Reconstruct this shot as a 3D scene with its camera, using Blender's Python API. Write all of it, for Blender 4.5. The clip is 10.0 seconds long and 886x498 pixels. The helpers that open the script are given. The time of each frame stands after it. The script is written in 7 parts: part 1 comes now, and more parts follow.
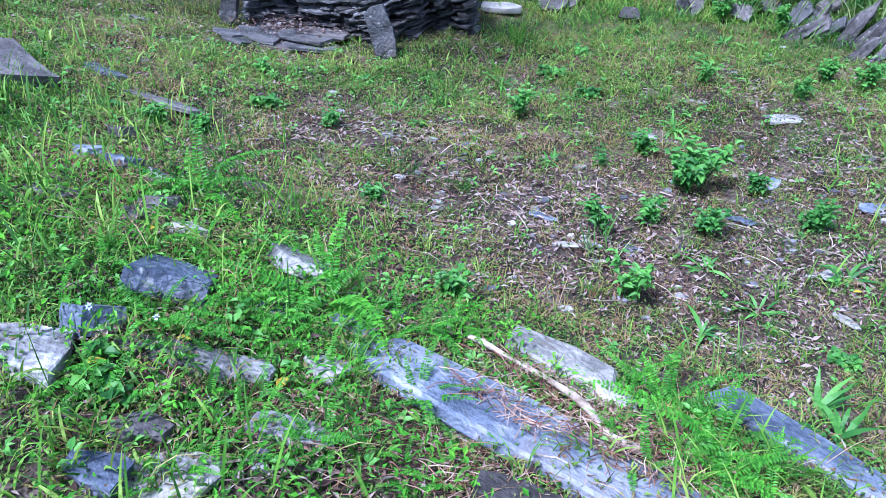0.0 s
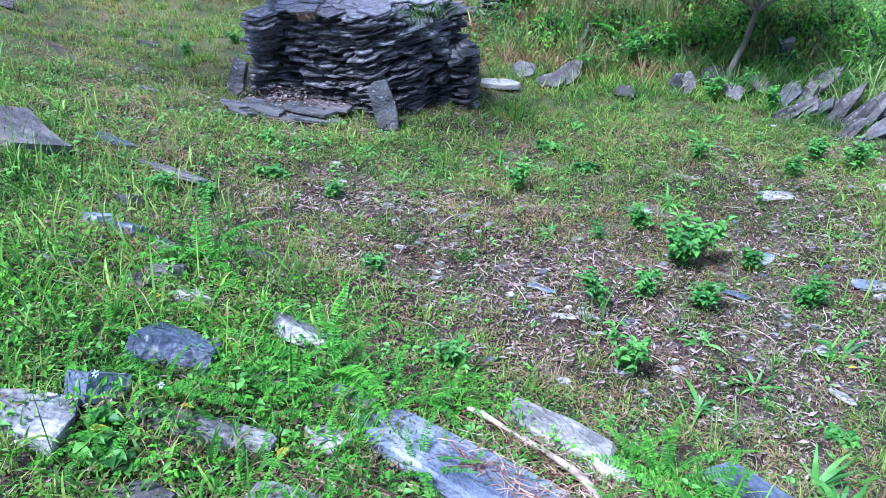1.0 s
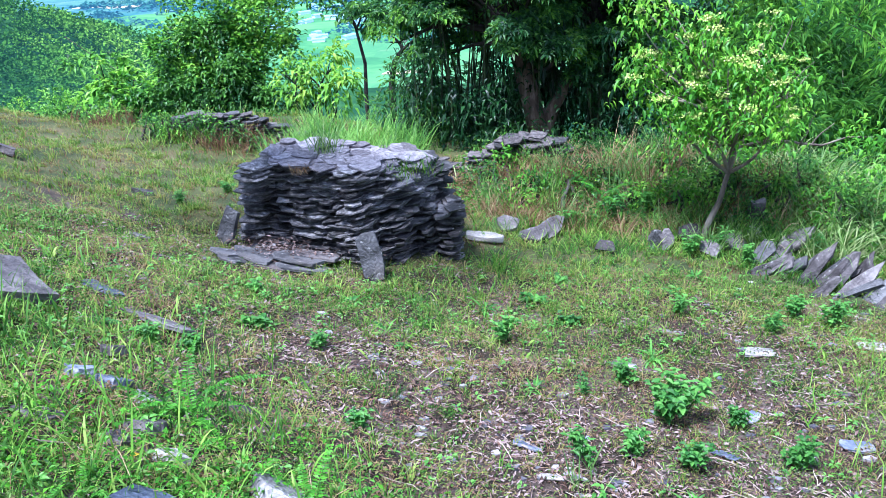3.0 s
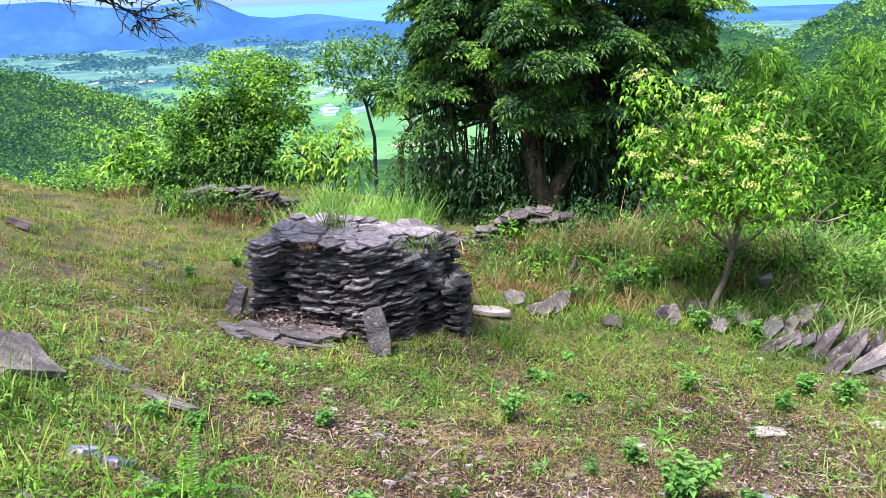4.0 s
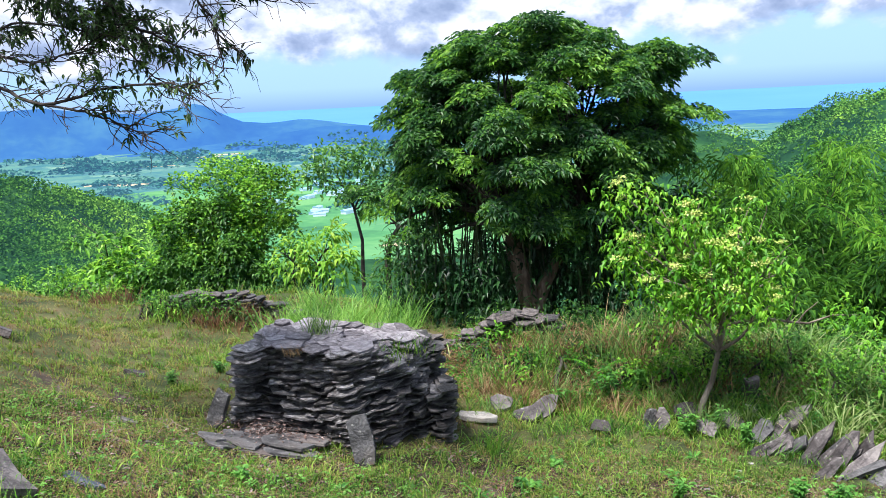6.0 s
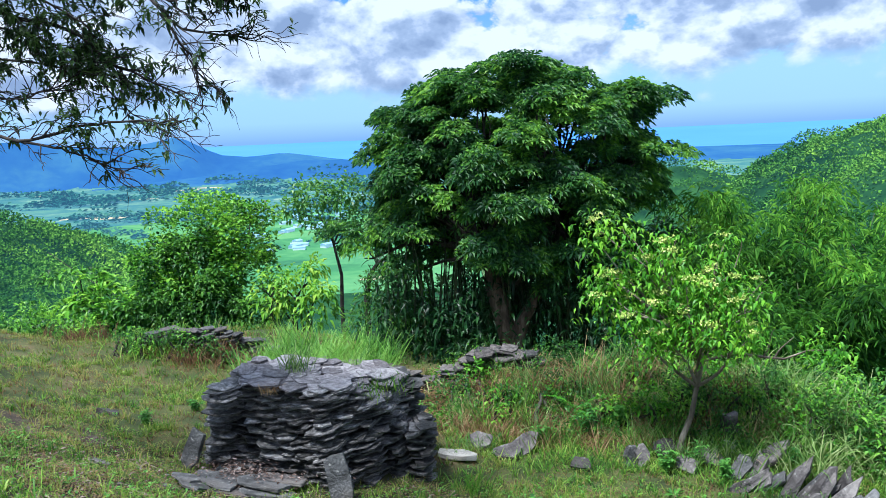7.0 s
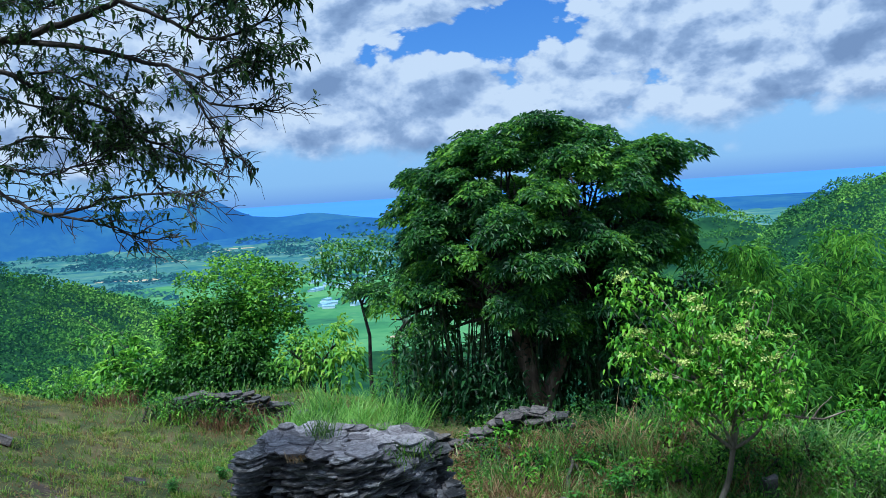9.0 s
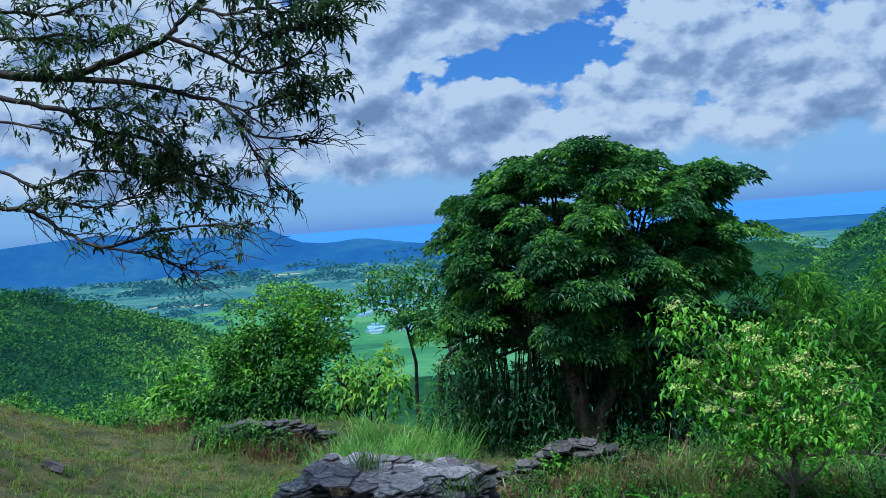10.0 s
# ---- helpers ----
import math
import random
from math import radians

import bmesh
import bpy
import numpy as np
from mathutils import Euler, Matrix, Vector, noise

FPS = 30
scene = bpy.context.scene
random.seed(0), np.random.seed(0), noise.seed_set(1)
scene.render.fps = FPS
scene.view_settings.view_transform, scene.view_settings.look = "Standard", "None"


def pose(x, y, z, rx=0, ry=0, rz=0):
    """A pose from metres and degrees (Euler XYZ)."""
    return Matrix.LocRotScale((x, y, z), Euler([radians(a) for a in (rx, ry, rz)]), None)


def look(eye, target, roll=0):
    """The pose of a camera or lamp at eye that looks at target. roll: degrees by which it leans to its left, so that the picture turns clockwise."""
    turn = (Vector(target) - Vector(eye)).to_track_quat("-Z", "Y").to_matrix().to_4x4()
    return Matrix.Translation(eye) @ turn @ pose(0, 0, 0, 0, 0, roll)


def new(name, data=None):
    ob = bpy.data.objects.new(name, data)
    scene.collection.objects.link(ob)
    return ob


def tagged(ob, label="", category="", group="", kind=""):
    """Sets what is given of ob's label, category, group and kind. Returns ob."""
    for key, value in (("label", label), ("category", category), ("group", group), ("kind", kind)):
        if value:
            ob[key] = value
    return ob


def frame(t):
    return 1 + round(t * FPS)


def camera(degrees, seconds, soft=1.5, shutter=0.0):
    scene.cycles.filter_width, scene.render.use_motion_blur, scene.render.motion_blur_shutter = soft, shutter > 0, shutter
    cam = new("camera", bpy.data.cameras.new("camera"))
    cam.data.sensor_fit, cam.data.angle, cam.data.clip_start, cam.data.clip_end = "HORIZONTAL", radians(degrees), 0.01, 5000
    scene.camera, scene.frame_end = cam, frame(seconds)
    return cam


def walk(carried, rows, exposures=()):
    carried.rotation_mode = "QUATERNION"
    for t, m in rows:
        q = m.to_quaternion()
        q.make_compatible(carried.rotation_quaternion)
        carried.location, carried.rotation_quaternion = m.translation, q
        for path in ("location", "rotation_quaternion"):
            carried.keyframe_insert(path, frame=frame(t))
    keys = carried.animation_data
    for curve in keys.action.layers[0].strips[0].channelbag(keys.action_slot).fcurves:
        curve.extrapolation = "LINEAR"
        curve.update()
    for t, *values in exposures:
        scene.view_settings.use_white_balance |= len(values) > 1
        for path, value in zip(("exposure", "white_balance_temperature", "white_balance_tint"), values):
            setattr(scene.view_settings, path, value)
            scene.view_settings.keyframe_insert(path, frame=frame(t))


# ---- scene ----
cam = camera(60.7, 10.0, soft=0.75)
PATH = [
    (0, (0.518, 0.876, 1.73), (0.177, 2.381, 0.458), -6.1),
    (0.5, (0.519, 0.854, 1.748), (0.181, 2.412, 0.54), -5.4),
    (1, (0.511, 0.848, 1.768), (0.174, 2.462, 0.636), -4.7),
    (1.5, (0.5, 0.848, 1.785), (0.17, 2.515, 0.73), -3.9),
    (2, (0.496, 0.845, 1.794), (0.179, 2.561, 0.818), -3.3),
    (2.5, (0.498, 0.853, 1.808), (0.193, 2.614, 0.911), -2.8),
    (2.7, (0.495, 0.852, 1.81), (0.196, 2.633, 0.95), -2.8),
    (3.8, (0.495, 0.846, 1.86), (0.178, 2.704, 1.19), -2.5),
    (4, (0.506, 0.839, 1.865), (0.182, 2.708, 1.231), -2.6),
    (4.5, (0.516, 0.837, 1.88), (0.181, 2.729, 1.326), -2.6),
    (5, (0.52, 0.836, 1.89), (0.187, 2.747, 1.403), -2.7),
    (5.5, (0.531, 0.831, 1.899), (0.211, 2.758, 1.467), -2.8),
    (7, (0.548, 0.831, 1.927), (0.308, 2.794, 1.629), -2.5),
    (7.5, (0.551, 0.83, 1.938), (0.32, 2.8, 1.678), -2.5),
    (8, (0.555, 0.836, 1.946), (0.314, 2.809, 1.722), -2.8),
    (8.5, (0.563, 0.838, 1.958), (0.294, 2.811, 1.77), -3.3),
    (9, (0.576, 0.845, 1.971), (0.267, 2.815, 1.824), -3.8),
    (9.5, (0.584, 0.856, 1.986), (0.224, 2.821, 1.877), -4.2),
    (10, (0.579, 0.904, 1.996), (0.153, 2.857, 1.923), -4.3),
]
walk(cam, [(t, look(eye, aim, roll)) for t, eye, aim, roll in PATH], exposures=[(0, 1.2, 4850, 20), (2.5, 1.48, 4850, 18), (4.5, 1.42, 6700, 26), (5.5, 1.24, 6600, 19), (7, 0.95, 5750, 6), (9, 0.44, 5350, 3), (10, 0.2, 5150, 3)])

# ---- light ----
def world_sky():
    w = bpy.data.worlds.new("sky")
    scene.world = w
    w.use_nodes = True
    nt = w.node_tree
    nt.nodes.clear()

    def n(kind, **kw):
        node = nt.nodes.new(kind)
        for k, v in kw.items():
            node.inputs[k].default_value = v
        return node

    def link(a, b):
        nt.links.new(a, b)

    def mth(op, a, b=None, clamp=False):
        m = nt.nodes.new("ShaderNodeMath")
        m.operation, m.use_clamp = op, clamp
        for i, v in enumerate((a, b)):
            if v is None:
                continue
            if isinstance(v, (int, float)):
                m.inputs[i].default_value = v
            else:
                link(v, m.inputs[i])
        return m.outputs[0]

    sky = nt.nodes.new("ShaderNodeTexSky")
    sky.sky_type, sky.sun_disc = "NISHITA", False
    sky.sun_elevation, sky.sun_rotation = radians(SUN_UP), radians(SUN_TURN)
    sky.air_density, sky.dust_density, sky.ozone_density = 1.0, 0.4, 2.0
    tc = nt.nodes.new("ShaderNodeTexCoord")
    sep = nt.nodes.new("ShaderNodeSeparateXYZ")
    link(tc.outputs["Generated"], sep.inputs[0])
    x, y, z = sep.outputs
    flat = nt.nodes.new("ShaderNodeCombineXYZ")
    link(x, flat.inputs[0])
    link(y, flat.inputs[1])
    link(mth("MULTIPLY", z, 1.5), flat.inputs[2])

    def cloud(shift):
        mp = nt.nodes.new("ShaderNodeMapping")
        mp.inputs["Location"].default_value = shift
        link(flat.outputs[0], mp.inputs[0])
        nz = n("ShaderNodeTexNoise", Scale=3.2, Detail=9.0, Roughness=0.5)
        link(mp.outputs[0], nz.inputs["Vector"])
        puff = nt.nodes.new("ShaderNodeTexVoronoi")
        puff.feature = "SMOOTH_F1"
        puff.inputs["Scale"].default_value, puff.inputs["Detail"].default_value, puff.inputs["Roughness"].default_value = 9.0, 5.0, 0.55
        puff.inputs["Smoothness"].default_value = 0.6
        bend = nt.nodes.new("ShaderNodeMix")
        bend.data_type, bend.blend_type = "RGBA", "LINEAR_LIGHT"
        bend.inputs[0].default_value = 0.05
        link(mp.outputs[0], bend.inputs[6])
        link(nz.outputs["Color"], bend.inputs[7])
        link(bend.outputs[2], puff.inputs["Vector"])
        return mth("ADD", mth("MULTIPLY", nz.outputs["Fac"], 0.8), mth("MULTIPLY", mth("SUBTRACT", 0.75, puff.outputs["Distance"]), 0.42))

    here, lit = cloud(CLOUD_SHIFT), cloud((CLOUD_SHIFT[0] - 0.01, CLOUD_SHIFT[1], CLOUD_SHIFT[2] + 0.028))

    def span(v, lo, hi, a=0.0, b=1.0):
        m = nt.nodes.new("ShaderNodeMapRange")
        m.interpolation_type = "SMOOTHSTEP"
        link(v, m.inputs[0])
        for i, q in enumerate((lo, hi, a, b)):
            m.inputs[1 + i].default_value = q
        return m.outputs[0]

    # a broken layer: open along the foot of the sky, a rift of blue higher up
    rift = nt.nodes.new("ShaderNodeMath")
    rift.operation = "MULTIPLY"
    link(span(mth("ABSOLUTE", mth("SUBTRACT", z, mth("ADD", mth("MULTIPLY", x, 0.10), 0.205))), 0.0, 0.055, 1.0, 0.0), rift.inputs[0])
    link(span(mth("ABSOLUTE", mth("ADD", x, 0.12)), 0.10, 0.34, 1.0, 0.3), rift.inputs[1])
    thick = mth("SUBTRACT", here, mth("MULTIPLY", rift.outputs[0], 0.20))
    cover = span(thick, 0.06, 0.115)
    amount = mth("MULTIPLY", cover, span(mth("ADD", z, mth("MULTIPLY", mth("SUBTRACT", here, 0.3), 0.12)), 0.035, 0.075), True)
    relief = mth("MULTIPLY", mth("SUBTRACT", here, lit), 4.6)
    body = mth("MULTIPLY", mth("SUBTRACT", 0.34, thick), 1.5)
    shade = nt.nodes.new("ShaderNodeMath")
    shade.operation = "ADD"
    link(mth("ADD", relief, body), shade.inputs[0])
    shade.inputs[1].default_value = 0.56
    ramp = nt.nodes.new("ShaderNodeValToRGB")
    link(shade.outputs[0], ramp.inputs[0])
    e = ramp.color_ramp.elements
    e[0].color, e[1].color = (0.24, 0.32, 0.49, 1), (0.72, 0.77, 0.86, 1)
    e.new(0.42).color = (0.34, 0.43, 0.61, 1)
    e.new(0.70).color = (0.52, 0.60, 0.76, 1)
    blue = nt.nodes.new("ShaderNodeValToRGB")
    link(mth("MULTIPLY", mth("MAXIMUM", z, 0.0), 3.0, True), blue.inputs[0])
    e = blue.color_ramp.elements
    e[0].color, e[1].color = (0.13, 0.36, 0.86, 1), (0.045, 0.19, 0.70, 1)
    e.new(0.07).color = (0.26, 0.53, 0.92, 1)
    e.new(0.22).color = (0.33, 0.58, 0.92, 1)
    e.new(0.50).color = (0.10, 0.32, 0.84, 1)
    tint = nt.nodes.new("ShaderNodeMix")
    tint.data_type = "RGBA"
    tint.inputs[0].default_value = 0.75
    skyb = nt.nodes.new("ShaderNodeMix")
    skyb.data_type, skyb.blend_type = "RGBA", "MULTIPLY"
    skyb.inputs[0].default_value = 1.0
    link(sky.outputs[0], skyb.inputs[6])
    skyb.inputs[7].default_value = (0.1, 0.1, 0.1, 1)
    link(skyb.outputs[2], tint.inputs[6])
    link(blue.outputs[0], tint.inputs[7])
    mix = nt.nodes.new("ShaderNodeMix")
    mix.data_type = "RGBA"
    link(amount, mix.inputs[0])
    link(tint.outputs[2], mix.inputs[6])
    link(ramp.outputs[0], mix.inputs[7])
    bg = n("ShaderNodeBackground", Strength=SKY_STRENGTH)
    link(mix.outputs[2], bg.inputs[0])
    out = nt.nodes.new("ShaderNodeOutputWorld")
    link(bg.outputs[0], out.inputs[0])


SUN_UP, SUN_TURN, SKY_STRENGTH, CLOUD_SHIFT = 68, 222, 0.68, (3.1, 1.7, 0.4)
world_sky()
sun = new("sun", bpy.data.lights.new("sun", "SUN"))
sun.data.energy, sun.data.angle, sun.data.color = 4.8, radians(14), (1.0, 0.955, 0.88)
sun_way = Vector((math.sin(radians(SUN_TURN)) * math.cos(radians(SUN_UP)), math.cos(radians(SUN_TURN)) * math.cos(radians(SUN_UP)), math.sin(radians(SUN_UP))))
sun.matrix_world = look(sun_way * 50, (0, 0, 0))

# ---- materials ----
def material(name, colours, scale=8.0, rough=0.8, bump=0.3, fine=60.0, island=0.0, leaf=False, spec=0.3, coat=None, obj=0.0, detail=6.0, stretch=None, shine=0.0):
    """A surface whose colour runs over the given colours by noise at two scales, with relief; island and obj: how far pieces differ."""
    m = bpy.data.materials.new(name)
    m.use_nodes = True
    nt = m.node_tree
    nt.nodes.clear()
    link = nt.links.new
    out = nt.nodes.new("ShaderNodeOutputMaterial")
    bs = nt.nodes.new("ShaderNodeBsdfPrincipled")
    bs.inputs["Roughness"].default_value = rough
    bs.inputs["Specular IOR Level"].default_value = spec
    tc = nt.nodes.new("ShaderNodeTexCoord")
    vec = tc.outputs["Object"]
    if stretch:
        mp = nt.nodes.new("ShaderNodeMapping")
        mp.inputs["Scale"].default_value = stretch
        link(vec, mp.inputs[0])
        vec = mp.outputs[0]
    big = nt.nodes.new("ShaderNodeTexNoise")
    big.inputs["Scale"].default_value, big.inputs["Detail"].default_value = scale, detail
    small = nt.nodes.new("ShaderNodeTexNoise")
    small.inputs["Scale"].default_value, small.inputs["Detail"].default_value = fine, 4
    link(vec, big.inputs[0])
    link(vec, small.inputs[0])

    def add(a, b, k):
        q = nt.nodes.new("ShaderNodeMath")
        q.operation = "MULTIPLY_ADD"
        link(b, q.inputs[0])
        q.inputs[1].default_value = k
        link(a, q.inputs[2])
        return q.outputs[0]

    def centred(a):
        q = nt.nodes.new("ShaderNodeMath")
        q.operation = "SUBTRACT"
        link(a, q.inputs[0])
        q.inputs[1].default_value = 0.5
        return q.outputs[0]

    f = nt.nodes.new("ShaderNodeMapRange")
    link(big.outputs["Fac"], f.inputs[0])
    f.inputs[1].default_value, f.inputs[2].default_value = 0.3, 0.7
    f.clamp = False
    fac = add(f.outputs[0], centred(small.outputs["Fac"]), 0.9)
    if island:
        g = nt.nodes.new("ShaderNodeNewGeometry")
        fac = add(fac, centred(g.outputs["Random Per Island"]), island)
    if obj:
        o = nt.nodes.new("ShaderNodeObjectInfo")
        fac = add(fac, centred(o.outputs["Random"]), obj)
    ramp = nt.nodes.new("ShaderNodeValToRGB")
    link(fac, ramp.inputs[0])
    e = ramp.color_ramp.elements
    while len(e) < len(colours):
        e.new(0.5)
    for i, c in enumerate(colours):
        e[i].position = i / (len(colours) - 1)
        e[i].color = (*c, 1)
    link(ramp.outputs[0], bs.inputs["Base Color"])
    if bump:
        b = nt.nodes.new("ShaderNodeBump")
        b.inputs["Strength"].default_value, b.inputs["Distance"].default_value = bump, 0.02
        link(add(big.outputs["Fac"], small.outputs["Fac"], 0.5), b.inputs["Height"])
        link(b.outputs[0], bs.inputs["Normal"])
    if leaf:
        tr = nt.nodes.new("ShaderNodeBsdfTranslucent")
        hs = nt.nodes.new("ShaderNodeHueSaturation")
        hs.inputs["Value"].default_value = 1.5
        hs.inputs["Hue"].default_value = 0.485
        link(ramp.outputs[0], hs.inputs["Color"])
        link(hs.outputs[0], tr.inputs[0])
        mx = nt.nodes.new("ShaderNodeMixShader")
        mx.inputs[0].default_value = 0.35
        link(bs.outputs[0], mx.inputs[1])
        link(tr.outputs[0], mx.inputs[2])
        link(mx.outputs[0], out.inputs[0])
    else:
        link(bs.outputs[0], out.inputs[0])
    return m


def distance_material(name, colours, scale, haze, strength, cells=0.0, island=0.0):
    """Far land seen through kilometres of bright air: the given colours, with the air's light painted on as emission.
    """
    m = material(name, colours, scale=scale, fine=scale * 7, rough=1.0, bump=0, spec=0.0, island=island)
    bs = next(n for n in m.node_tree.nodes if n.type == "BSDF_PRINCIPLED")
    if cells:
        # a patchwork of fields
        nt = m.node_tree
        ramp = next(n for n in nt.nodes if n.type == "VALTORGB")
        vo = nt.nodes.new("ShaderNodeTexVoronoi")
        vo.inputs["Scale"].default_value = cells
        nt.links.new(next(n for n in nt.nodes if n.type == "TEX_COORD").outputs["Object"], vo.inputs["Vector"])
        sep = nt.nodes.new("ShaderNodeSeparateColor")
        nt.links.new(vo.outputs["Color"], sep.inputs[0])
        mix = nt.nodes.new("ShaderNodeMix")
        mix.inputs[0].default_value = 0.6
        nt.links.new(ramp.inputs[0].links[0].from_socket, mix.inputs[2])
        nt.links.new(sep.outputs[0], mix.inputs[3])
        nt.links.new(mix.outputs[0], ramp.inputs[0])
    # aerial haze imitated by emission; the land itself gives off no light
    bs.inputs["Emission Color"].default_value = (*haze, 1)
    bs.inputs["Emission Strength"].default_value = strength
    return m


# ---- mesh helpers ----
RNG = np.random.default_rng(7)


def mesh_of(name, verts, faces, smooth=False):
    """A mesh from an array of points and one of triangles or quads (or a list of both)."""
    me = bpy.data.meshes.new(name)
    faces = faces if isinstance(faces, list) else [faces]
    verts = np.asarray(verts, dtype=np.float32).reshape(-1, 3)
    me.vertices.add(len(verts))
    me.vertices.foreach_set("co", verts.ravel())
    idx = np.concatenate([np.asarray(f, dtype=np.int32).ravel() for f in faces])
    tot = np.concatenate([np.full(len(f), np.asarray(f).shape[1], dtype=np.int32) for f in faces])
    me.loops.add(len(idx))
    me.loops.foreach_set("vertex_index", idx)
    me.polygons.add(len(tot))
    me.polygons.foreach_set("loop_start", np.concatenate([[0], np.cumsum(tot)[:-1]]).astype(np.int32))
    me.polygons.foreach_set("loop_total", tot)
    me.polygons.foreach_set("use_smooth", np.full(len(tot), smooth, dtype=bool))
    me.update(calc_edges=True)
    return me


def link_mesh(name, me, mat, parent=None, label=""):
    ob = new(name, me)
    if not me.materials:
        me.materials.append(mat)
    if parent:
        ob.parent = parent
    if label:
        ob["label"] = label
    return ob


def bm_mesh(name, bm):
    me = bpy.data.meshes.new(name)
    bm.to_mesh(me)
    bm.free()
    return me


def part(name, bm, mat, parent=None, label=""):
    return link_mesh(name, bm_mesh(name, bm), mat, parent, label)


def thing(name, m, label, category, group=""):
    ob = new(name)
    ob.empty_display_size = 0.1
    ob.matrix_world = m
    return tagged(ob, label, category, group)


def unit(v):
    v = np.asarray(v, dtype=float)
    return v / np.maximum(np.linalg.norm(v, axis=-1, keepdims=True), 1e-9)


def leaves(base, way, length, width, droop=0.3, fold=0.25, face=None):
    """Pointed leaves, six points each: a stalk end, two shoulders, two flanks and a tip, creased along the midrib and hanging by droop."""
    base, way = np.asarray(base, float), unit(way)
    n = len(base)
    length, width = np.broadcast_to(length, n)[:, None], np.broadcast_to(width, n)[:, None]
    ref = np.tile([0.0, 0.0, 1.0], (n, 1)) if face is None else np.asarray(face, float)
    side = unit(np.cross(way, ref) + 1e-4)
    nrm = np.cross(side, way)
    down = np.array([0, 0, -1.0])
    a = base + way * length * 0.35 + down * length * droop * 0.08
    b = base + way * length * 0.7 + down * length * droop * 0.4
    tip = base + way * length + down * length * droop * 0.95
    up = nrm * width * fold
    v = np.stack([base, a + side * width * 0.5 + up, a - side * width * 0.5 + up, b + side * width * 0.34 + up * 0.7, b - side * width * 0.34 + up * 0.7, tip, a, b], 1)
    k = (np.arange(n) * 8)[:, None]
    quads = np.concatenate([k + np.array([[1, 6, 7, 3]]), k + np.array([[6, 2, 4, 7]])])
    tris = np.concatenate([k + np.array([[0, 6, 1]]), k + np.array([[0, 2, 6]]), k + np.array([[3, 7, 5]]), k + np.array([[7, 4, 5]])])
    return v.reshape(-1, 3), [quads, tris]


def small_leaves(base, way, length, width, droop=0.3, fold=0.2):
    """Small pointed leaves of two creased triangles."""
    base, way = np.asarray(base, float), unit(way)
    n = len(base)
    length, width = np.broadcast_to(length, n)[:, None], np.broadcast_to(width, n)[:, None]
    side = unit(np.cross(way, RNG.normal(0, 0.5, (n, 3)) + [0, 0, 1.0]) + 1e-4)
    nrm = np.cross(side, way)
    mid = base + way * length * 0.45 + nrm * width * fold
    tip = base + way * length + np.array([0, 0, -1.0]) * length * droop
    v = np.stack([base, mid + side * width * 0.5, tip, mid - side * width * 0.5], 1)
    k = (np.arange(n) * 4)[:, None]
    return v.reshape(-1, 3), [np.concatenate([k + np.array([[0, 2, 1]]), k + np.array([[0, 3, 2]])])]


def blades(base, lean, height, width, bend=0.5):
    """Grass blades, five points each, that taper and bend over along lean."""
    base = np.asarray(base, float)
    n = len(base)
    height, width = np.broadcast_to(height, n)[:, None], np.broadcast_to(width, n)[:, None]
    bend = np.broadcast_to(bend, n)[:, None]
    lean = np.asarray(lean, float)
    flat = unit(np.c_[lean[:, :2], np.zeros(n)])
    turn = RNG.normal(0, 0.6, n)
    side = np.stack([-flat[:, 1] * np.cos(turn) + flat[:, 0] * np.sin(turn), flat[:, 0] * np.cos(turn) + flat[:, 1] * np.sin(turn), np.zeros(n)], 1)
    up = np.array([0, 0, 1.0])
    mid = base + up * height * (0.55 - 0.12 * bend) + flat * height * 0.22 * bend
    tip = base + up * height * (1.0 - 0.55 * bend) + flat * height * 0.8 * bend
    v = np.stack([base + side * width * 0.5, base - side * width * 0.5, mid + side * width * 0.42, mid - side * width * 0.42, tip], 1)
    k = (np.arange(n) * 5)[:, None]
    return v.reshape(-1, 3), [k + np.array([[0, 1, 3, 2]]), k + np.array([[2, 3, 4]])]


def joined(pieces):
    """Several (points, faces) as one."""
    vs, quads, tris, k = [], [], [], 0
    for v, fs in pieces:
        for f in fs:
            f = np.asarray(f)
            if len(f):
                (quads if f.shape[1] == 4 else tris).append(f + k)
        vs.append(v)
        k += len(v)
    fs = [np.concatenate(x) for x in (quads, tris) if x]
    return np.concatenate(vs), fs


def tube(path, radii, sides=6):
    """A tapered round limb along a path: (points, faces)."""
    path, radii = np.asarray(path, float), np.asarray(radii, float)
    n = len(path)
    way = unit(np.gradient(path, axis=0))
    ref = np.array([0.3, 0.9, 0.2])
    u = unit(np.cross(way, ref))
    w = np.cross(way, u)
    a = np.arange(sides) * 2 * np.pi / sides
    v = path[:, None] + radii[:, None, None] * (np.cos(a)[None, :, None] * u[:, None] + np.sin(a)[None, :, None] * w[:, None])
    i, j = np.meshgrid(np.arange(n - 1), np.arange(sides), indexing="ij")
    q = np.stack([i * sides + j, i * sides + (j + 1) % sides, (i + 1) * sides + (j + 1) % sides, (i + 1) * sides + j], -1).reshape(-1, 4)
    return v.reshape(-1, 3), [q]


def bent(a, b, n=8, sag=0.0, wander=0.05):
    """A path from a to b that wanders and arches by sag."""
    a, b = np.asarray(a, float), np.asarray(b, float)
    t = np.linspace(0, 1, n)[:, None]
    p = a + (b - a) * t
    size = np.linalg.norm(b - a)
    for k in (1, 2, 3):
        p = p + np.sin(t * np.pi * k) * RNG.normal(0, wander * size / k, 3)
    p[:, 2:] += np.sin(t * np.pi) * sag * size
    return p


def sig(v):
    return 1 / (1 + np.exp(-np.clip(v, -40, 40)))


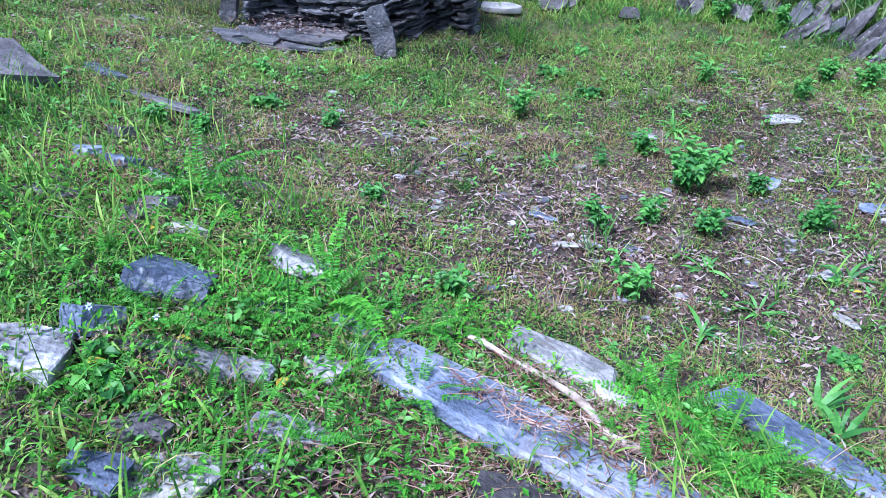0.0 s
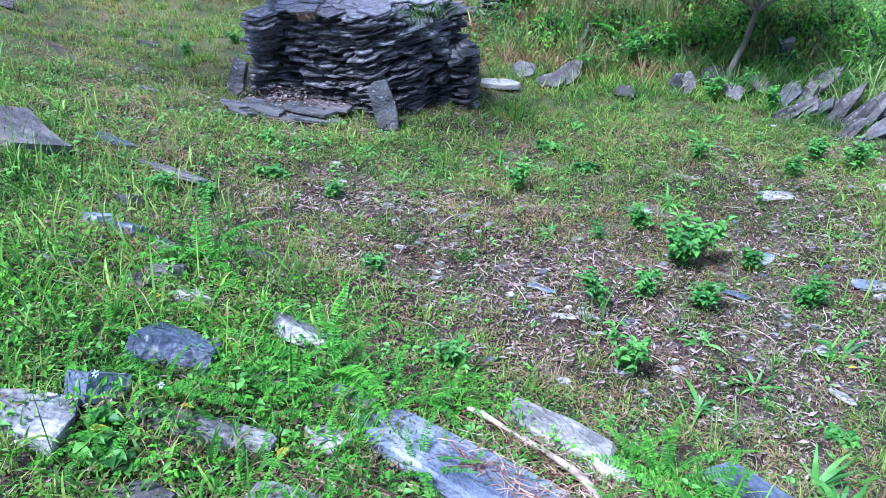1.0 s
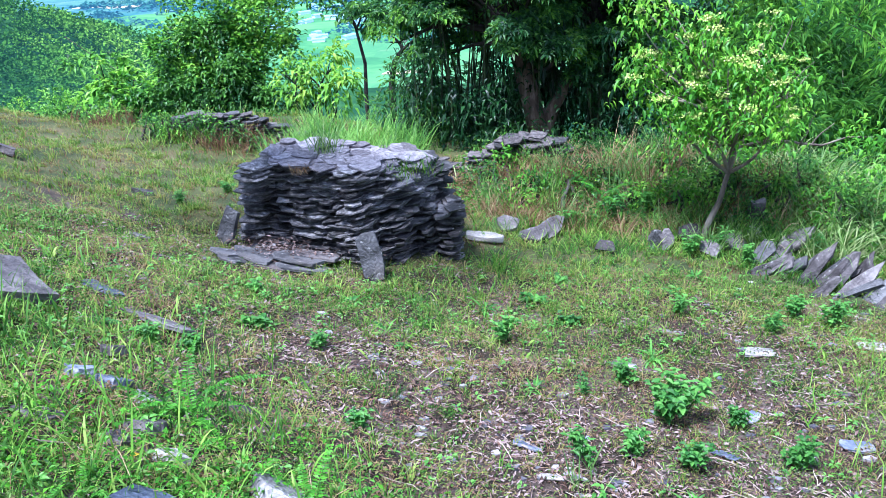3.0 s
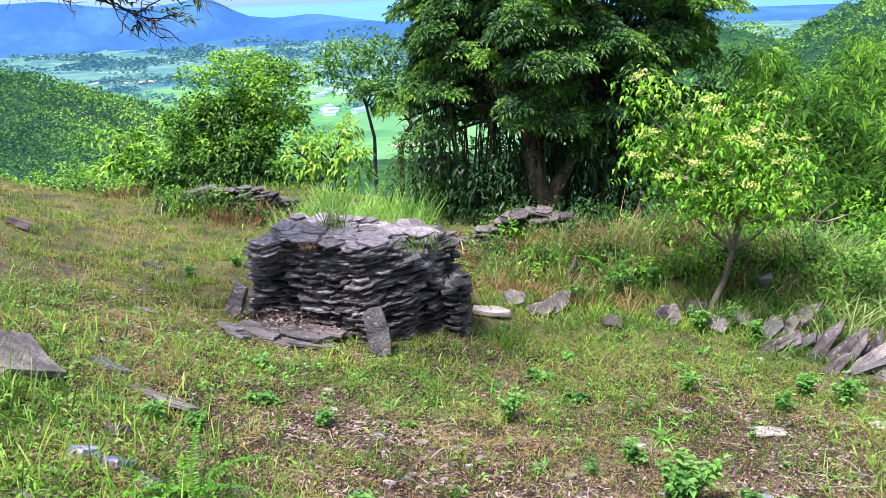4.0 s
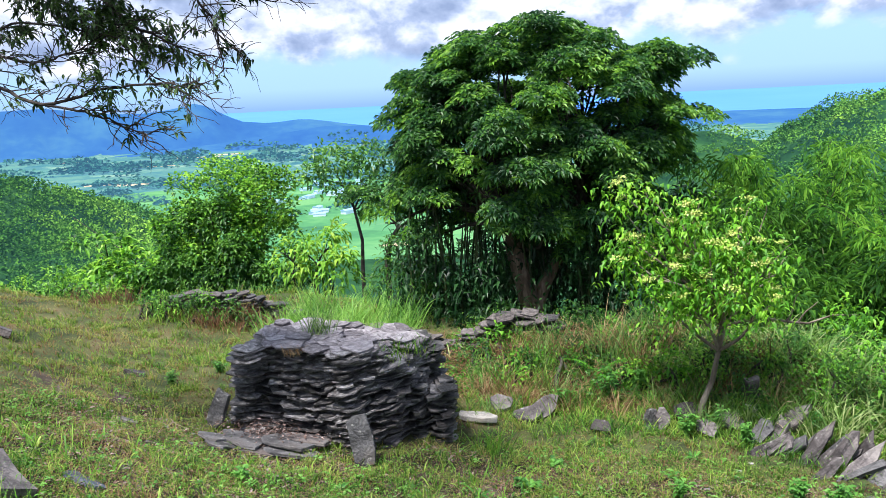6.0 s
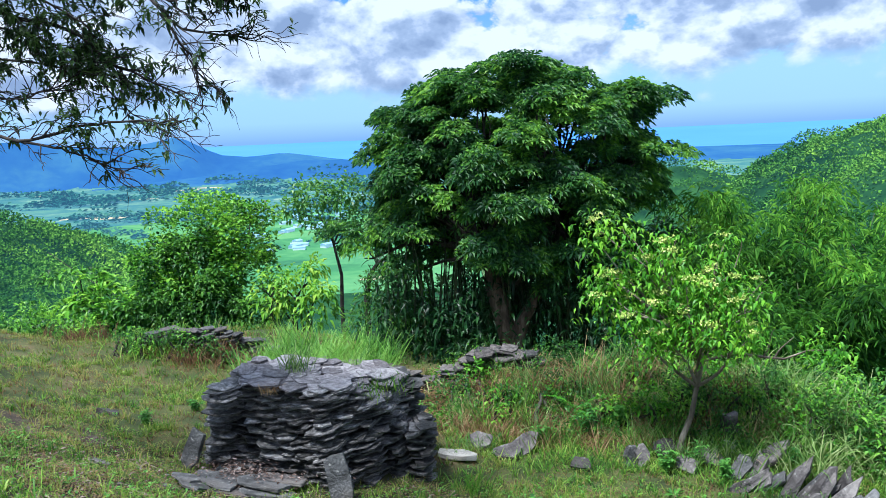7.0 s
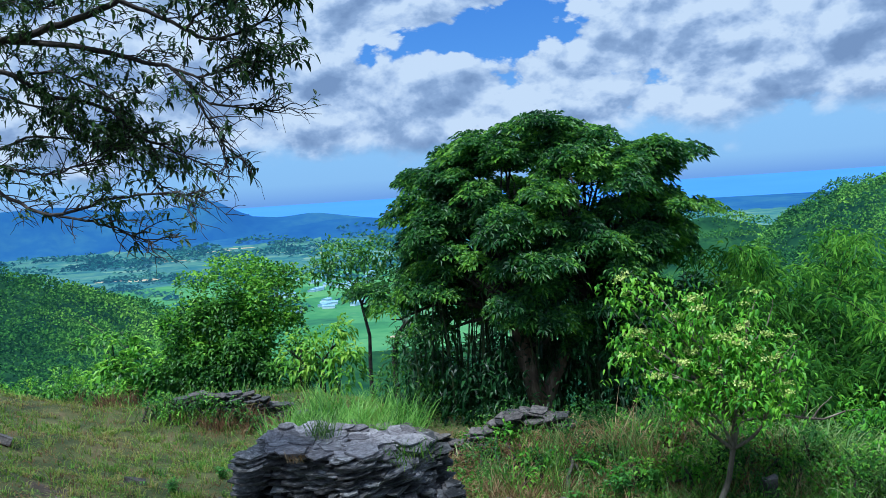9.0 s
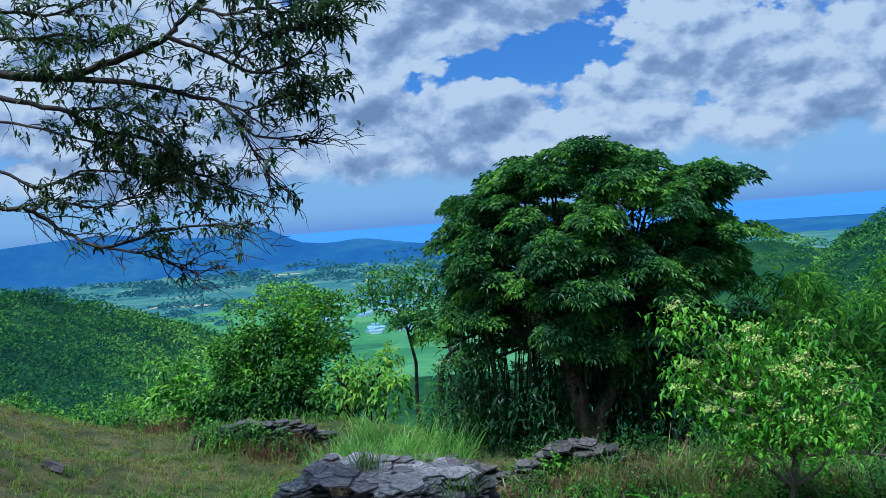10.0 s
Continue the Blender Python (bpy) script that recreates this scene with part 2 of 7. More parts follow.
def bar_mesh(name, sx, sy, sz, seed, jag=0.085):
    """A long split slab with straight broken sides, a blunt end and a slanting one."""
    r = np.random.default_rng(seed)
    o = np.array([(-0.5, -0.30), (-0.42, -0.48), (0.05, -0.5), (0.40, -0.44), (0.5, 0.1), (0.44, 0.46), (0.0, 0.5), (-0.46, 0.36)]) + r.normal(0, jag, (8, 2))
    o = o * [sx, sy]
    rings = [np.c_[o * k, np.full(8, z) + r.normal(0, sz * jag * 1.8, 8)] for k, z in ((0.95, 0.0), (1.0, sz * 0.25), (0.98, sz * 0.8), (0.9, sz))]
    v = np.concatenate(rings + [[[0, 0, sz * 1.04]], [[0, 0, 0]]])
    i = np.arange(8)
    j = (i + 1) % 8
    quads = np.concatenate([np.stack([i + k * 8, j + k * 8, j + (k + 1) * 8, i + (k + 1) * 8], 1) for k in range(3)])
    tris = np.concatenate([np.stack([i + 24, j + 24, np.full(8, 32)], 1), np.stack([j, i, np.full(8, 33)], 1)])
    return mesh_of(name, v, [quads, tris])


def slate_mesh(name, sx, sy, sz, seed, corners=8, chip=0.22, edge=1.0):
    """A split slate plate: an uneven outline, a bevelled, chipped rim and a slightly wavy face. Rests on z = 0."""
    r = np.random.default_rng(seed)
    a = np.sort((np.arange(corners) + r.uniform(-0.42, 0.42, corners)) * 2 * np.pi / corners + r.uniform(0, 1))
    sq = 1 / np.maximum(np.abs(np.cos(a)), np.abs(np.sin(a))) ** 0.75
    rad = sq * r.uniform(1 - 1.5 * chip, 1.0, corners)
    x, y = np.cos(a) * rad * sx / 2, np.sin(a) * rad * sy / 2
    rings, zs = [], [(1 - 0.06 * edge, 0.0), (1.0, sz * r.uniform(0.2, 0.7)), (1 - 0.015 * edge, sz * 0.86), (1 - 0.07 * edge, sz)]
    for k, z in zs:
        rings.append(np.stack([x * k * r.uniform(0.95, 1.03, corners), y * k * r.uniform(0.95, 1.03, corners), np.full(corners, z) + r.normal(0, sz * 0.06, corners)], 1))
    v = np.concatenate(rings + [[[0, 0, sz * r.uniform(0.95, 1.08)]], [[0, 0, 0]]])
    i = np.arange(corners)
    j = (i + 1) % corners
    quads = np.concatenate([np.stack([i + k * corners, j + k * corners, j + (k + 1) * corners, i + (k + 1) * corners], 1) for k in range(3)])
    tris = np.concatenate([np.stack([i + 3 * corners, j + 3 * corners, np.full(corners, 4 * corners)], 1), np.stack([j, i, np.full(corners, 4 * corners + 1)], 1)])
    return mesh_of(name, v, [quads, tris])

SOIL = material("soil_and_litter", [(0.012, 0.010, 0.007), (0.025, 0.021, 0.012), (0.045, 0.033, 0.024), (0.075, 0.056, 0.046), (0.13, 0.105, 0.092)], scale=5.0, fine=90, rough=0.95, bump=1.0)
TURF = material("turf_floor", [(0.02, 0.030, 0.010), (0.04, 0.055, 0.016), (0.07, 0.075, 0.025), (0.10, 0.08, 0.04)], scale=3.0, fine=60, rough=0.95, bump=0.8)
SLOPE = material("overgrown_slope", [(0.012, 0.03, 0.008), (0.02, 0.05, 0.012), (0.04, 0.08, 0.02)], scale=0.8, fine=9, rough=0.95, bump=0.6)
# hillside floor with a little bluish emission for painted haze
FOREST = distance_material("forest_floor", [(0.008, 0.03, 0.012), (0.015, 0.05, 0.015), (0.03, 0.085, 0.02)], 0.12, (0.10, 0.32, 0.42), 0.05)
# fields and plain, with valley haze painted in as bluish emission
FIELD = distance_material("hazy_fields", [(0.02, 0.075, 0.035), (0.045, 0.155, 0.05), (0.09, 0.22, 0.075), (0.05, 0.16, 0.06), (0.12, 0.20, 0.10)], 0.022, (0.14, 0.32, 0.38), 0.12, 0.03)
PLAIN = distance_material("hazy_plain", [(0.008, 0.04, 0.04), (0.02, 0.075, 0.05), (0.06, 0.13, 0.06), (0.02, 0.07, 0.055), (0.09, 0.16, 0.08), (0.17, 0.20, 0.13)], 0.02, (0.10, 0.26, 0.50), 0.30, 0.028)
# haze painted on mountains and sea: blue base on the peaks, emission on both
PEAK = distance_material("hazy_mountains", [(0.006, 0.028, 0.065), (0.012, 0.045, 0.075), (0.026, 0.075, 0.08)], 0.008, (0.055, 0.175, 0.55), 0.42)
SEA = distance_material("hazy_sea", [(0.02, 0.08, 0.28), (0.03, 0.10, 0.33)], 0.001, (0.13, 0.30, 0.76), 0.60)

FOOT = (0.52, 0.85)
RIM = ([-180, -110, -80, -45, -40, -37, -34, -31, -28, -20, -10, 0, 10, 20, 30, 50, 90, 140, 180], [9, 9, 9.5, 9.7, 9.4, 8.95, 8.7, 8.65, 8.9, 8.7, 8.0, 7.35, 7.0, 6.4, 5.7, 5.4, 6, 8, 9])
LEFT_CREST = ([-75, -60, -42.7, -40, -38.9, -35.4, -32.9, -30.3, -27, -23], [-3.0, -2.6, -3.2, -3.6, -4.3, -5.4, -6.6, -7.8, -10, -15])
RIGHT_CREST = ([7, 9.6, 11.9, 13.7, 14.9, 16, 18.7, 21.6, 28, 45, 60, 75], [-14, -10, -8.0, -6.0, -4.6, -3.7, -2.1, -0.9, 1.4, 3.4, 2.0, -1.0])
KNOLL = ([4, 8, 9.6, 11, 12.5, 14, 18, 22], [-8, -3.6, -3.0, -2.95, -3.3, -3.7, -4, -8])
RANGE = ([-80, -50, -43, -39, -35.5, -32, -29.5, -27.3, -25.7, -24.6, -23, -20.9, -18.4, -16.5, -15, -12, 0, 8, 12, 20, 40, 80], [0.2, 0.6, 0.3, 0.65, 0.75, 0.2, 0.1, 0.35, 0.72, 0.1, -0.75, -1.0, -0.78, -1.1, -1.4, -1.9, -2.2, -2.0, -1.7, -1.9, -1.0, 0.0])
RIDGE = ([-40, -30, -24, -20, -17, -14, -11, -6], [-3.2, -2.6, -2.2, -1.75, -1.4, -1.5, -2.1, -3.2])


def smooth(v):
    v = np.clip(v, 0, 1)
    return v * v * (3 - 2 * v)


def near_z(x, y):
    """The yard: a gentle fall to the right, and the bank of the terrace on which the walker stands."""
    s = (0.821 * x + y - 2.432) / 1.294
    z = -0.455 - 0.071 * x - 0.022 * (y - 5) + 1.205 * sig(-s / 0.621)
    z = z - 0.3 * sig((1.15 - y) / 0.12) * np.exp(-((x - 0.5) / 1.5) ** 2)
    # the weedy bank behind the yard
    back = np.exp(-(((y - (7.75 - 0.28 * np.maximum(x, 0))) / 0.62) ** 2))
    return z + 0.34 * back * smooth((x + 0.6) / 0.8) + 0.10 * np.exp(-(((y - 9.0) / 0.8) ** 2)) * smooth((-x - 1.0) / 1.0)


def ground_z(x, y):
    x, y = np.asarray(x, float), np.asarray(y, float)
    dx, dy = x - FOOT[0], y - FOOT[1]
    r, az = np.hypot(dx, dy), np.degrees(np.arctan2(dx, dy))
    rim = np.interp(az, *RIM)
    k = np.minimum(r, rim) / np.maximum(r, 1e-6)
    z0 = near_z(FOOT[0] + dx * k, FOOT[1] + dy * k)
    d = np.maximum(r - rim, 0)
    fall = np.maximum(-0.62 * (np.sqrt(d * d + 1.0) - 1.0), -59.0)
    rise = 0.25 * d / (1 + d / 40)
    front = smooth((80 - np.abs(az)) / 18)
    z = z0 + fall * front + rise * (1 - front)

    def hill(knots, lo, crest, hi, foot, carved=0.0):
        el = np.interp(az, *knots)
        top = 1.95 + crest * np.tan(np.radians(el))
        t = smooth((r - lo) / (crest - lo))
        # spurs and gullies run down the flank
        spur = 0.5 + 0.3 * np.sin(az * 2.6 + 1.1 * np.sin(az * 0.9)) + 0.2 * np.sin(az * 6.7 + 1.3 * np.sin(az * 2.3))
        up = foot + (top - foot) * (0.35 * t + 0.65 * np.clip((r - lo) / (crest - lo), 0, 1)) ** (1 + carved * spur)
        down = top + (-60 - top) * smooth((r - crest) / (hi - crest))
        h = np.where(r < crest, up, down)
        return np.where((r > lo) & (r < hi) & (az > knots[0][0]) & (az < knots[0][-1]), h, -80)

    bump = 1.2 * np.sin(x * 0.21 + 1.3 * np.sin(y * 0.13)) * np.clip((r - 25) / 30, 0, 1) * np.clip((400 - r) / 200, 0, 1)
    hills = np.maximum(hill(LEFT_CREST, 22, 95, 200, -9), hill(RIGHT_CREST, 18, 130, 260, -7)) + bump
    hills = np.maximum(hills, hill(KNOLL, 180, 280, 420, -60))
    z = np.where(front > 0.5, np.maximum(z, hills), z)
    z = np.where((r > 2500) & (front > 0.5), np.maximum(z, -60 + 50 * smooth((r - 2600) / 2300)), z)
    z = np.maximum(z, hill(RIDGE, 1180, 1280, 1320, -60, 0.9))
    z = np.maximum(z, hill(RANGE, 1320, 1480, 2300, -60, 0.8))
    lump = 0.018 * np.sin(x * 9.0 + 2 * np.sin(y * 5.1)) * np.sin(y * 8.2 + 1.5 * np.sin(x * 4.3)) + 0.03 * np.sin(x * 2.3 + y * 1.1) * np.sin(y * 2.9 - x)
    return z + lump * np.clip((12 - r) / 4, 0, 1)


def build_ground():
    rr = [0.0, 0.25]
    while rr[-1] < 4900:
        step = 0.026 if 20 < rr[-1] < 400 else 0.03
        rr.append(rr[-1] + max(0.045, rr[-1] * step))
    # close rings on the steep flanks of the far ranges
    rr = np.unique(np.concatenate([rr, np.arange(1180, 1322, 10), np.arange(1322, 1500, 10)]))
    front = np.arange(-62, 62, 0.8)
    az = np.radians(np.concatenate([front, np.arange(62, 298, 4.0)]))
    r, a = np.meshgrid(rr, az, indexing="ij")
    x, y = FOOT[0] + r * np.sin(a), FOOT[1] + r * np.cos(a)
    z = ground_z(x, y)
    n, m = r.shape
    i, j = np.meshgrid(np.arange(n - 1), np.arange(m), indexing="ij")
    q = np.stack([i * m + j, (i + 1) * m + j, (i + 1) * m + (j + 1) % m, i * m + (j + 1) % m], -1).reshape(-1, 4)
    me = mesh_of("ground", np.stack([x, y, z], -1).reshape(-1, 3), q, smooth=True)
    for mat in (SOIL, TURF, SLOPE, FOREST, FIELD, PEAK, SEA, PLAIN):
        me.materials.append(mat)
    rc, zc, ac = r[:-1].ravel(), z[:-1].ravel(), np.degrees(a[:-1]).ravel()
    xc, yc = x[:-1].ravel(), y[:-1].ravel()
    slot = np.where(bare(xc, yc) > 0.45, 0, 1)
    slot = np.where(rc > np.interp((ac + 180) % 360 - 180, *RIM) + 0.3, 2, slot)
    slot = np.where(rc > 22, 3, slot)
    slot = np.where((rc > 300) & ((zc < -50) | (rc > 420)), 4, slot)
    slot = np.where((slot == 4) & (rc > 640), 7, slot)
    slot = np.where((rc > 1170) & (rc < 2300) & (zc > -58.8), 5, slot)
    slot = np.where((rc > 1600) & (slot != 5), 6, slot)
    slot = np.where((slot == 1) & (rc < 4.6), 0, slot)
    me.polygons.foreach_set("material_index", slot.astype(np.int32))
    tagged(new("ground", me), kind="structure")


def bare(x, y):
    """How far the turf is worn down to litter and soil, from 0 to 1."""
    def spot(cx, cy, sx, sy, turn=0.0):
        c, s = math.cos(turn), math.sin(turn)
        dx, dy = x - cx, y - cy
        return np.exp(-(((dx * c + dy * s) / sx) ** 2) - (((dy * c - dx * s) / sy) ** 2))
    patch = np.sin(x * 5.3 + 1.9 * np.sin(y * 3.7)) * np.sin(y * 6.1 + 1.4 * np.sin(x * 4.9))
    v = 0.95 * spot(0.25, 3.5, 0.85, 0.55, -0.5) + 0.8 * spot(1.5, 3.3, 0.9, 0.5) + 0.7 * spot(1.7, 4.6, 0.5, 0.9) + 0.55 * spot(-0.6, 4.0, 0.5, 0.4)
    v = v + 0.5 * spot(-1.3, 5.1, 0.4, 0.3) + 0.6 * spot(0.15, 1.72, 0.35, 0.2) + 0.4 * spot(-0.2, 1.6, 0.4, 0.2) + 0.35 * spot(-3.2, 5.2, 1.5, 0.8)
    return np.clip(v + 0.28 * patch, 0, 1)


build_ground()

TREE_LEAF = material("tree_leaf", [(0.010, 0.045, 0.018), (0.024, 0.098, 0.025), (0.062, 0.190, 0.030), (0.17, 0.37, 0.04)], scale=2.2, fine=7, rough=0.5, bump=0, island=0.7, leaf=True, spec=0.45)
SMALL_TREE_LEAF = material("small_tree_leaf", [(0.025, 0.09, 0.02), (0.06, 0.19, 0.03), (0.12, 0.29, 0.06)], scale=1.2, fine=9, rough=0.4, bump=0, island=0.8, leaf=True)
BUSH_LEAF = material("bush_leaf", [(0.010, 0.050, 0.010), (0.038, 0.150, 0.016), (0.12, 0.33, 0.028), (0.26, 0.50, 0.055)], scale=1.3, fine=8, rough=0.45, bump=0, island=0.8, leaf=True)
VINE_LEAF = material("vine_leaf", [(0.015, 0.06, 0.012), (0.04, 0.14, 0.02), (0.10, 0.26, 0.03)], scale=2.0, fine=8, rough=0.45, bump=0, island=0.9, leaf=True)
LIME_LEAF = material("shrub_leaf", [(0.035, 0.145, 0.010), (0.09, 0.30, 0.018), (0.21, 0.46, 0.035)], scale=2.5, fine=9, rough=0.45, bump=0, island=0.9, leaf=True)
YELLOW_LEAF = material("yellow_green_leaf", [(0.06, 0.19, 0.015), (0.14, 0.35, 0.03), (0.28, 0.45, 0.05)], scale=2.5, fine=9, rough=0.5, bump=0, island=0.9, leaf=True)
BAMBOO_LEAF = material("bamboo_leaf", [(0.014, 0.068, 0.016), (0.04, 0.155, 0.022), (0.105, 0.295, 0.032), (0.21, 0.44, 0.05)], scale=0.8, fine=8, rough=0.5, bump=0, island=0.8, leaf=True)
# leaf colours darkened to paint in the shade round the big tree
SHADE_LEAF = material("shade_darkened_leaf", [(0.005, 0.025, 0.010), (0.012, 0.055, 0.015), (0.035, 0.11, 0.03)], scale=1.5, fine=9, rough=0.4, bump=0, island=0.9, leaf=True)
# overhead leaves coloured dark to look backlit against the sky
HANGING_LEAF = material("hanging_leaf", [(0.012, 0.028, 0.012), (0.024, 0.055, 0.018), (0.055, 0.115, 0.026)], scale=1.4, fine=9, rough=0.4, bump=0, island=0.8, leaf=True)
# forest leaves carry faint bluish emission that imitates haze
FAR_LEAF = distance_material("hazy_leaf", [(0.012, 0.048, 0.014), (0.036, 0.12, 0.02), (0.095, 0.23, 0.03), (0.19, 0.36, 0.045)], 0.045, (0.08, 0.24, 0.28), 0.06, 0.0, 0.4)
TURF_BLADE = material("turf_blade", [(0.03, 0.10, 0.012), (0.09, 0.19, 0.022), (0.19, 0.25, 0.045), (0.29, 0.23, 0.08), (0.34, 0.22, 0.14)], scale=1.6, fine=22, rough=0.7, bump=0, island=0.9, leaf=True)
COVER_LEAF = material("cover_leaf", [(0.03, 0.085, 0.012), (0.075, 0.17, 0.022), (0.14, 0.24, 0.045), (0.19, 0.17, 0.07), (0.17, 0.10, 0.07)], scale=2, fine=20, rough=0.6, bump=0, island=0.9, leaf=True)
GREEN_BLADE = material("green_blade", [(0.022, 0.085, 0.010), (0.065, 0.185, 0.018), (0.14, 0.31, 0.035), (0.29, 0.41, 0.08)], scale=1.6, fine=20, rough=0.55, bump=0, island=0.9, leaf=True)
REED_BLADE = material("reed_blade", [(0.05, 0.13, 0.03), (0.11, 0.22, 0.05), (0.2, 0.32, 0.09), (0.34, 0.40, 0.18)], scale=2.0, fine=6, rough=0.5, bump=0, island=0.9, leaf=True)
STRAW = material("dry_straw", [(0.16, 0.10, 0.05), (0.30, 0.20, 0.10), (0.45, 0.34, 0.20)], scale=2.0, fine=9, rough=0.8, bump=0, island=1.0, leaf=True)
LITTER = material("leaf_litter", [(0.035, 0.020, 0.015), (0.09, 0.053, 0.041), (0.165, 0.11, 0.093), (0.30, 0.235, 0.22)], scale=3.0, fine=20, rough=0.85, bump=0, island=1.3)
NEEDLE = material("dead_needle", [(0.05, 0.022, 0.015), (0.14, 0.06, 0.04), (0.26, 0.15, 0.11), (0.4, 0.3, 0.24)], scale=6, fine=30, rough=0.8, bump=0, island=1.2)
CHIP = material("slate_chip", [(0.06, 0.06, 0.075), (0.13, 0.125, 0.14), (0.28, 0.27, 0.28)], scale=4.0, fine=30, rough=0.6, bump=0.2, island=1.2)
WEED_LEAF = material("weed_leaf", [(0.03, 0.12, 0.022), (0.075, 0.23, 0.036), (0.15, 0.36, 0.065)], scale=2.5, fine=9, rough=0.5, bump=0, island=0.8, leaf=True, obj=0.5)
FERN_LEAF = material("fern_leaf", [(0.035, 0.15, 0.010), (0.08, 0.28, 0.018), (0.17, 0.44, 0.03)], scale=3.0, fine=12, rough=0.5, bump=0, island=0.5, leaf=True, obj=0.5)
DEAD_LEAF = material("yellow_dead_leaf", [(0.35, 0.24, 0.02), (0.55, 0.42, 0.03), (0.6, 0.5, 0.10)], scale=9, fine=40, rough=0.7, bump=0.1, leaf=True)
FLOWER = material("cream_flower", [(0.28, 0.40, 0.07), (0.42, 0.50, 0.12), (0.55, 0.57, 0.22)], scale=9, fine=40, rough=0.7, bump=0, island=1.0)
BLUE_FLOWER = material("blue_flower", [(0.30, 0.36, 0.75), (0.5, 0.55, 0.85)], scale=9, fine=40, rough=0.7, bump=0)
BARK = material("bark", [(0.035, 0.025, 0.02), (0.10, 0.07, 0.05), (0.22, 0.17, 0.13)], scale=9, fine=60, rough=0.9, bump=0.8, stretch=(1, 1, 0.25))
GREY_BARK = material("grey_bark", [(0.06, 0.05, 0.04), (0.15, 0.125, 0.10), (0.30, 0.27, 0.22)], scale=9, fine=60, rough=0.9, bump=0.6, stretch=(1, 1, 0.3))
DARK_BARK = material("dark_bark", [(0.015, 0.012, 0.012), (0.035, 0.028, 0.026), (0.07, 0.06, 0.055)], scale=12, fine=60, rough=0.85, bump=0.5)
CULM = material("culm", [(0.01, 0.018, 0.010), (0.03, 0.045, 0.02), (0.07, 0.09, 0.035)], scale=6, fine=30, rough=0.5, bump=0.1, island=0.8)
TWIG = material("bleached_twig", [(0.16, 0.12, 0.09), (0.32, 0.26, 0.21), (0.5, 0.44, 0.38)], scale=14, fine=70, rough=0.85, bump=0.6)


def slate_material(name, colours, rough=0.5, rust=(0.13, 0.085, 0.07)):
    """Split slate: uneven cleavage faces, rusty stains, pale lichen spots and a dull sheen."""
    m = material(name, colours, scale=7, fine=60, rough=rough, bump=0.9, obj=0.7, spec=0.35)
    nt = m.node_tree
    bs = next(n for n in nt.nodes if n.type == "BSDF_PRINCIPLED")
    col = next(n for n in nt.nodes if n.type == "VALTORGB").outputs[0]
    tc = next(n for n in nt.nodes if n.type == "TEX_COORD")
    for scale, lo, hi, tint in ((3.5, 0.52, 0.70, rust), (24, 0.65, 0.72, (0.30, 0.30, 0.29))):
        nz = nt.nodes.new("ShaderNodeTexNoise")
        nz.inputs["Scale"].default_value, nz.inputs["Detail"].default_value = scale, 5
        nt.links.new(tc.outputs["Object"], nz.inputs[0])
        mr = nt.nodes.new("ShaderNodeMapRange")
        mr.inputs[1].default_value, mr.inputs[2].default_value, mr.inputs[4].default_value = lo, hi, 0.7
        nt.links.new(nz.outputs["Fac"], mr.inputs[0])
        mx = nt.nodes.new("ShaderNodeMix")
        mx.data_type = "RGBA"
        nt.links.new(mr.outputs[0], mx.inputs[0])
        nt.links.new(col, mx.inputs[6])
        mx.inputs[7].default_value = (*tint, 1)
        col = mx.outputs[2]
    nt.links.new(col, bs.inputs["Base Color"])
    return m


SLATE = slate_material("dark_slate", [(0.026, 0.026, 0.027), (0.088, 0.086, 0.088), (0.21, 0.203, 0.207), (0.50, 0.49, 0.50)], rust=(0.09, 0.075, 0.075))
SLAB = slate_material("blue_grey_slate", [(0.04, 0.05, 0.08), (0.085, 0.103, 0.148), (0.145, 0.168, 0.225), (0.27, 0.285, 0.33)], rust=(0.10, 0.08, 0.09))
PALE_STONE = slate_material("pale_stone", [(0.13, 0.125, 0.12), (0.24, 0.23, 0.215), (0.36, 0.34, 0.315), (0.46, 0.44, 0.40)], rough=0.7, rust=(0.2, 0.15, 0.12))
BROWN_STONE = slate_material("weathered_stone", [(0.028, 0.024, 0.024), (0.06, 0.053, 0.054), (0.105, 0.094, 0.095), (0.19, 0.175, 0.17)], rough=0.7, rust=(0.08, 0.06, 0.05))

# weathered faces, made paler for the skylight falling on the cairn's top
TOP_SLATE = slate_material("skylit_weathered_slate", [(0.09, 0.082, 0.090), (0.18, 0.165, 0.18), (0.29, 0.27, 0.29), (0.46, 0.44, 0.46)], rust=(0.13, 0.11, 0.11))
FLECKED_SLATE = slate_material("flecked_slate", [(0.022, 0.022, 0.024), (0.045, 0.045, 0.048), (0.075, 0.075, 0.08), (0.13, 0.13, 0.135)], rough=0.6, rust=(0.06, 0.05, 0.045))
FAR_TURF_BLADE = material("far_turf_blade", [(0.05, 0.13, 0.015), (0.12, 0.22, 0.03), (0.21, 0.28, 0.05), (0.29, 0.25, 0.09)], scale=1.2, fine=16, rough=0.7, bump=0, island=0.9, leaf=True)
FRESH_REED = material("fresh_reed", [(0.04, 0.14, 0.02), (0.09, 0.24, 0.035), (0.17, 0.37, 0.06), (0.26, 0.44, 0.10)], scale=2.0, fine=6, rough=0.5, bump=0, island=0.8, leaf=True)
RUST_BLADE = material("rust_blade", [(0.07, 0.04, 0.02), (0.15, 0.085, 0.04), (0.27, 0.17, 0.085)], scale=2.0, fine=9, rough=0.8, bump=0, island=1.0, leaf=True)


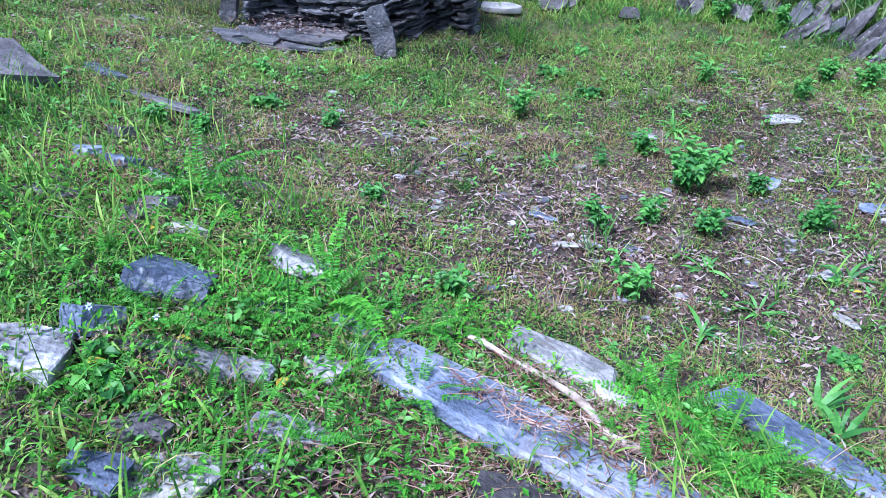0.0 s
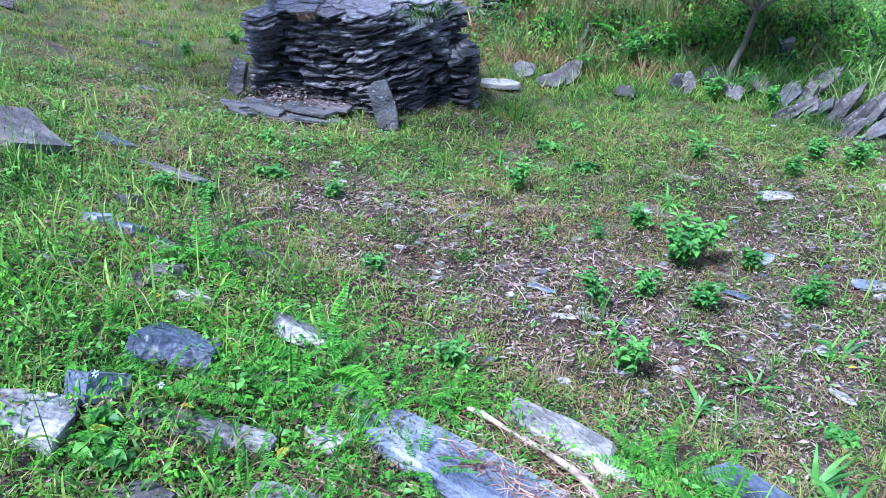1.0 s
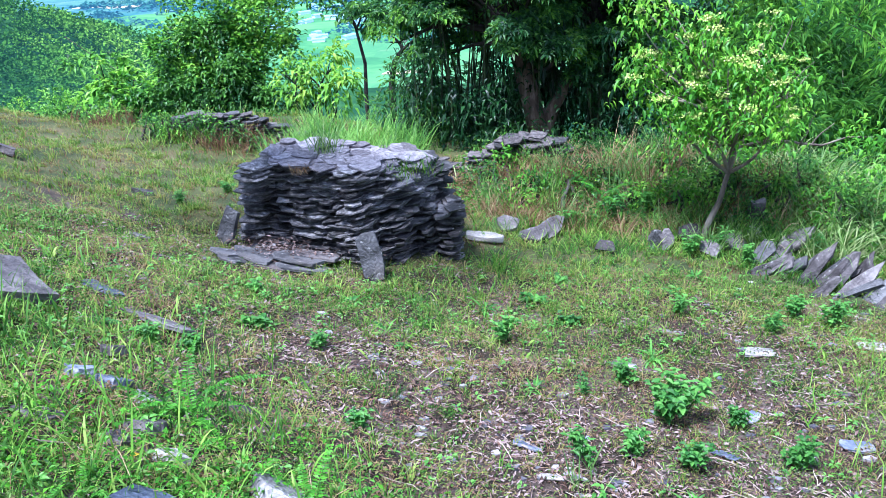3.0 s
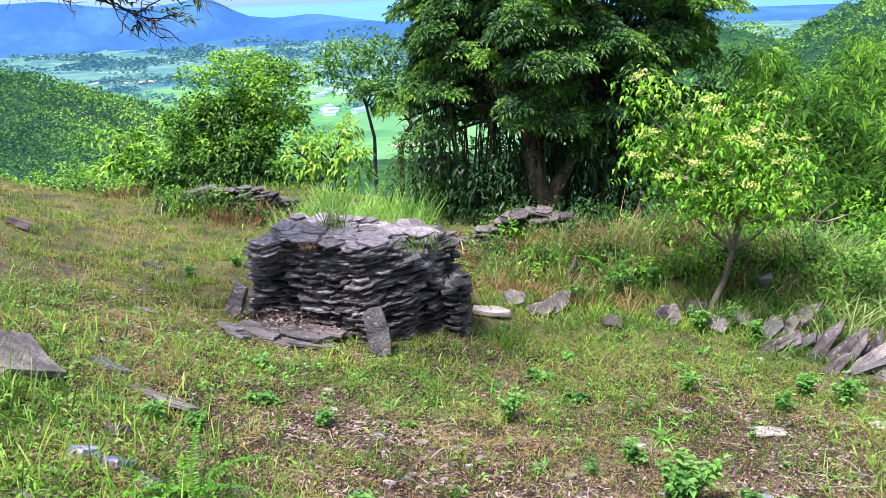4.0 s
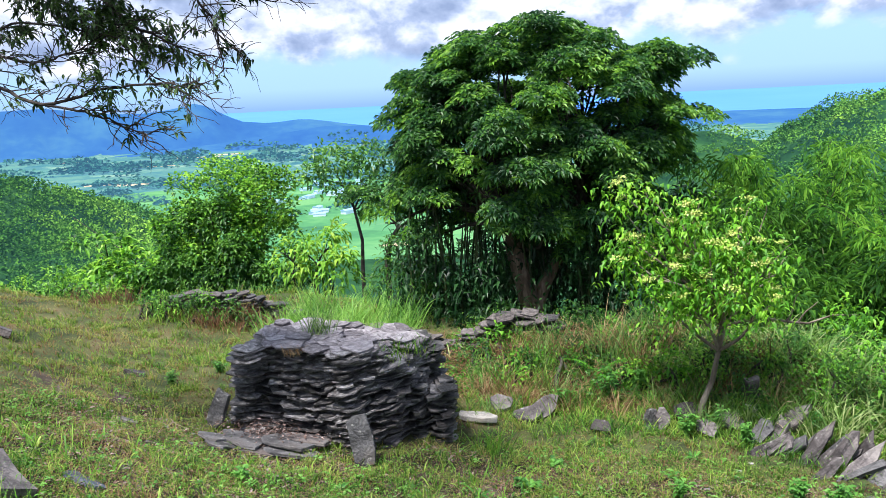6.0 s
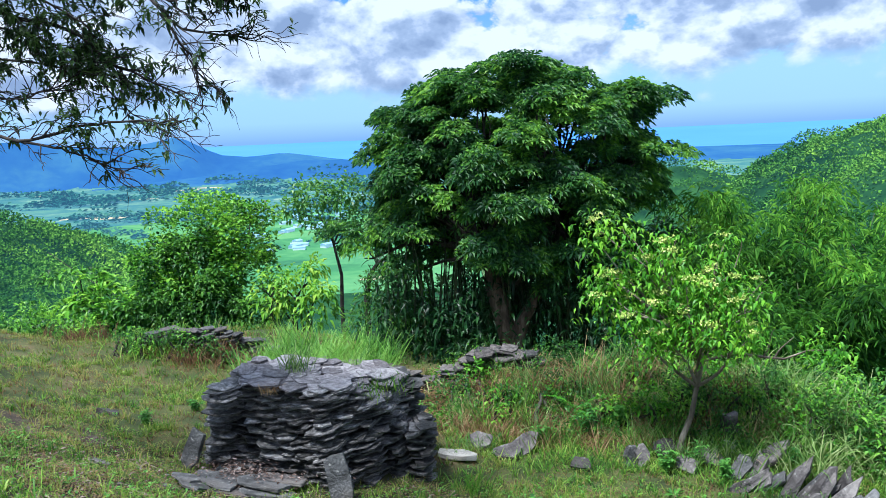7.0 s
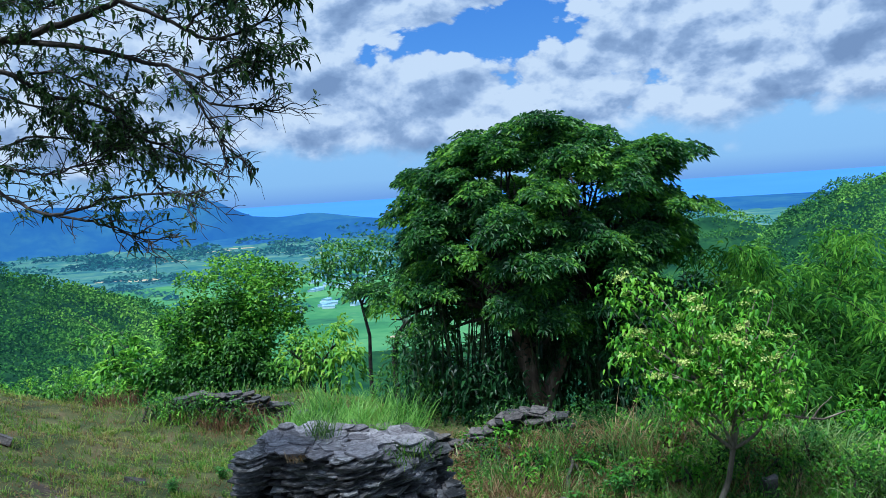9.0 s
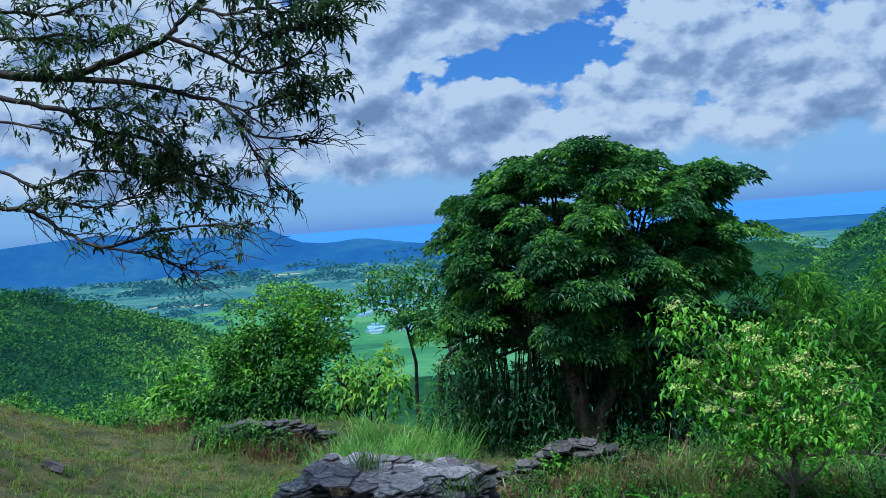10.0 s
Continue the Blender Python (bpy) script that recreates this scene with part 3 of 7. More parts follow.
# ---- slate and stone ----
def ground_tilt(x, y):
    """The turn that lays a flat thing on the ground there."""
    e = 0.08
    gx = float(near_z(x + e, y) - near_z(x - e, y)) / (2 * e)
    gy = float(near_z(x, y + e) - near_z(x, y - e)) / (2 * e)
    return Vector((0, 0, 1)).rotation_difference(Vector((-gx, -gy, 1)).normalized()).to_matrix().to_4x4()


def on_ground(x, y, yaw=0.0, lift=0.0, tilt=(0.0, 0.0)):
    return Matrix.Translation((x, y, float(ground_z(x, y)) + lift)) @ ground_tilt(x, y) @ pose(0, 0, 0, tilt[0], tilt[1], yaw)


def stone(name, label, x, y, size, yaw=0.0, lift=-0.01, tilt=(0, 0), mat=SLAB, seed=0, corners=8, chip=0.22, group="", straight=False):
    ob = link_mesh(name, bar_mesh(name, *size, seed, 0.03) if straight else slate_mesh(name, *size, seed, corners, chip, 0.45), mat)
    ob.matrix_world = on_ground(x, y, yaw, lift, tilt)
    return tagged(ob, label, "stone", group)


CAIRN_RIM = [(-1.62, 5.52), (-1.25, 5.40), (-0.80, 5.32), (-0.50, 5.50), (-0.34, 5.92), (-0.38, 6.24), (-0.9, 6.2), (-1.42, 5.98), (-1.62, 5.76)]


def cairn_top(x, y):
    fall = 0.30 * np.maximum(x + 0.62, 0) + 0.75 * np.clip(x + 0.72, 0, 0.3) * np.clip((5.85 - y) / 0.2, 0, 1)
    return 0.375 - 0.075 * (x + 1.667) - 0.06 * (y - 5.5) - fall + 0.015 * np.sin(x * 6) * np.sin(y * 5)


def build_cairn():
    r = np.random.default_rng(11)
    mid = np.mean(CAIRN_RIM, axis=0)
    base_z = float(near_z(*mid))
    ob = thing("slate_cairn", pose(mid[0], mid[1], base_z), "chest-wide heap of dark split slate plates stacked dry in rough courses", "cairn")
    inv = ob.matrix_world.inverted()
    kinds = [slate_mesh("slate_plate", 1.0, 1.0, 1.0, 100 + i, int(6 + i % 4), 0.17, 0.35) for i in range(14)]
    tops = [slate_mesh("top_plate", 1.0, 1.0, 1.0, 130 + i, int(6 + i % 3), 0.24, 0.3) for i in range(8)]
    rim = np.array(CAIRN_RIM + CAIRN_RIM[:1])
    seg = np.linalg.norm(np.diff(rim, axis=0), axis=1)
    run = np.concatenate([[0], np.cumsum(seg)])
    spots = []
    courses = 44
    for k in range(courses):
        h = (k + 0.5) / courses
        s = r.uniform(0, 0.1)
        while s < run[-1]:
            w = r.uniform(0.08, 0.25)
            q = np.array([np.interp(s + w / 2, run, rim[:, 0]), np.interp(s + w / 2, run, rim[:, 1])])
            q2 = np.array([np.interp(s + w / 2 + 0.05, run, rim[:, 0]), np.interp(s + w / 2 + 0.05, run, rim[:, 1])])
            t = unit(q2 - q + 1e-6)
            inward = np.array([-t[1], t[0]])
            inward = inward if np.dot(mid - q, inward) > 0 else -inward
            s += w * 0.82
            # the flanks lean out towards the foot, the nose juts out above a hollow, and no two plates end flush
            flank = 0.15 * (1 - h) ** 1.5 * smooth((-q[0] - 1.3) / 0.3)
            nose = 0.05 * math.exp(-((q[0] + 0.78) / 0.22) ** 2) * math.sin(min(1.0, h * 1.3) * math.pi)
            bulge = flank + nose - 0.02 * h - 0.045 * math.exp(-((q[0] + 1.08) / 0.12) ** 2) * h + 0.014 * math.sin(k * 2.1 + q[0] * 3) + r.normal(0, 0.020) - 0.035 * (r.random() < 0.13)
            depth = r.uniform(0.18, 0.30)
            c = q + inward * (depth * 0.5 - bulge)
            lo, hi = float(near_z(*c)) - 0.03, float(cairn_top(*c)) - 0.012
            # courses sag into the hollow and climb again under the nose
            dip = math.exp(-((q[0] + 1.06) / 0.34) ** 2) * math.sin(h * math.pi)
            z = lo + (hi - lo) * h - 0.085 * dip + r.normal(0, 0.004)
            yaw = math.atan2(t[1], t[0]) + r.normal(0, 0.16)
            lean = 27 * (q[0] + 1.06) / 0.34 * dip
            spots.append((c[0], c[1], z, w * r.uniform(1.0, 1.3), depth, r.uniform(0.006, 0.015), yaw, r.normal(3, 3.0), -lean + r.normal(0, 3.0), 0))
    # the small stack that stands lower against the broken corner
    for k in range(19):
        for j in range(4):
            spots.append((-0.34 + 0.17 * (j % 2 - 0.5) + r.normal(0, 0.02), 5.78 + 0.15 * (j // 2 - 0.5) + r.normal(0, 0.02), -0.47 + 0.024 * k, r.uniform(0.12, 0.20), r.uniform(0.12, 0.18), r.uniform(0.010, 0.021), r.uniform(0, 6.3), r.normal(2, 4), r.normal(-3, 4), 0))
    for k in range(150):
        x, y = r.uniform(-1.50, -0.46), r.uniform(5.46, 6.16)
        if abs(y - (5.80 + 0.22 * (x + 1.0))) > 0.34:
            continue
        spots.append((x, y, float(cairn_top(x, y)) + r.uniform(-0.02, 0.024), r.uniform(0.13, 0.27), r.uniform(0.11, 0.20), r.uniform(0.009, 0.016), r.uniform(0, 6.3), 3 + r.normal(0, 3), 4 + r.normal(0, 3) + 12 * (x > -0.66), 1))
    rest = []
    front = sorted(spots, key=lambda p: p[1] - 0.6 * max(p[2], 0))
    for i, (x, y, z, sx, sy, sz, yaw, rx, ry, top) in enumerate(front):
        m = Matrix.Translation((x, y, z)) @ pose(0, 0, 0, rx, ry, 0) @ pose(0, 0, 0, 0, 0, math.degrees(yaw)) @ Matrix.Diagonal((sx, sy, sz, 1))
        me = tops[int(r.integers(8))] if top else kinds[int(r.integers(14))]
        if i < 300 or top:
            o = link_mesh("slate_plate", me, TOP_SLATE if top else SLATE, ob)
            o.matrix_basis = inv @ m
        else:
            rest.append((me, inv @ m))
    pieces = []
    for me, m in rest:
        co = np.empty(len(me.vertices) * 3, dtype=np.float32)
        me.vertices.foreach_get("co", co)
        a = np.array(m)
        v = co.reshape(-1, 3) @ a[:3, :3].T + a[:3, 3]
        fs = [[list(p.vertices) for p in me.polygons if len(p.vertices) == k] for k in (4, 3)]
        pieces.append((v, [np.array(f) for f in fs if f]))
    v, f = joined(pieces)
    tagged(link_mesh("rubble", mesh_of("rubble", v, f), SLATE, ob), kind="stuff")
    # packed rubble inside
    bm = bmesh.new()
    lower = [bm.verts.new(inv @ Vector((mid[0] + (x - mid[0]) * 0.80, mid[1] + (y - mid[1]) * 0.7, float(near_z(x, y)) - 0.08))) for x, y in CAIRN_RIM]
    upper = [bm.verts.new(inv @ Vector((mid[0] + (x - mid[0]) * 0.74, mid[1] + (y - mid[1]) * 0.66, float(cairn_top(x, y)) - 0.06))) for x, y in CAIRN_RIM]
    bm.faces.new(upper)
    n = len(lower)
    for i in range(n):
        bm.faces.new((lower[i], lower[(i + 1) % n], upper[(i + 1) % n], upper[i]))
    part("rubble_core", bm, SLATE, ob)


build_cairn()

# slates that lean on and lie before the cairn
lean = link_mesh("leaning_slate", slate_mesh("leaning_slate", 0.165, 0.36, 0.028, 8, 12, 0.05), FLECKED_SLATE)
lean.matrix_world = Matrix.Translation((-0.70, 5.20, -0.19)) @ pose(0, 0, 0, 72, -11, 10)
tagged(lean, "dark slate slab with pale flecks leaning upright on the cairn", "stone")
lean = link_mesh("leaning_slate", slate_mesh("leaning_slate", 0.125, 0.30, 0.04, 6, 9, 0.08), FLECKED_SLATE)
lean.matrix_world = Matrix.Translation((-1.70, 5.32, -0.04)) @ pose(0, 0, 0, 78, 16, -8)
tagged(lean, "narrow upright slate post beside the cairn's corner", "stone")
for i, (x, y, sx, sy, sz, yaw, lift, mat) in enumerate([(-1.18, 5.16, 0.40, 0.25, 0.022, 12, 0.055, FLECKED_SLATE), (-1.46, 5.12, 0.34, 0.22, 0.018, -18, 0.05, FLECKED_SLATE), (-1.64, 5.05, 0.20, 0.14, 0.016, 20, 0.04, FLECKED_SLATE),
                                                 (-1.32, 5.05, 0.34, 0.18, 0.018, 8, 0.025, BROWN_STONE), (-1.57, 4.99, 0.22, 0.13, 0.016, -30, 0.02, FLECKED_SLATE), (-1.13, 5.06, 0.34, 0.14, 0.02, 14, 0.015, FLECKED_SLATE), (-1.42, 5.30, 0.24, 0.14, 0.02, 40, 0.03, BROWN_STONE), (-1.08, 5.24, 0.26, 0.16, 0.02, 5, 0.07, BROWN_STONE)]):
    stone("fallen_slate", "flat slate plate lying before the cairn", x, y, (sx * 1.15, sy * 1.3, sz), yaw, lift, mat=mat, seed=20 + i, group="slates at the foot of the cairn")

# slabs and stones set in the bank of the terrace
stone("slate_slab", "large smooth blue-grey slate slab sunk in the bank", 0.43, 1.97, (0.98, 0.25, 0.04), -21, 0.0, (0, 0), SLAB, 31, 12, 0.10, straight=True)
stone("slate_slab", "pale split slate slab lying in the grass", 0.49, 2.34, (0.36, 0.14, 0.05), -16, 0.0, (4, 0), PALE_STONE, 32, 10, 0.15, straight=True)
stone("slate_slab", "pale split slate slab lying in the grass", 0.62, 2.24, (0.17, 0.10, 0.04), -38, 0.0, (0, 3), PALE_STONE, 37, 9, 0.2)
stone("slate_slab", "long blue-grey slate slab edged by ferns", 1.18, 2.25, (0.62, 0.17, 0.04), -36, 0.0, (0, 0), SLAB, 33, 11, 0.10, straight=True)
stone("slate_slab", "thin slate ledge under the large slab", 0.30, 1.93, (0.30, 0.08, 0.03), -20, -0.03, (0, 0), SLATE, 34, 9, 0.2)
NAMES = {SLATE.name: "dark slate stone half sunk in the grass", SLAB.name: "blue-grey slate stone half sunk in the grass", PALE_STONE.name: "pale weathered flat stone on the ground", BROWN_STONE.name: "brown-grey weathered stone in the grass"}


def rock(seed, x, y, sx, sy, sz, yaw, lift, tilt, mat, corners):
    stone("stone", NAMES[mat.name], x, y, (sx, sy, sz * 0.6), yaw, lift * 0.8, tilt, mat, 50 + seed, corners, 0.2, "loose stones")


rock(0, -0.48, 2.13, 0.25, 0.19, 0.12, 20, -0.02, (-14, 5), SLAB, 6)
rock(1, -0.54, 1.90, 0.13, 0.12, 0.11, 70, -0.02, (-20, 20), SLAB, 5)
rock(2, -0.60, 1.77, 0.24, 0.16, 0.09, 10, -0.03, (0, 0), SLATE, 7)
rock(3, -0.33, 1.90, 0.40, 0.09, 0.07, 6, -0.03, (-6, 0), SLATE, 8)
rock(4, -0.04, 1.99, 0.13, 0.11, 0.06, 30, -0.01, (-10, 0), PALE_STONE, 6)
rock(5, -0.05, 1.76, 0.23, 0.11, 0.06, 8, -0.02, (0, 0), SLATE, 7)
rock(6, -0.32, 1.55, 0.15, 0.10, 0.05, -15, 0.0, (0, 0), SLAB, 6)
rock(7, -0.20, 1.59, 0.22, 0.14, 0.03, 30, 0.0, (0, 0), PALE_STONE, 8)
rock(8, -0.31, 1.67, 0.15, 0.08, 0.05, 20, -0.01, (0, 0), BROWN_STONE, 7)
rock(9, -0.57, 2.42, 0.11, 0.09, 0.05, 0, -0.01, (-10, 0), PALE_STONE, 6)
rock(10, -0.70, 2.51, 0.15, 0.10, 0.07, 40, -0.01, (-15, 0), BROWN_STONE, 6)
rock(11, -0.73, 2.42, 0.10, 0.09, 0.06, 0, -0.01, (-10, 10), BROWN_STONE, 6)
rock(12, -0.95, 2.75, 0.14, 0.11, 0.06, 20, 0.0, (-15, 0), SLAB, 6)
rock(13, -1.04, 2.74, 0.12, 0.09, 0.06, 50, 0.0, (-15, 0), SLAB, 6)
rock(14, -0.83, 2.72, 0.10, 0.10, 0.06, 0, 0.0, (-20, 10), SLATE, 5)
rock(15, -1.72, 3.28, 0.52, 0.34, 0.15, -25, -0.04, (-8, 6), BROWN_STONE, 8)
rock(16, -1.24, 3.53, 0.36, 0.10, 0.03, 4, 0.03, (0, 0), BROWN_STONE, 8)
rock(17, -1.56, 3.68, 0.22, 0.10, 0.03, -5, 0.0, (0, 0), SLAB, 8)
rock(18, -0.26, 2.41, 0.24, 0.16, 0.08, -15, -0.01, (-12, 0), SLATE, 7)
rock(19, -0.22, 2.18, 0.17, 0.07, 0.04, -5, -0.01, (0, 0), SLAB, 7)
rock(20, -0.05, 2.20, 0.18, 0.09, 0.03, -10, 0.0, (0, 0), SLAB, 8)
rock(21, 0.02, 2.36, 0.09, 0.05, 0.02, 10, 0.0, (0, 0), SLAB, 6)
rock(22, 0.42, 1.75, 0.24, 0.11, 0.04, 0, 0.0, (0, 0), BROWN_STONE, 7)
rock(23, -0.62, 2.95, 0.12, 0.06, 0.04, 15, 0.0, (0, 0), BROWN_STONE, 6)
rock(24, -1.12, 3.05, 0.14, 0.06, 0.06, 60, 0.0, (-20, 0), BROWN_STONE, 6)
rock(25, -0.98, 2.45, 0.15, 0.10, 0.04, 0, -0.01, (0, 0), BROWN_STONE, 7)
rock(26, 0.38, 3.47, 0.17, 0.07, 0.012, -10, 0.012, (0, 0), SLAB, 7)
rock(27, 0.48, 3.25, 0.13, 0.05, 0.012, 20, 0.012, (0, 0), PALE_STONE, 7)
rock(28, 0.86, 4.47, 0.16, 0.08, 0.015, 0, 0.01, (0, 0), PALE_STONE, 7)
rock(29, 1.64, 4.78, 0.22, 0.12, 0.02, 15, 0.008, (0, 0), PALE_STONE, 8)
rock(30, 1.45, 4.10, 0.18, 0.09, 0.015, 40, 0.01, (0, 0), SLAB, 7)
rock(31, 1.9, 3.95, 0.2, 0.1, 0.02, 10, 0.01, (0, 0), SLAB, 7)
rock(32, 1.25, 3.7, 0.14, 0.06, 0.012, -25, 0.01, (0, 0), SLAB, 7)
rock(33, 2.35, 4.95, 0.30, 0.12, 0.02, 5, 0.01, (0, 0), PALE_STONE, 8)
rock(34, 1.55, 3.35, 0.15, 0.07, 0.012, 35, 0.01, (0, 0), PALE_STONE, 7)
rock(35, 1.52, 3.05, 0.13, 0.06, 0.012, -35, 0.01, (0, 0), PALE_STONE, 7)
rock(36, -2.75, 6.05, 0.20, 0.12, 0.07, 10, 0.0, (0, 0), BROWN_STONE, 7)
rock(37, -2.15, 4.95, 0.16, 0.09, 0.03, 10, 0.0, (0, 0), BROWN_STONE, 7)
rock(38, -3.9, 6.1, 0.22, 0.12, 0.10, 20, 0.0, (0, 0), BROWN_STONE, 7)

# stones at the foot of the bank behind the yard
stone("stone", "pale flat slate plate at the foot of the bank", -0.06, 6.12, (0.34, 0.16, 0.04), 4, 0.02, (0, 0), PALE_STONE, 120, 8, 0.15)
for i, (x, y, sx, sy, sz, yaw, rx, ry, lift, mat) in enumerate([
        (0.42, 6.42, 0.38, 0.16, 0.04, 42, 40, -24, 0.04, BROWN_STONE), (0.30, 6.30, 0.26, 0.16, 0.04, 30, 24, -10, 0.02, BROWN_STONE), (0.10, 6.42, 0.20, 0.16, 0.05, 0, 30, 0, 0.03, BROWN_STONE),
        (0.84, 6.20, 0.18, 0.12, 0.06, 0, 30, 0, 0.0, BROWN_STONE), (1.20, 6.27, 0.13, 0.20, 0.05, 30, 60, 20, 0.05, SLATE), (1.30, 6.28, 0.12, 0.20, 0.05, 10, 55, -15, 0.05, BROWN_STONE),
        (1.46, 6.40, 0.22, 0.16, 0.07, 20, 40, 0, 0.03, BROWN_STONE), (1.60, 6.20, 0.18, 0.15, 0.07, -20, 35, 10, 0.0, BROWN_STONE), (1.78, 6.35, 0.25, 0.18, 0.06, 0, 30, 10, 0.0, BROWN_STONE),
        (1.97, 6.55, 0.15, 0.30, 0.06, 5, 75, 5, 0.14, BROWN_STONE), (1.95, 6.45, 0.12, 0.16, 0.06, 15, 60, 0, 0.03, SLATE), (1.82, 7.35, 0.30, 0.18, 0.06, 0, 30, 0, 0.03, BROWN_STONE)]):
    stone("bank_stone", "weathered slate stone set on edge in the weedy bank", x, y, (sx, sy, sz), yaw, lift, (rx, ry), mat, 130 + i, 8, 0.2, "stones along the bank")
for i, t in enumerate(np.linspace(0, 1, 26)):
    r = np.random.default_rng(400 + i)
    x, y = 1.92 + 1.05 * t + r.normal(0, 0.03), 6.20 - 0.62 * t + r.normal(0, 0.10)
    o = link_mesh("tilted_slate", bar_mesh("tilted_slate", r.uniform(0.34, 0.56), r.uniform(0.06, 0.13), r.uniform(0.025, 0.055), 150 + i), (BROWN_STONE, FLECKED_SLATE, BROWN_STONE)[i % 3])
    o.matrix_world = Matrix.Translation((x, y, float(ground_z(x, y)) - 0.03 + r.uniform(0, 0.05))) @ pose(0, 0, 0, 0, 0, r.uniform(5, 35)) @ pose(0, 0, 0, 0, -r.uniform(18, 40), 0) @ pose(0, 0, 0, r.uniform(10, 60), 0, 0)
    tagged(o, "thick grey slate slab tilted in a row of stones", "stone", "row of tilted slates")


def build_wall(name, label, a, b, height, thick, seed, sunk=0.02, even=0.0):
    """A low dry-stone wall of slate courses from a to b."""
    r = np.random.default_rng(seed)
    a, b = np.array(a), np.array(b)
    n = unit(b - a)
    long = float(np.linalg.norm(b - a))
    z0 = float(near_z(*((a + b) / 2)))
    ob = thing(name, pose(a[0], a[1], z0), label, "wall")
    inv = ob.matrix_world.inverted()
    kinds = [slate_mesh("slate_plate", 1.0, 1.0, 1.0, seed * 10 + i, 6 + i % 3, 0.22, 0.4) for i in range(8)]
    courses = int(height / 0.021)
    for k in range(courses):
        s = r.uniform(0, 0.1)
        while s < long:
            w = r.uniform(0.08, 0.24)
            # the broken ends stand lower
            if k / courses < 0.45 + even + (0.75 - even) * math.sin(min(max((s + w / 2) / long, 0.05), 0.95) * math.pi) + r.uniform(-0.3, 0.05):
                c = a + n * (s + w / 2) + np.array([-n[1], n[0]]) * r.normal(0, 0.05)
                z = float(near_z(*c)) + k * 0.021 - sunk
                m = Matrix.Translation((c[0], c[1], z)) @ pose(0, 0, 0, r.normal(2, 5), r.normal(0, 5), math.degrees(math.atan2(n[1], n[0])) + r.normal(0, 12)) @ Matrix.Diagonal((w * 1.15, thick * r.uniform(0.8, 1.2), r.uniform(0.010, 0.020), 1))
                o = link_mesh("slate_plate", kinds[int(r.integers(8))], FLECKED_SLATE if r.random() < 0.4 else BROWN_STONE, ob)
                o.matrix_basis = inv @ m
            s += w * 0.92
    return ob


build_wall("ruined_wall", "low ruined slate wall overgrown with dry grass", (-3.62, 8.12), (-2.20, 8.30), 0.34, 0.2, 61, 0.05, 0.2)
build_wall("ruined_wall", "low broken wall of flat slates on the bank", (-1.75, 7.95), (-0.45, 7.72), 0.26, 0.22, 62, 0.06, 0.2)
build_wall("ruined_wall", "low broken wall of flat slates on the bank", (-0.40, 7.66), (0.42, 7.56), 0.24, 0.24, 63, 0.05, 0.4)


# ---- trees and bushes ----
def local(ob, v):
    return np.asarray(v) - np.array(ob.matrix_world.translation)


def long_blades(base, way, length, width, droop=0.6, n_seg=5):
    """Long arching blades of several segments: they start along way and bow down by droop."""
    base, way = np.asarray(base, float), unit(way)
    n = len(base)
    length, width, droop = (np.broadcast_to(q, n)[:, None] for q in (length, width, droop))
    side = unit(np.cross(way, [0.0, 0.0, 1.0]) + RNG.normal(0, 0.25, (n, 3)))
    rows = []
    for k in range(n_seg + 1):
        t = k / n_seg
        c = base + way * length * t - np.array([0, 0, 1.0]) * length * droop * t * t * 0.75
        w = width * (0.55 + 0.9 * t if t < 0.4 else max(0.0, 1.0 - t) * 1.52 + 0.02) * 0.5
        rows += [c + side * w, c - side * w]
    v = np.stack(rows, 1)
    m = 2 * (n_seg + 1)
    k = (np.arange(n) * m)[:, None]
    f = np.concatenate([k + np.array([[2 * i, 2 * i + 1, 2 * i + 3, 2 * i + 2]]) for i in range(n_seg)])
    return v.reshape(-1, 3), [f]


def shell(centre, radii, n, inner=0.72, low=-0.35):
    """Random places in the outer shell of a lumpy ellipsoid, and the way out of it there."""
    d = unit(RNG.normal(0, 1, (n * 3, 3)))
    d = d[d[:, 2] > low][:n]
    rr = RNG.uniform(inner, 1.0, (len(d), 1)) * (1 + 0.14 * np.sin(d[:, :1] * 7 + d[:, 2:] * 5) * np.sin(d[:, 1:2] * 8))
    return np.asarray(centre) + d * rr * np.asarray(radii), d


def rosettes(tips, axes, count, length, width, spread=1.1, droop=0.5):
    """Whorls of leaflets round shoot tips."""
    n = len(tips)
    axes = unit(axes)
    u = unit(np.cross(axes, [0.31, 0.2, 0.93]) + 1e-5)
    w = np.cross(axes, u)
    ps, ds, ls = [], [], []
    turn = RNG.uniform(0, 6.3, n)
    for k in range(count):
        a = turn + k * 2 * np.pi / count + RNG.normal(0, 0.15, n)
        d = axes * math.cos(spread) + (u * np.cos(a)[:, None] + w * np.sin(a)[:, None]) * math.sin(spread)
        ps.append(tips + d * length * 0.25)
        ds.append(d)
        ls.append(length * RNG.uniform(0.75, 1.15, n))
    make = small_leaves if n > 400 else leaves
    return make(np.concatenate(ps), np.concatenate(ds), np.concatenate(ls), np.concatenate(ls) * width, droop)


def limbs_mesh(paths, sides=7):
    return joined([tube(p, r, sides) for p, r in paths])


def limb_parts(name, paths, sides, mat, ob, label=""):
    """Every limb a part of its own."""
    for p, r in paths:
        v, f = tube(p, r, sides)
        link_mesh(name, mesh_of(name, local(ob, v), f, True), mat, ob, label)


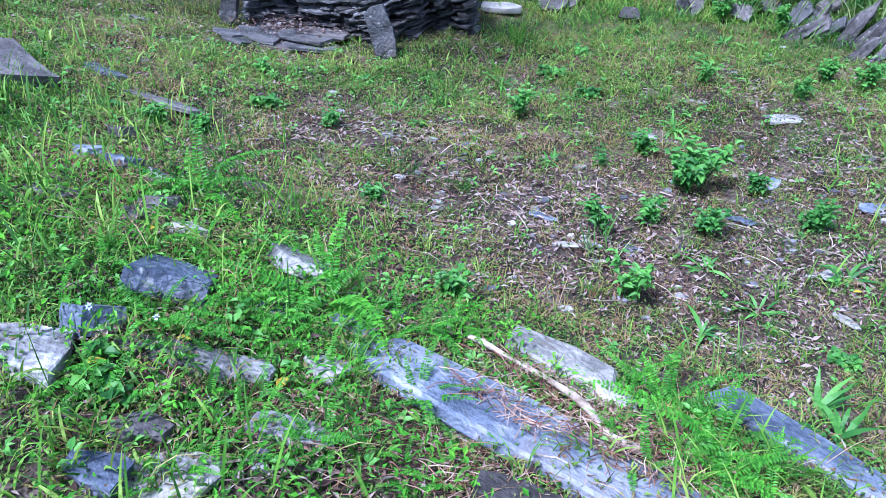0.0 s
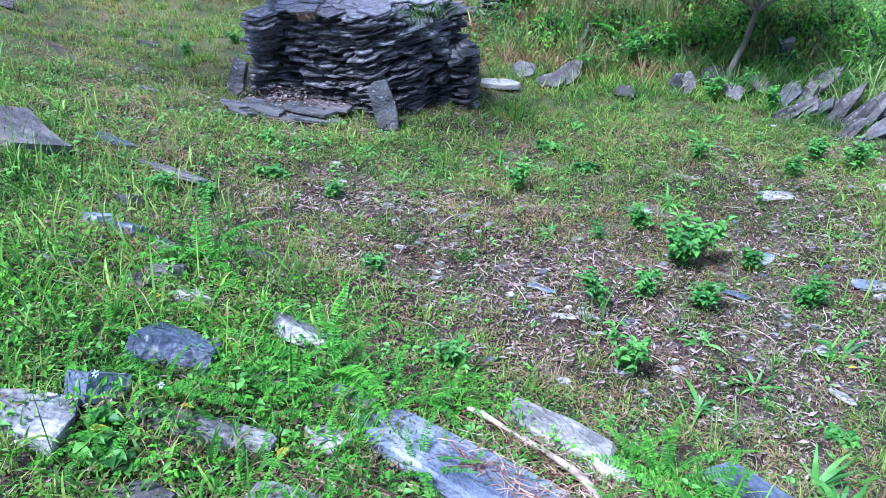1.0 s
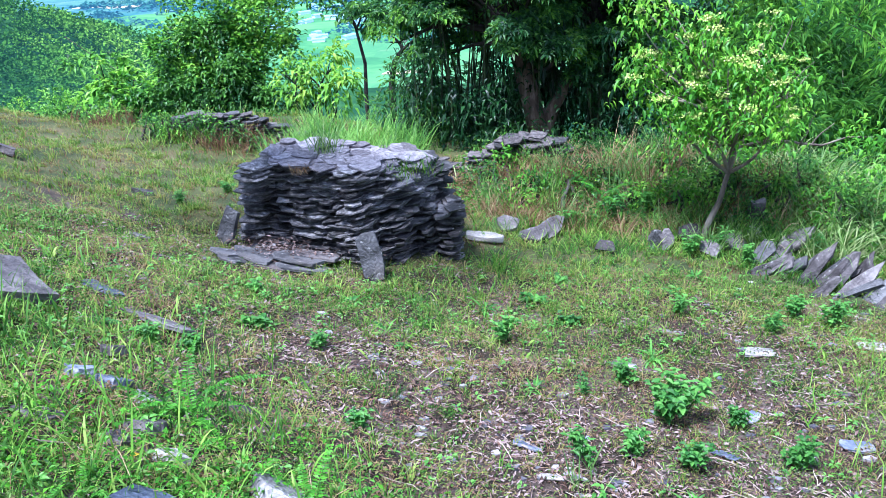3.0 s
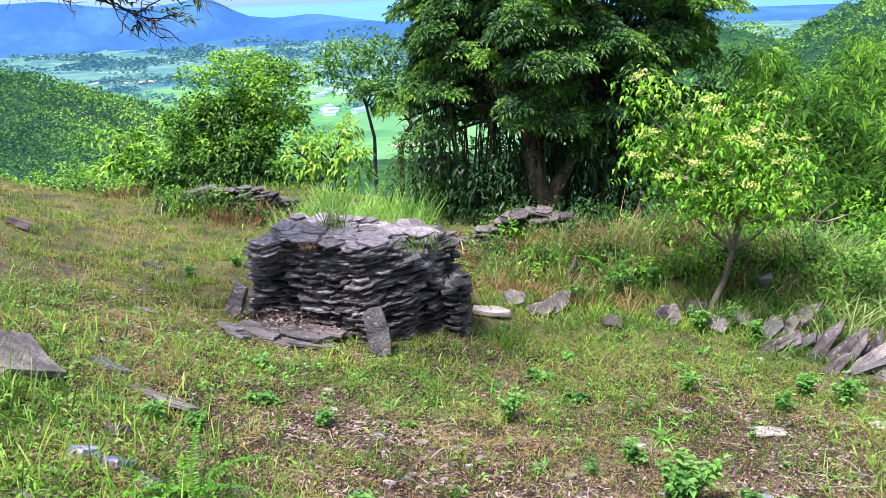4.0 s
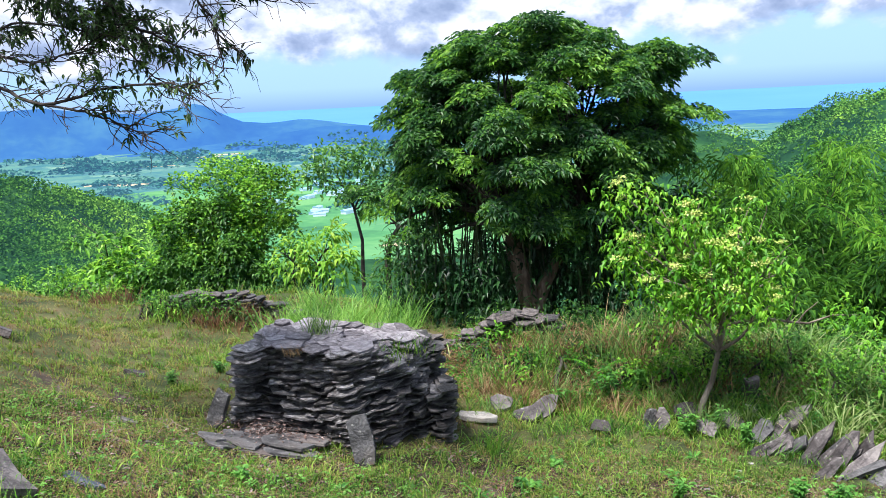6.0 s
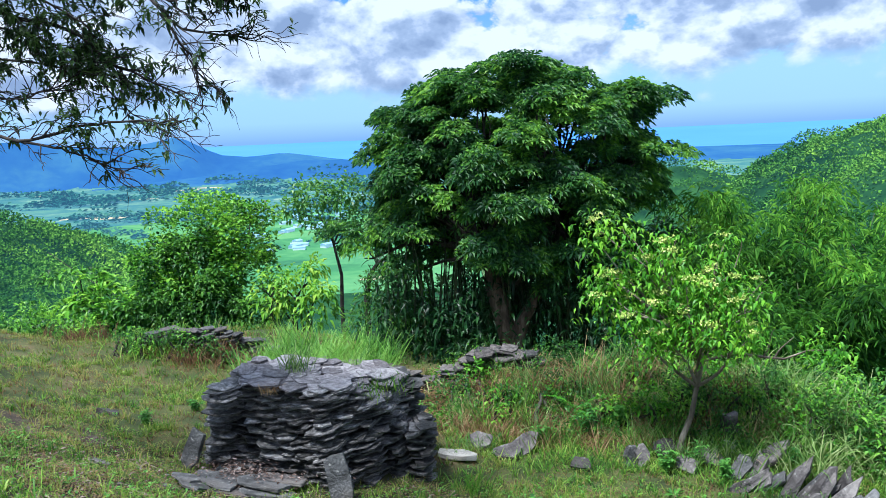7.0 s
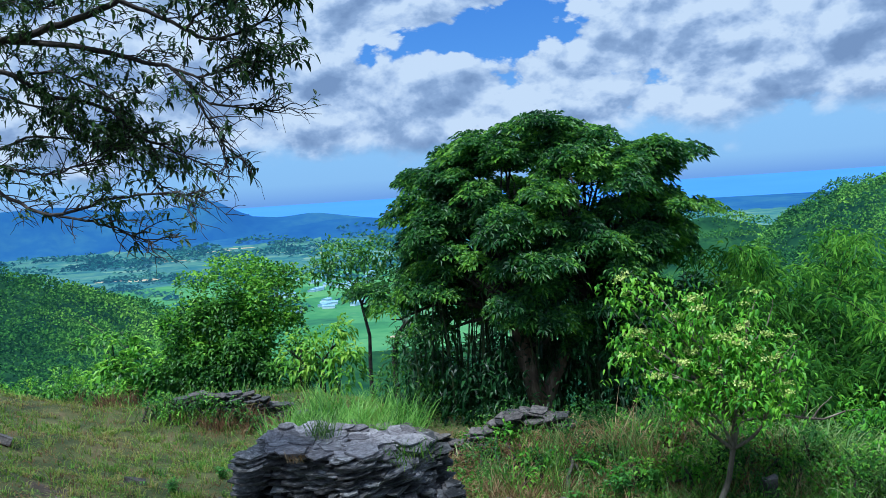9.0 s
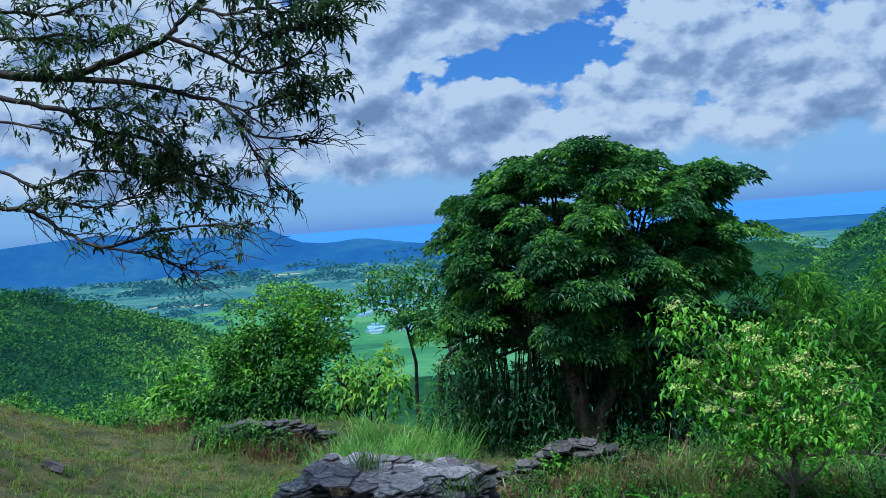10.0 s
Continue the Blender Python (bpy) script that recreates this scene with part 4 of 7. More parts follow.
def big_tree():
    ob = thing("round_crowned_tree", pose(0.30, 8.95, float(ground_z(0.30, 8.95))), "dense round-crowned evergreen tree with palmate dark green leaves", "tree")
    z0 = float(ground_z(0.30, 8.95))
    fork = np.array([0.02, 9.15, 0.55])
    trunk = np.array([(0.34, 8.95, z0 - 0.15), (0.30, 8.95, -0.55), (0.22, 8.96, -0.17), (0.11, 9.02, 0.2), fork])
    second = np.array([(0.30, 8.95, -0.45), (0.42, 8.98, -0.10), (0.60, 9.1, 0.2), (0.85, 9.35, 0.6)])
    v, f = limbs_mesh([(trunk, np.array([0.17, 0.13, 0.115, 0.10, 0.085])), (second, np.array([0.08, 0.07, 0.055, 0.04]))], 10)
    link_mesh("trunk", mesh_of("trunk", local(ob, v), f, True), BARK, ob, "leaning brown trunk")
    # the crown: a broad dome, fuller towards one side, of many small flat-bottomed clumps
    def reach(z):
        return np.interp(z, [0.3, 0.7, 1.2, 1.7, 2.15, 2.5, 2.72, 2.85], [1.15, 1.62, 1.84, 1.76, 1.54, 1.08, 0.68, 0.2])

    def axis(z):
        return np.interp(z, [0.3, 1.1, 2.1, 2.85], [0.33, 0.46, 0.37, 0.18])
    lumps = []
    majors = 92
    for k in range(majors):
        z = 0.42 + 2.02 * ((k + 0.5) / majors) ** 0.9 + RNG.normal(0, 0.05)
        w = max(0.12, float(reach(z + 0.14)) - 0.32)
        a = k * 2.39996 + RNG.normal(0, 0.2)
        q = w * RNG.uniform(0.8, 1.0)
        c = np.array([axis(z) + q * math.cos(a), 9.72 + 0.72 * q * math.sin(a), z])
        out = unit(np.array([math.cos(a), 0.8 * math.sin(a), 0.55]))
        for _ in range(4):
            lumps.append((c + out * 0.1 + RNG.normal(0, 1, 3) * [0.15, 0.14, 0.10], RNG.uniform(0.17, 0.28)))
    for c, s in [((0.10, 9.7, 2.52), 0.28), ((-0.15, 9.4, 2.42), 0.26), ((0.4, 9.3, 2.38), 0.28), ((1.46, 9.6, 2.16), 0.17), ((-1.45, 9.5, 0.62), 0.32), ((-1.75, 9.6, 0.8), 0.26), ((1.5, 9.2, 0.35), 0.3), ((1.2, 9.1, 0.12), 0.28), ((-0.95, 9.2, 0.42), 0.28), ((0.75, 9.0, 0.2), 0.24)]:
        lumps.append((np.array(c), s))
    paths = []
    starts = [fork, second[-1], trunk[-2]]
    for c, s in lumps[::4]:
        st = min(starts, key=lambda p: np.linalg.norm(p - c))
        p = bent(st, c - np.array([0, 0, s * 0.3]), 7, 0.05, 0.05)
        paths.append((p, np.linspace(0.032, 0.008, 7)))
    limb_parts("limb", paths, 6, DARK_BARK, ob)
    centre = np.array([0.25, 9.75, 1.1])
    tips, axes = [], []
    for c, s in lumps:
        n = int(108 * (s / 0.3) ** 2)
        p, d = shell(c, (s, s, s * 0.64), n, 0.62, -0.12)
        tips.append(p)
        axes.append(d * 0.7 + unit(c - centre) * 0.4 + [0, 0, 0.8])
    # inner twigs keep the crown dark
    p, d = shell(centre, (1.45, 1.0, 1.35), 900, 0.4, -0.5)
    tips.append(p)
    axes.append(d + [0, 0, 0.3])
    tips, axes = np.concatenate(tips), np.concatenate(axes)
    v, f = rosettes(tips, axes + RNG.normal(0, 0.25, tips.shape), 7, 0.074, 0.38, 1.25, 0.30)
    link_mesh("crown", mesh_of("crown", local(ob, v), f), TREE_LEAF, ob, "domed crown of drooping palmate leaves")


def bush(name, label, category, lumps, per, size, mat, narrow=0.45, droop=0.35, whorl=0, stems=10, stem_mat=None, low=-0.35, wild=0.6):
    c0 = np.mean([l[0] for l in lumps], axis=0)
    x, y = float(c0[0]), float(c0[1])
    ob = thing(name, pose(x, y, float(ground_z(x, y))), label, category)
    base = np.array([x, y, float(ground_z(x, y)) - 0.05])
    paths = []
    for k in range(stems):
        c, r = lumps[k % len(lumps)]
        end = np.array(c) + unit(RNG.normal(0, 1, 3) + [0, 0, 0.5]) * np.array(r) * 0.6
        foot = base + np.array([RNG.normal(0, 0.12), RNG.normal(0, 0.12), 0])
        paths.append((bent(foot, end, 7, 0.05, 0.07), np.linspace(0.022, 0.006, 7)))
    limb_parts("stem", paths, 5, stem_mat or DARK_BARK, ob)
    tips, axes = [], []
    # smaller shoots break the outline
    more = []
    for c, r in lumps:
        for _ in range(9):
            d = unit(RNG.normal(0, 1, 3) + [0, -0.2, 0.5])
            more.append((np.array(c) + d * np.array(r) * 0.95, tuple(np.array(r) * RNG.uniform(0.2, 0.42))))
    for c, r in list(lumps) + more:
        n = int(per * 0.8 * (r[0] * r[2]) / 0.25)
        p, d = shell(c, r, n, 0.62, low)
        tips.append(p)
        axes.append(d)
    p, d = np.concatenate(tips), np.concatenate(axes)
    n = len(p)
    if whorl:
        v, f = rosettes(p, d + [0, 0, 0.5], whorl, size, narrow, 1.0, droop)
    else:
        v, f = leaves(p, d + RNG.normal(0, wild, (n, 3)) + [0, 0, 0.15], RNG.uniform(0.6, 1.2, n) * size, RNG.uniform(0.8, 1.2, n) * size * narrow, droop)
    link_mesh("foliage", mesh_of("foliage", local(ob, v), f), mat, ob)
    return ob


def thin_tree(name, label, trunk, radius, lumps, per, size, mat):
    x, y = trunk[0][0], trunk[0][1]
    ob = thing(name, pose(x, y, float(ground_z(x, y))), label, "tree")
    path = np.array([(x, y, float(ground_z(x, y)) - 0.1)] + list(trunk))
    v, f = tube(path, np.linspace(radius * 1.3, radius * 0.7, len(path)), 7)
    link_mesh("trunk", mesh_of("trunk", local(ob, v), f, True), DARK_BARK, ob)
    paths = [(bent(path[-1], np.array(c), 7, 0.05, 0.06), np.linspace(radius * 0.6, radius * 0.15, 7)) for c, r in lumps]
    limb_parts("limb", paths, 5, DARK_BARK, ob)
    tips, axes = zip(*[shell(c, r, int(per * r[0] * r[2] / 0.1), 0.35, -0.8) for c, r in lumps])
    p, d = np.concatenate(tips), np.concatenate(axes)
    n = len(p)
    v, f = leaves(p, d + RNG.normal(0, 0.9, (n, 3)), RNG.uniform(0.7, 1.2, n) * size, RNG.uniform(0.8, 1.2, n) * size * 0.55, 0.25)
    link_mesh("crown", mesh_of("crown", local(ob, v), f), mat, ob)


def flowering_shrub():
    x, y = 1.57, 6.30
    ob = thing("flowering_shrub", pose(x, y, float(ground_z(x, y))), "small yellow-green tree with drooping leaves and cream flower heads", "shrub")
    g = float(ground_z(x, y))
    top = np.array([1.76, 6.42, 0.18])
    trunk = np.array([(x, y, g - 0.08), (1.60, 6.38, -0.42), (1.68, 6.40, -0.22), (1.72, 6.41, 0.0), top])
    v, f = tube(trunk, [0.026, 0.023, 0.02, 0.017, 0.015], 8)
    link_mesh("trunk", mesh_of("trunk", local(ob, v), f, True), GREY_BARK, ob, "pale grey bent trunk")
    ends = [(1.02, 6.5, 1.08), (1.0, 6.45, 1.20), (1.34, 6.35, 0.92), (1.50, 6.55, 1.02), (1.62, 6.3, 0.78), (1.82, 6.5, 0.80), (1.95, 6.3, 0.62), (2.10, 6.45, 0.74), (1.18, 6.25, 0.52), (1.02, 6.35, 0.66), (1.40, 6.2, 0.42),
            (1.74, 6.15, 0.48), (2.02, 6.25, 0.36), (1.60, 6.6, 0.62), (1.25, 6.5, 0.72), (1.08, 6.4, 0.80), (1.45, 6.35, 0.66), (1.9, 6.6, 0.95)]
    paths, shoots = [], []
    for k, e in enumerate(ends):
        e = np.array(e)
        st = trunk[3] if e[2] < 0.6 else top
        p = bent(st, e, 9, 0.08 if k % 2 else -0.04, 0.05)
        paths.append((p, np.linspace(0.016, 0.004, 9)))
        shoots.append((e, 1.0))
        for j in range(3):
            q = p[5 + j] + unit(RNG.normal(0, 1, 3) + [0, 0, 0.5]) * RNG.uniform(0.1, 0.22)
            paths.append((bent(p[4 + j], q, 5, 0.05, 0.05), np.linspace(0.006, 0.003, 5)))
            shoots.append((q, 0.75))
    # long bare arm to the right with one leafy end
    arm = np.array([(1.76, 6.4, 0.2), (1.98, 6.35, 0.27), (2.16, 6.32, 0.25), (2.30, 6.3, 0.24), (2.46, 6.3, 0.30), (2.62, 6.3, 0.30)])
    paths.append((arm, np.linspace(0.014, 0.005, 6)))
    for s, e in [((2.16, 6.32, 0.25), (2.24, 6.32, 0.46)), ((2.24, 6.31, 0.25), (2.36, 6.3, 0.40)), ((1.98, 6.35, 0.5), (2.16, 6.35, 0.72)), ((2.04, 6.35, 0.56), (2.2, 6.4, 0.8)), ((1.8, 6.4, 0.28), (2.06, 6.35, 0.6)), ((1.9, 6.4, 0.8), (2.02, 6.4, 1.08))]:
        paths.append((bent(s, e, 6, 0.06, 0.06), np.linspace(0.007, 0.002, 6)))
    for e in [(2.50, 6.3, 0.34), (2.60, 6.28, 0.30), (2.54, 6.36, 0.28), (2.66, 6.3, 0.27)]:
        shoots.append((np.array(e), 0.7))
    limb_parts("branch", paths, 6, GREY_BARK, ob)
    ps, ds, ls = [], [], []
    for e, s in shoots:
        n = int(74 * s)
        ps.append(e + RNG.normal(0, 0.085, (n, 3)) * [1, 1, 0.8])
        a = RNG.uniform(0, 6.3, n)
        ds.append(np.stack([np.cos(a), np.sin(a), RNG.uniform(-1.3, 0.3, n)], 1))
        ls.append(RNG.uniform(0.030, 0.058, n))
    p, d, l = np.concatenate(ps), np.concatenate(ds), np.concatenate(ls)
    v, f = leaves(p, d, l, l * 0.52, 0.5)
    link_mesh("foliage", mesh_of("foliage", local(ob, v), f), LIME_LEAF, ob)
    # flat cream heads of many small florets
    n = 60
    q = RNG.normal(0, 1, (n, 3)) * [0.026, 0.026, 0.008]
    v, f = small_leaves(q, RNG.normal(0, 1, (n, 3)) + [0, 0, 1.2], 0.016, 0.012, 0)
    head = mesh_of("flower_head", v, f)
    for e, s in shoots:
        if e[2] > 0.3 and RNG.random() < (1.0 if s == 1.0 else 0.5):
            o = tagged(link_mesh("flower_head", head, FLOWER, ob), kind="stuff")
            o.matrix_basis = Matrix.Translation(local(ob, e + np.array([RNG.normal(0, 0.02), RNG.normal(0, 0.02) - 0.05, 0.075]))) @ pose(0, 0, 0, RNG.uniform(-20, 20), 0, RNG.uniform(0, 360)) @ Matrix.Scale(RNG.uniform(0.8, 1.5), 4)


def bamboo_clump(x, y, label, culms, height, spread, leaves_each, mat, seed_turn=0.0, lean=(0, 0)):
    z = float(ground_z(x, y))
    ob = thing("bamboo_clump", pose(x, y, z), label, "bamboo")
    paths, ps, ds = [], [], []
    for k in range(culms):
        a = RNG.uniform(0, 6.3)
        foot = np.array([x, y, z - 0.05]) + np.array([math.cos(a), math.sin(a), 0]) * RNG.uniform(0, 0.35)
        h = height * RNG.uniform(0.65, 1.05)
        out = np.array([math.cos(a), math.sin(a), 0]) * spread * RNG.uniform(0.5, 1.1) + np.array([lean[0], lean[1], 0])
        t = np.linspace(0, 1, 12)[:, None]
        p = foot + out * t ** 2.2 + np.array([0, 0, 1.0]) * h * (t - 0.22 * t ** 3.5)
        paths.append((p, np.linspace(0.02, 0.004, 12)))
        n = leaves_each
        tt = RNG.uniform(0.22, 1.0, n)
        c = np.stack([np.interp(tt, t[:, 0], p[:, i]) for i in range(3)], 1)
        # leaves hang in sprays from short side twigs
        b = RNG.uniform(0, 6.3, n)
        side = np.stack([np.cos(b), np.sin(b), RNG.uniform(-0.2, 0.4, n)], 1) * (RNG.uniform(0.05, 0.42, n) * (1.1 - 0.5 * tt))[:, None]
        ps.append(c + side)
        ds.append(side * 2.4 + RNG.normal(0, 0.5, (n, 3)) + [0, 0, -0.28])
    limb_parts("culm", paths, 5, CULM, ob)
    p, d = np.concatenate(ps), np.concatenate(ds)
    n = len(p)
    l = RNG.uniform(0.07, 0.14, n)
    v, f = small_leaves(p, d, l, l * 0.2, 0.35)
    link_mesh("foliage", mesh_of("foliage", local(ob, v), f), mat, ob)


def reeds_in_shade():
    """Dark thin culms, and broad leaves coloured for deep shade, under the round tree."""
    ob = thing("understorey", pose(-0.4, 9.3, float(ground_z(-0.4, 9.3))), "dark thicket of thin canes and broad leaves in deep shade", "undergrowth")
    paths = []
    for k in range(110):
        x, y = RNG.uniform(-1.2, 1.3), RNG.uniform(8.9, 10.6)
        z = float(ground_z(x, y)) - 0.05
        p = bent((x, y, z), (x + RNG.normal(0, 0.15), y + RNG.normal(0, 0.15), z + RNG.uniform(1.3, 2.0)), 6, 0, 0.02)
        paths.append((p, np.linspace(0.014, 0.006, 6)))
    limb_parts("cane", paths, 5, CULM, ob)
    n = 9000
    x, y = RNG.uniform(-1.25, 2.0, n), RNG.uniform(8.6, 11.0, n)
    z = ground_z(x, y) + RNG.uniform(0.0, 1.0, n) ** 1.2 * (1.1 + 0.5 * np.sin(x * 3))
    v, f = leaves(np.c_[x, y, z], RNG.normal(0, 1, (n, 3)) + [0, -0.5, 0.2], RNG.uniform(0.06, 0.16, n), RNG.uniform(0.018, 0.045, n), 0.5)
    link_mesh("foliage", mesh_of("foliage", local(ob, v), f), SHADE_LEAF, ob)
    n = 140
    x, y = RNG.uniform(-1.5, 0.2, n), RNG.uniform(8.5, 9.2, n)
    a = RNG.uniform(0, 6.3, n)
    v, f = long_blades(np.c_[x, y, ground_z(x, y) - 0.02], np.stack([np.cos(a) * 0.5, np.sin(a) * 0.5 - 0.2, np.ones(n)], 1), RNG.uniform(0.25, 0.55, n), RNG.uniform(0.015, 0.035, n), 0.5)
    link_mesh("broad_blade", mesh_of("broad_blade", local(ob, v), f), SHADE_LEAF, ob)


def overhanging_tree():
    x, y = -5.2, 4.3
    g = float(ground_z(x, y))
    ob = thing("overhanging_tree", pose(x, y, g), "tree with dark twisting boughs and sparse drooping leaves overhead", "tree")
    trunk = np.array([(x, y, g - 0.1), (-5.1, 4.4, g + 0.8), (-4.85, 4.5, 2.0), (-4.5, 4.6, 2.8), (-4.1, 4.7, 3.2)])
    v, f = tube(trunk, [0.2, 0.16, 0.13, 0.11, 0.09], 9)
    link_mesh("trunk", mesh_of("trunk", local(ob, v), f, True), DARK_BARK, ob)
    main, paths, twigs = [], [], []

    def bough(rad, *pts):
        """A main limb on a smooth line through the points, with forking twigs along its outer part."""
        pts = np.array(pts)
        ext = np.concatenate([[2 * pts[0] - pts[1]], pts, [2 * pts[-1] - pts[-2]]])
        p = []
        for k in range(len(pts) - 1):
            a, b, c, d = ext[k:k + 4]
            for t in np.linspace(0, 1, 5, endpoint=False):
                p.append(0.5 * (2 * b + (c - a) * t + (2 * a - 5 * b + 4 * c - d) * t * t + (3 * b - a - 3 * c + d) * t ** 3))
        p = np.array(p + [pts[-1]]) + RNG.normal(0, 0.004, (len(p) + 1, 3))
        main.append((p, np.linspace(rad, max(0.0035, rad * 0.22), len(p))))
        for k in range(3, len(p)):
            if p[k][0] < -3.1:
                continue
            for _ in range(2):
                if RNG.random() < 0.62:
                    way = unit(p[min(k + 1, len(p) - 1)] - p[k - 1]) + RNG.normal(0, 0.62, 3) * [1, 0.8, 0.9] + np.array([0.05, 0, -0.08])
                    size = RNG.uniform(0.14, 0.34)
                    q = bent(p[k], p[k] + unit(way) * size, 7, 0.05, 0.06)
                    paths.append((q, np.linspace(0.0042, 0.0018, 7)))
                    twigs.append(q)
                    for _ in range(3):
                        j = RNG.integers(2, 6)
                        w2 = unit(q[-1] - q[0]) + RNG.normal(0, 0.6, 3)
                        q2 = bent(q[j], q[j] + unit(w2) * size * RNG.uniform(0.3, 0.6), 5, 0.05, 0.06)
                        paths.append((q2, np.linspace(0.0024, 0.0013, 5)))
                        twigs.append(q2)

    bough(0.03, (-3.57, 4.85, 3.23), (-2.83, 4.74, 3.05), (-2.54, 4.85, 3.01), (-2.10, 4.78, 3.05), (-1.78, 4.79, 3.13), (-1.70, 4.85, 3.24), (-1.47, 4.77, 3.34), (-1.34, 4.74, 3.46))
    bough(0.014, (-1.66, 4.65, 3.10), (-1.46, 4.72, 3.00), (-1.21, 4.71, 2.87), (-0.93, 4.66, 2.90), (-0.73, 4.76, 3.11))
    bough(0.019, (-2.58, 4.90, 3.02), (-2.02, 4.79, 2.92), (-1.70, 4.90, 2.82), (-1.53, 4.90, 2.77), (-1.28, 4.79, 2.55), (-0.97, 4.90, 2.49))
    bough(0.008, (-1.45, 4.75, 2.74), (-1.28, 4.75, 2.68), (-1.18, 4.82, 2.73), (-1.03, 4.86, 2.76), (-0.86, 4.81, 2.71))
    bough(0.008, (-1.36, 4.75, 2.63), (-1.30, 4.75, 2.50), (-1.25, 4.82, 2.39), (-1.25, 4.86, 2.30), (-1.22, 4.81, 2.20))
    bough(0.02, (-3.71, 5.05, 3.17), (-3.07, 4.99, 2.98), (-2.58, 4.98, 2.83), (-2.45, 5.05, 2.72), (-2.03, 4.98, 2.60), (-1.79, 4.99, 2.40), (-1.69, 5.05, 2.35), (-1.37, 4.97, 2.19))
    bough(0.017, (-3.63, 4.85, 2.39), (-2.92, 4.74, 2.27), (-2.76, 4.78, 2.25), (-2.63, 4.85, 2.13), (-2.26, 4.74, 2.00), (-1.93, 4.85, 2.06), (-1.54, 4.77, 2.07), (-1.37, 4.74, 2.04))
    bough(0.008, (-2.27, 4.75, 2.00), (-2.05, 4.75, 1.95), (-1.92, 4.82, 1.89), (-1.81, 4.86, 1.83), (-1.70, 4.81, 1.80))
    bough(0.013, (-3.79, 5.15, 2.65), (-3.21, 5.09, 2.53), (-2.92, 5.08, 2.40), (-2.59, 5.15, 2.49), (-2.01, 5.04, 2.37), (-1.86, 5.09, 2.35))
    bough(0.009, (-2.87, 4.95, 2.25), (-2.69, 4.89, 2.30), (-2.50, 4.84, 2.26), (-2.34, 4.88, 2.23), (-2.21, 4.95, 2.27), (-1.98, 4.95, 2.35))
    bough(0.014, (-3.19, 4.65, 3.26), (-2.67, 4.59, 3.20), (-2.41, 4.54, 3.16), (-2.23, 4.58, 3.17), (-2.11, 4.65, 3.11), (-1.95, 4.65, 3.15))
    bough(0.012, (-2.97, 4.45, 3.33), (-2.53, 4.45, 3.30), (-2.31, 4.52, 3.27), (-2.09, 4.56, 3.31), (-1.88, 4.51, 3.34))
    bough(0.011, (-3.75, 5.15, 2.95), (-3.17, 5.09, 2.85), (-2.68, 5.08, 2.71), (-2.19, 5.15, 2.51), (-1.74, 5.04, 2.12))
    bough(0.01, (-2.64, 5.05, 2.84), (-2.36, 4.99, 2.84), (-2.14, 4.94, 2.76), (-1.95, 4.98, 2.64), (-1.89, 5.05, 2.53))
    bough(0.01, (-1.50, 4.65, 3.24), (-1.29, 4.59, 3.16), (-1.10, 4.54, 3.15), (-0.91, 4.58, 3.12), (-0.75, 4.65, 3.16))
    bough(0.008, (-1.31, 4.65, 2.91), (-1.18, 4.59, 2.99), (-0.99, 4.54, 3.01), (-0.82, 4.58, 3.04), (-0.66, 4.65, 3.12))
    limb_parts("bough", main, 7, DARK_BARK, ob)
    v, f = limbs_mesh(paths, 4)
    tagged(link_mesh("twiggery", mesh_of("twiggery", local(ob, v), f, True), DARK_BARK, ob, "thin bare twigs"), kind="stuff")

    def leafy(x, z):
        """Leaves are kept in a few thick sprays; the twigs between are nearly bare."""
        v = 0.07
        for cx, cz, s, k in [(-2.5, 3.27, 0.42, 1.0), (-2.45, 2.66, 0.36, 1.0), (-2.0, 2.56, 0.28, 0.9), (-1.0, 3.14, 0.38, 1.1), (-1.7, 2.86, 0.24, 0.7), (-1.2, 2.76, 0.26, 0.55), (-1.75, 2.37, 0.22, 0.5), (-1.65, 2.08, 0.15, 0.6), (-1.9, 2.04, 0.16, 0.4), (-1.0, 2.90, 0.2, 0.8)]:
            v += k * math.exp(-((x - cx) ** 2 + (z - cz) ** 2) / (s * s))
        return v
    ps, ds = [], []
    for q in twigs:
        if RNG.random() < leafy(q[-1][0], q[-1][2]):
            n = RNG.integers(6, 13)
            i = RNG.integers(2, len(q), n)
            ps.append(q[i] + RNG.normal(0, 0.010, (n, 3)))
            ds.append(unit(q[-1] - q[0]) * 0.5 + unit(RNG.normal(0, 1, (n, 3)) * [1, 1, 0.7]) + [0, 0, -0.22])
    p, d = np.concatenate(ps), np.concatenate(ds)
    n = len(p)
    l = RNG.uniform(0.036, 0.068, n)
    v, f = leaves(p, d, l, l * 0.34, 0.22)
    link_mesh("foliage", mesh_of("foliage", local(ob, v), f), HANGING_LEAF, ob, "small drooping leaves, darkened as if backlit")


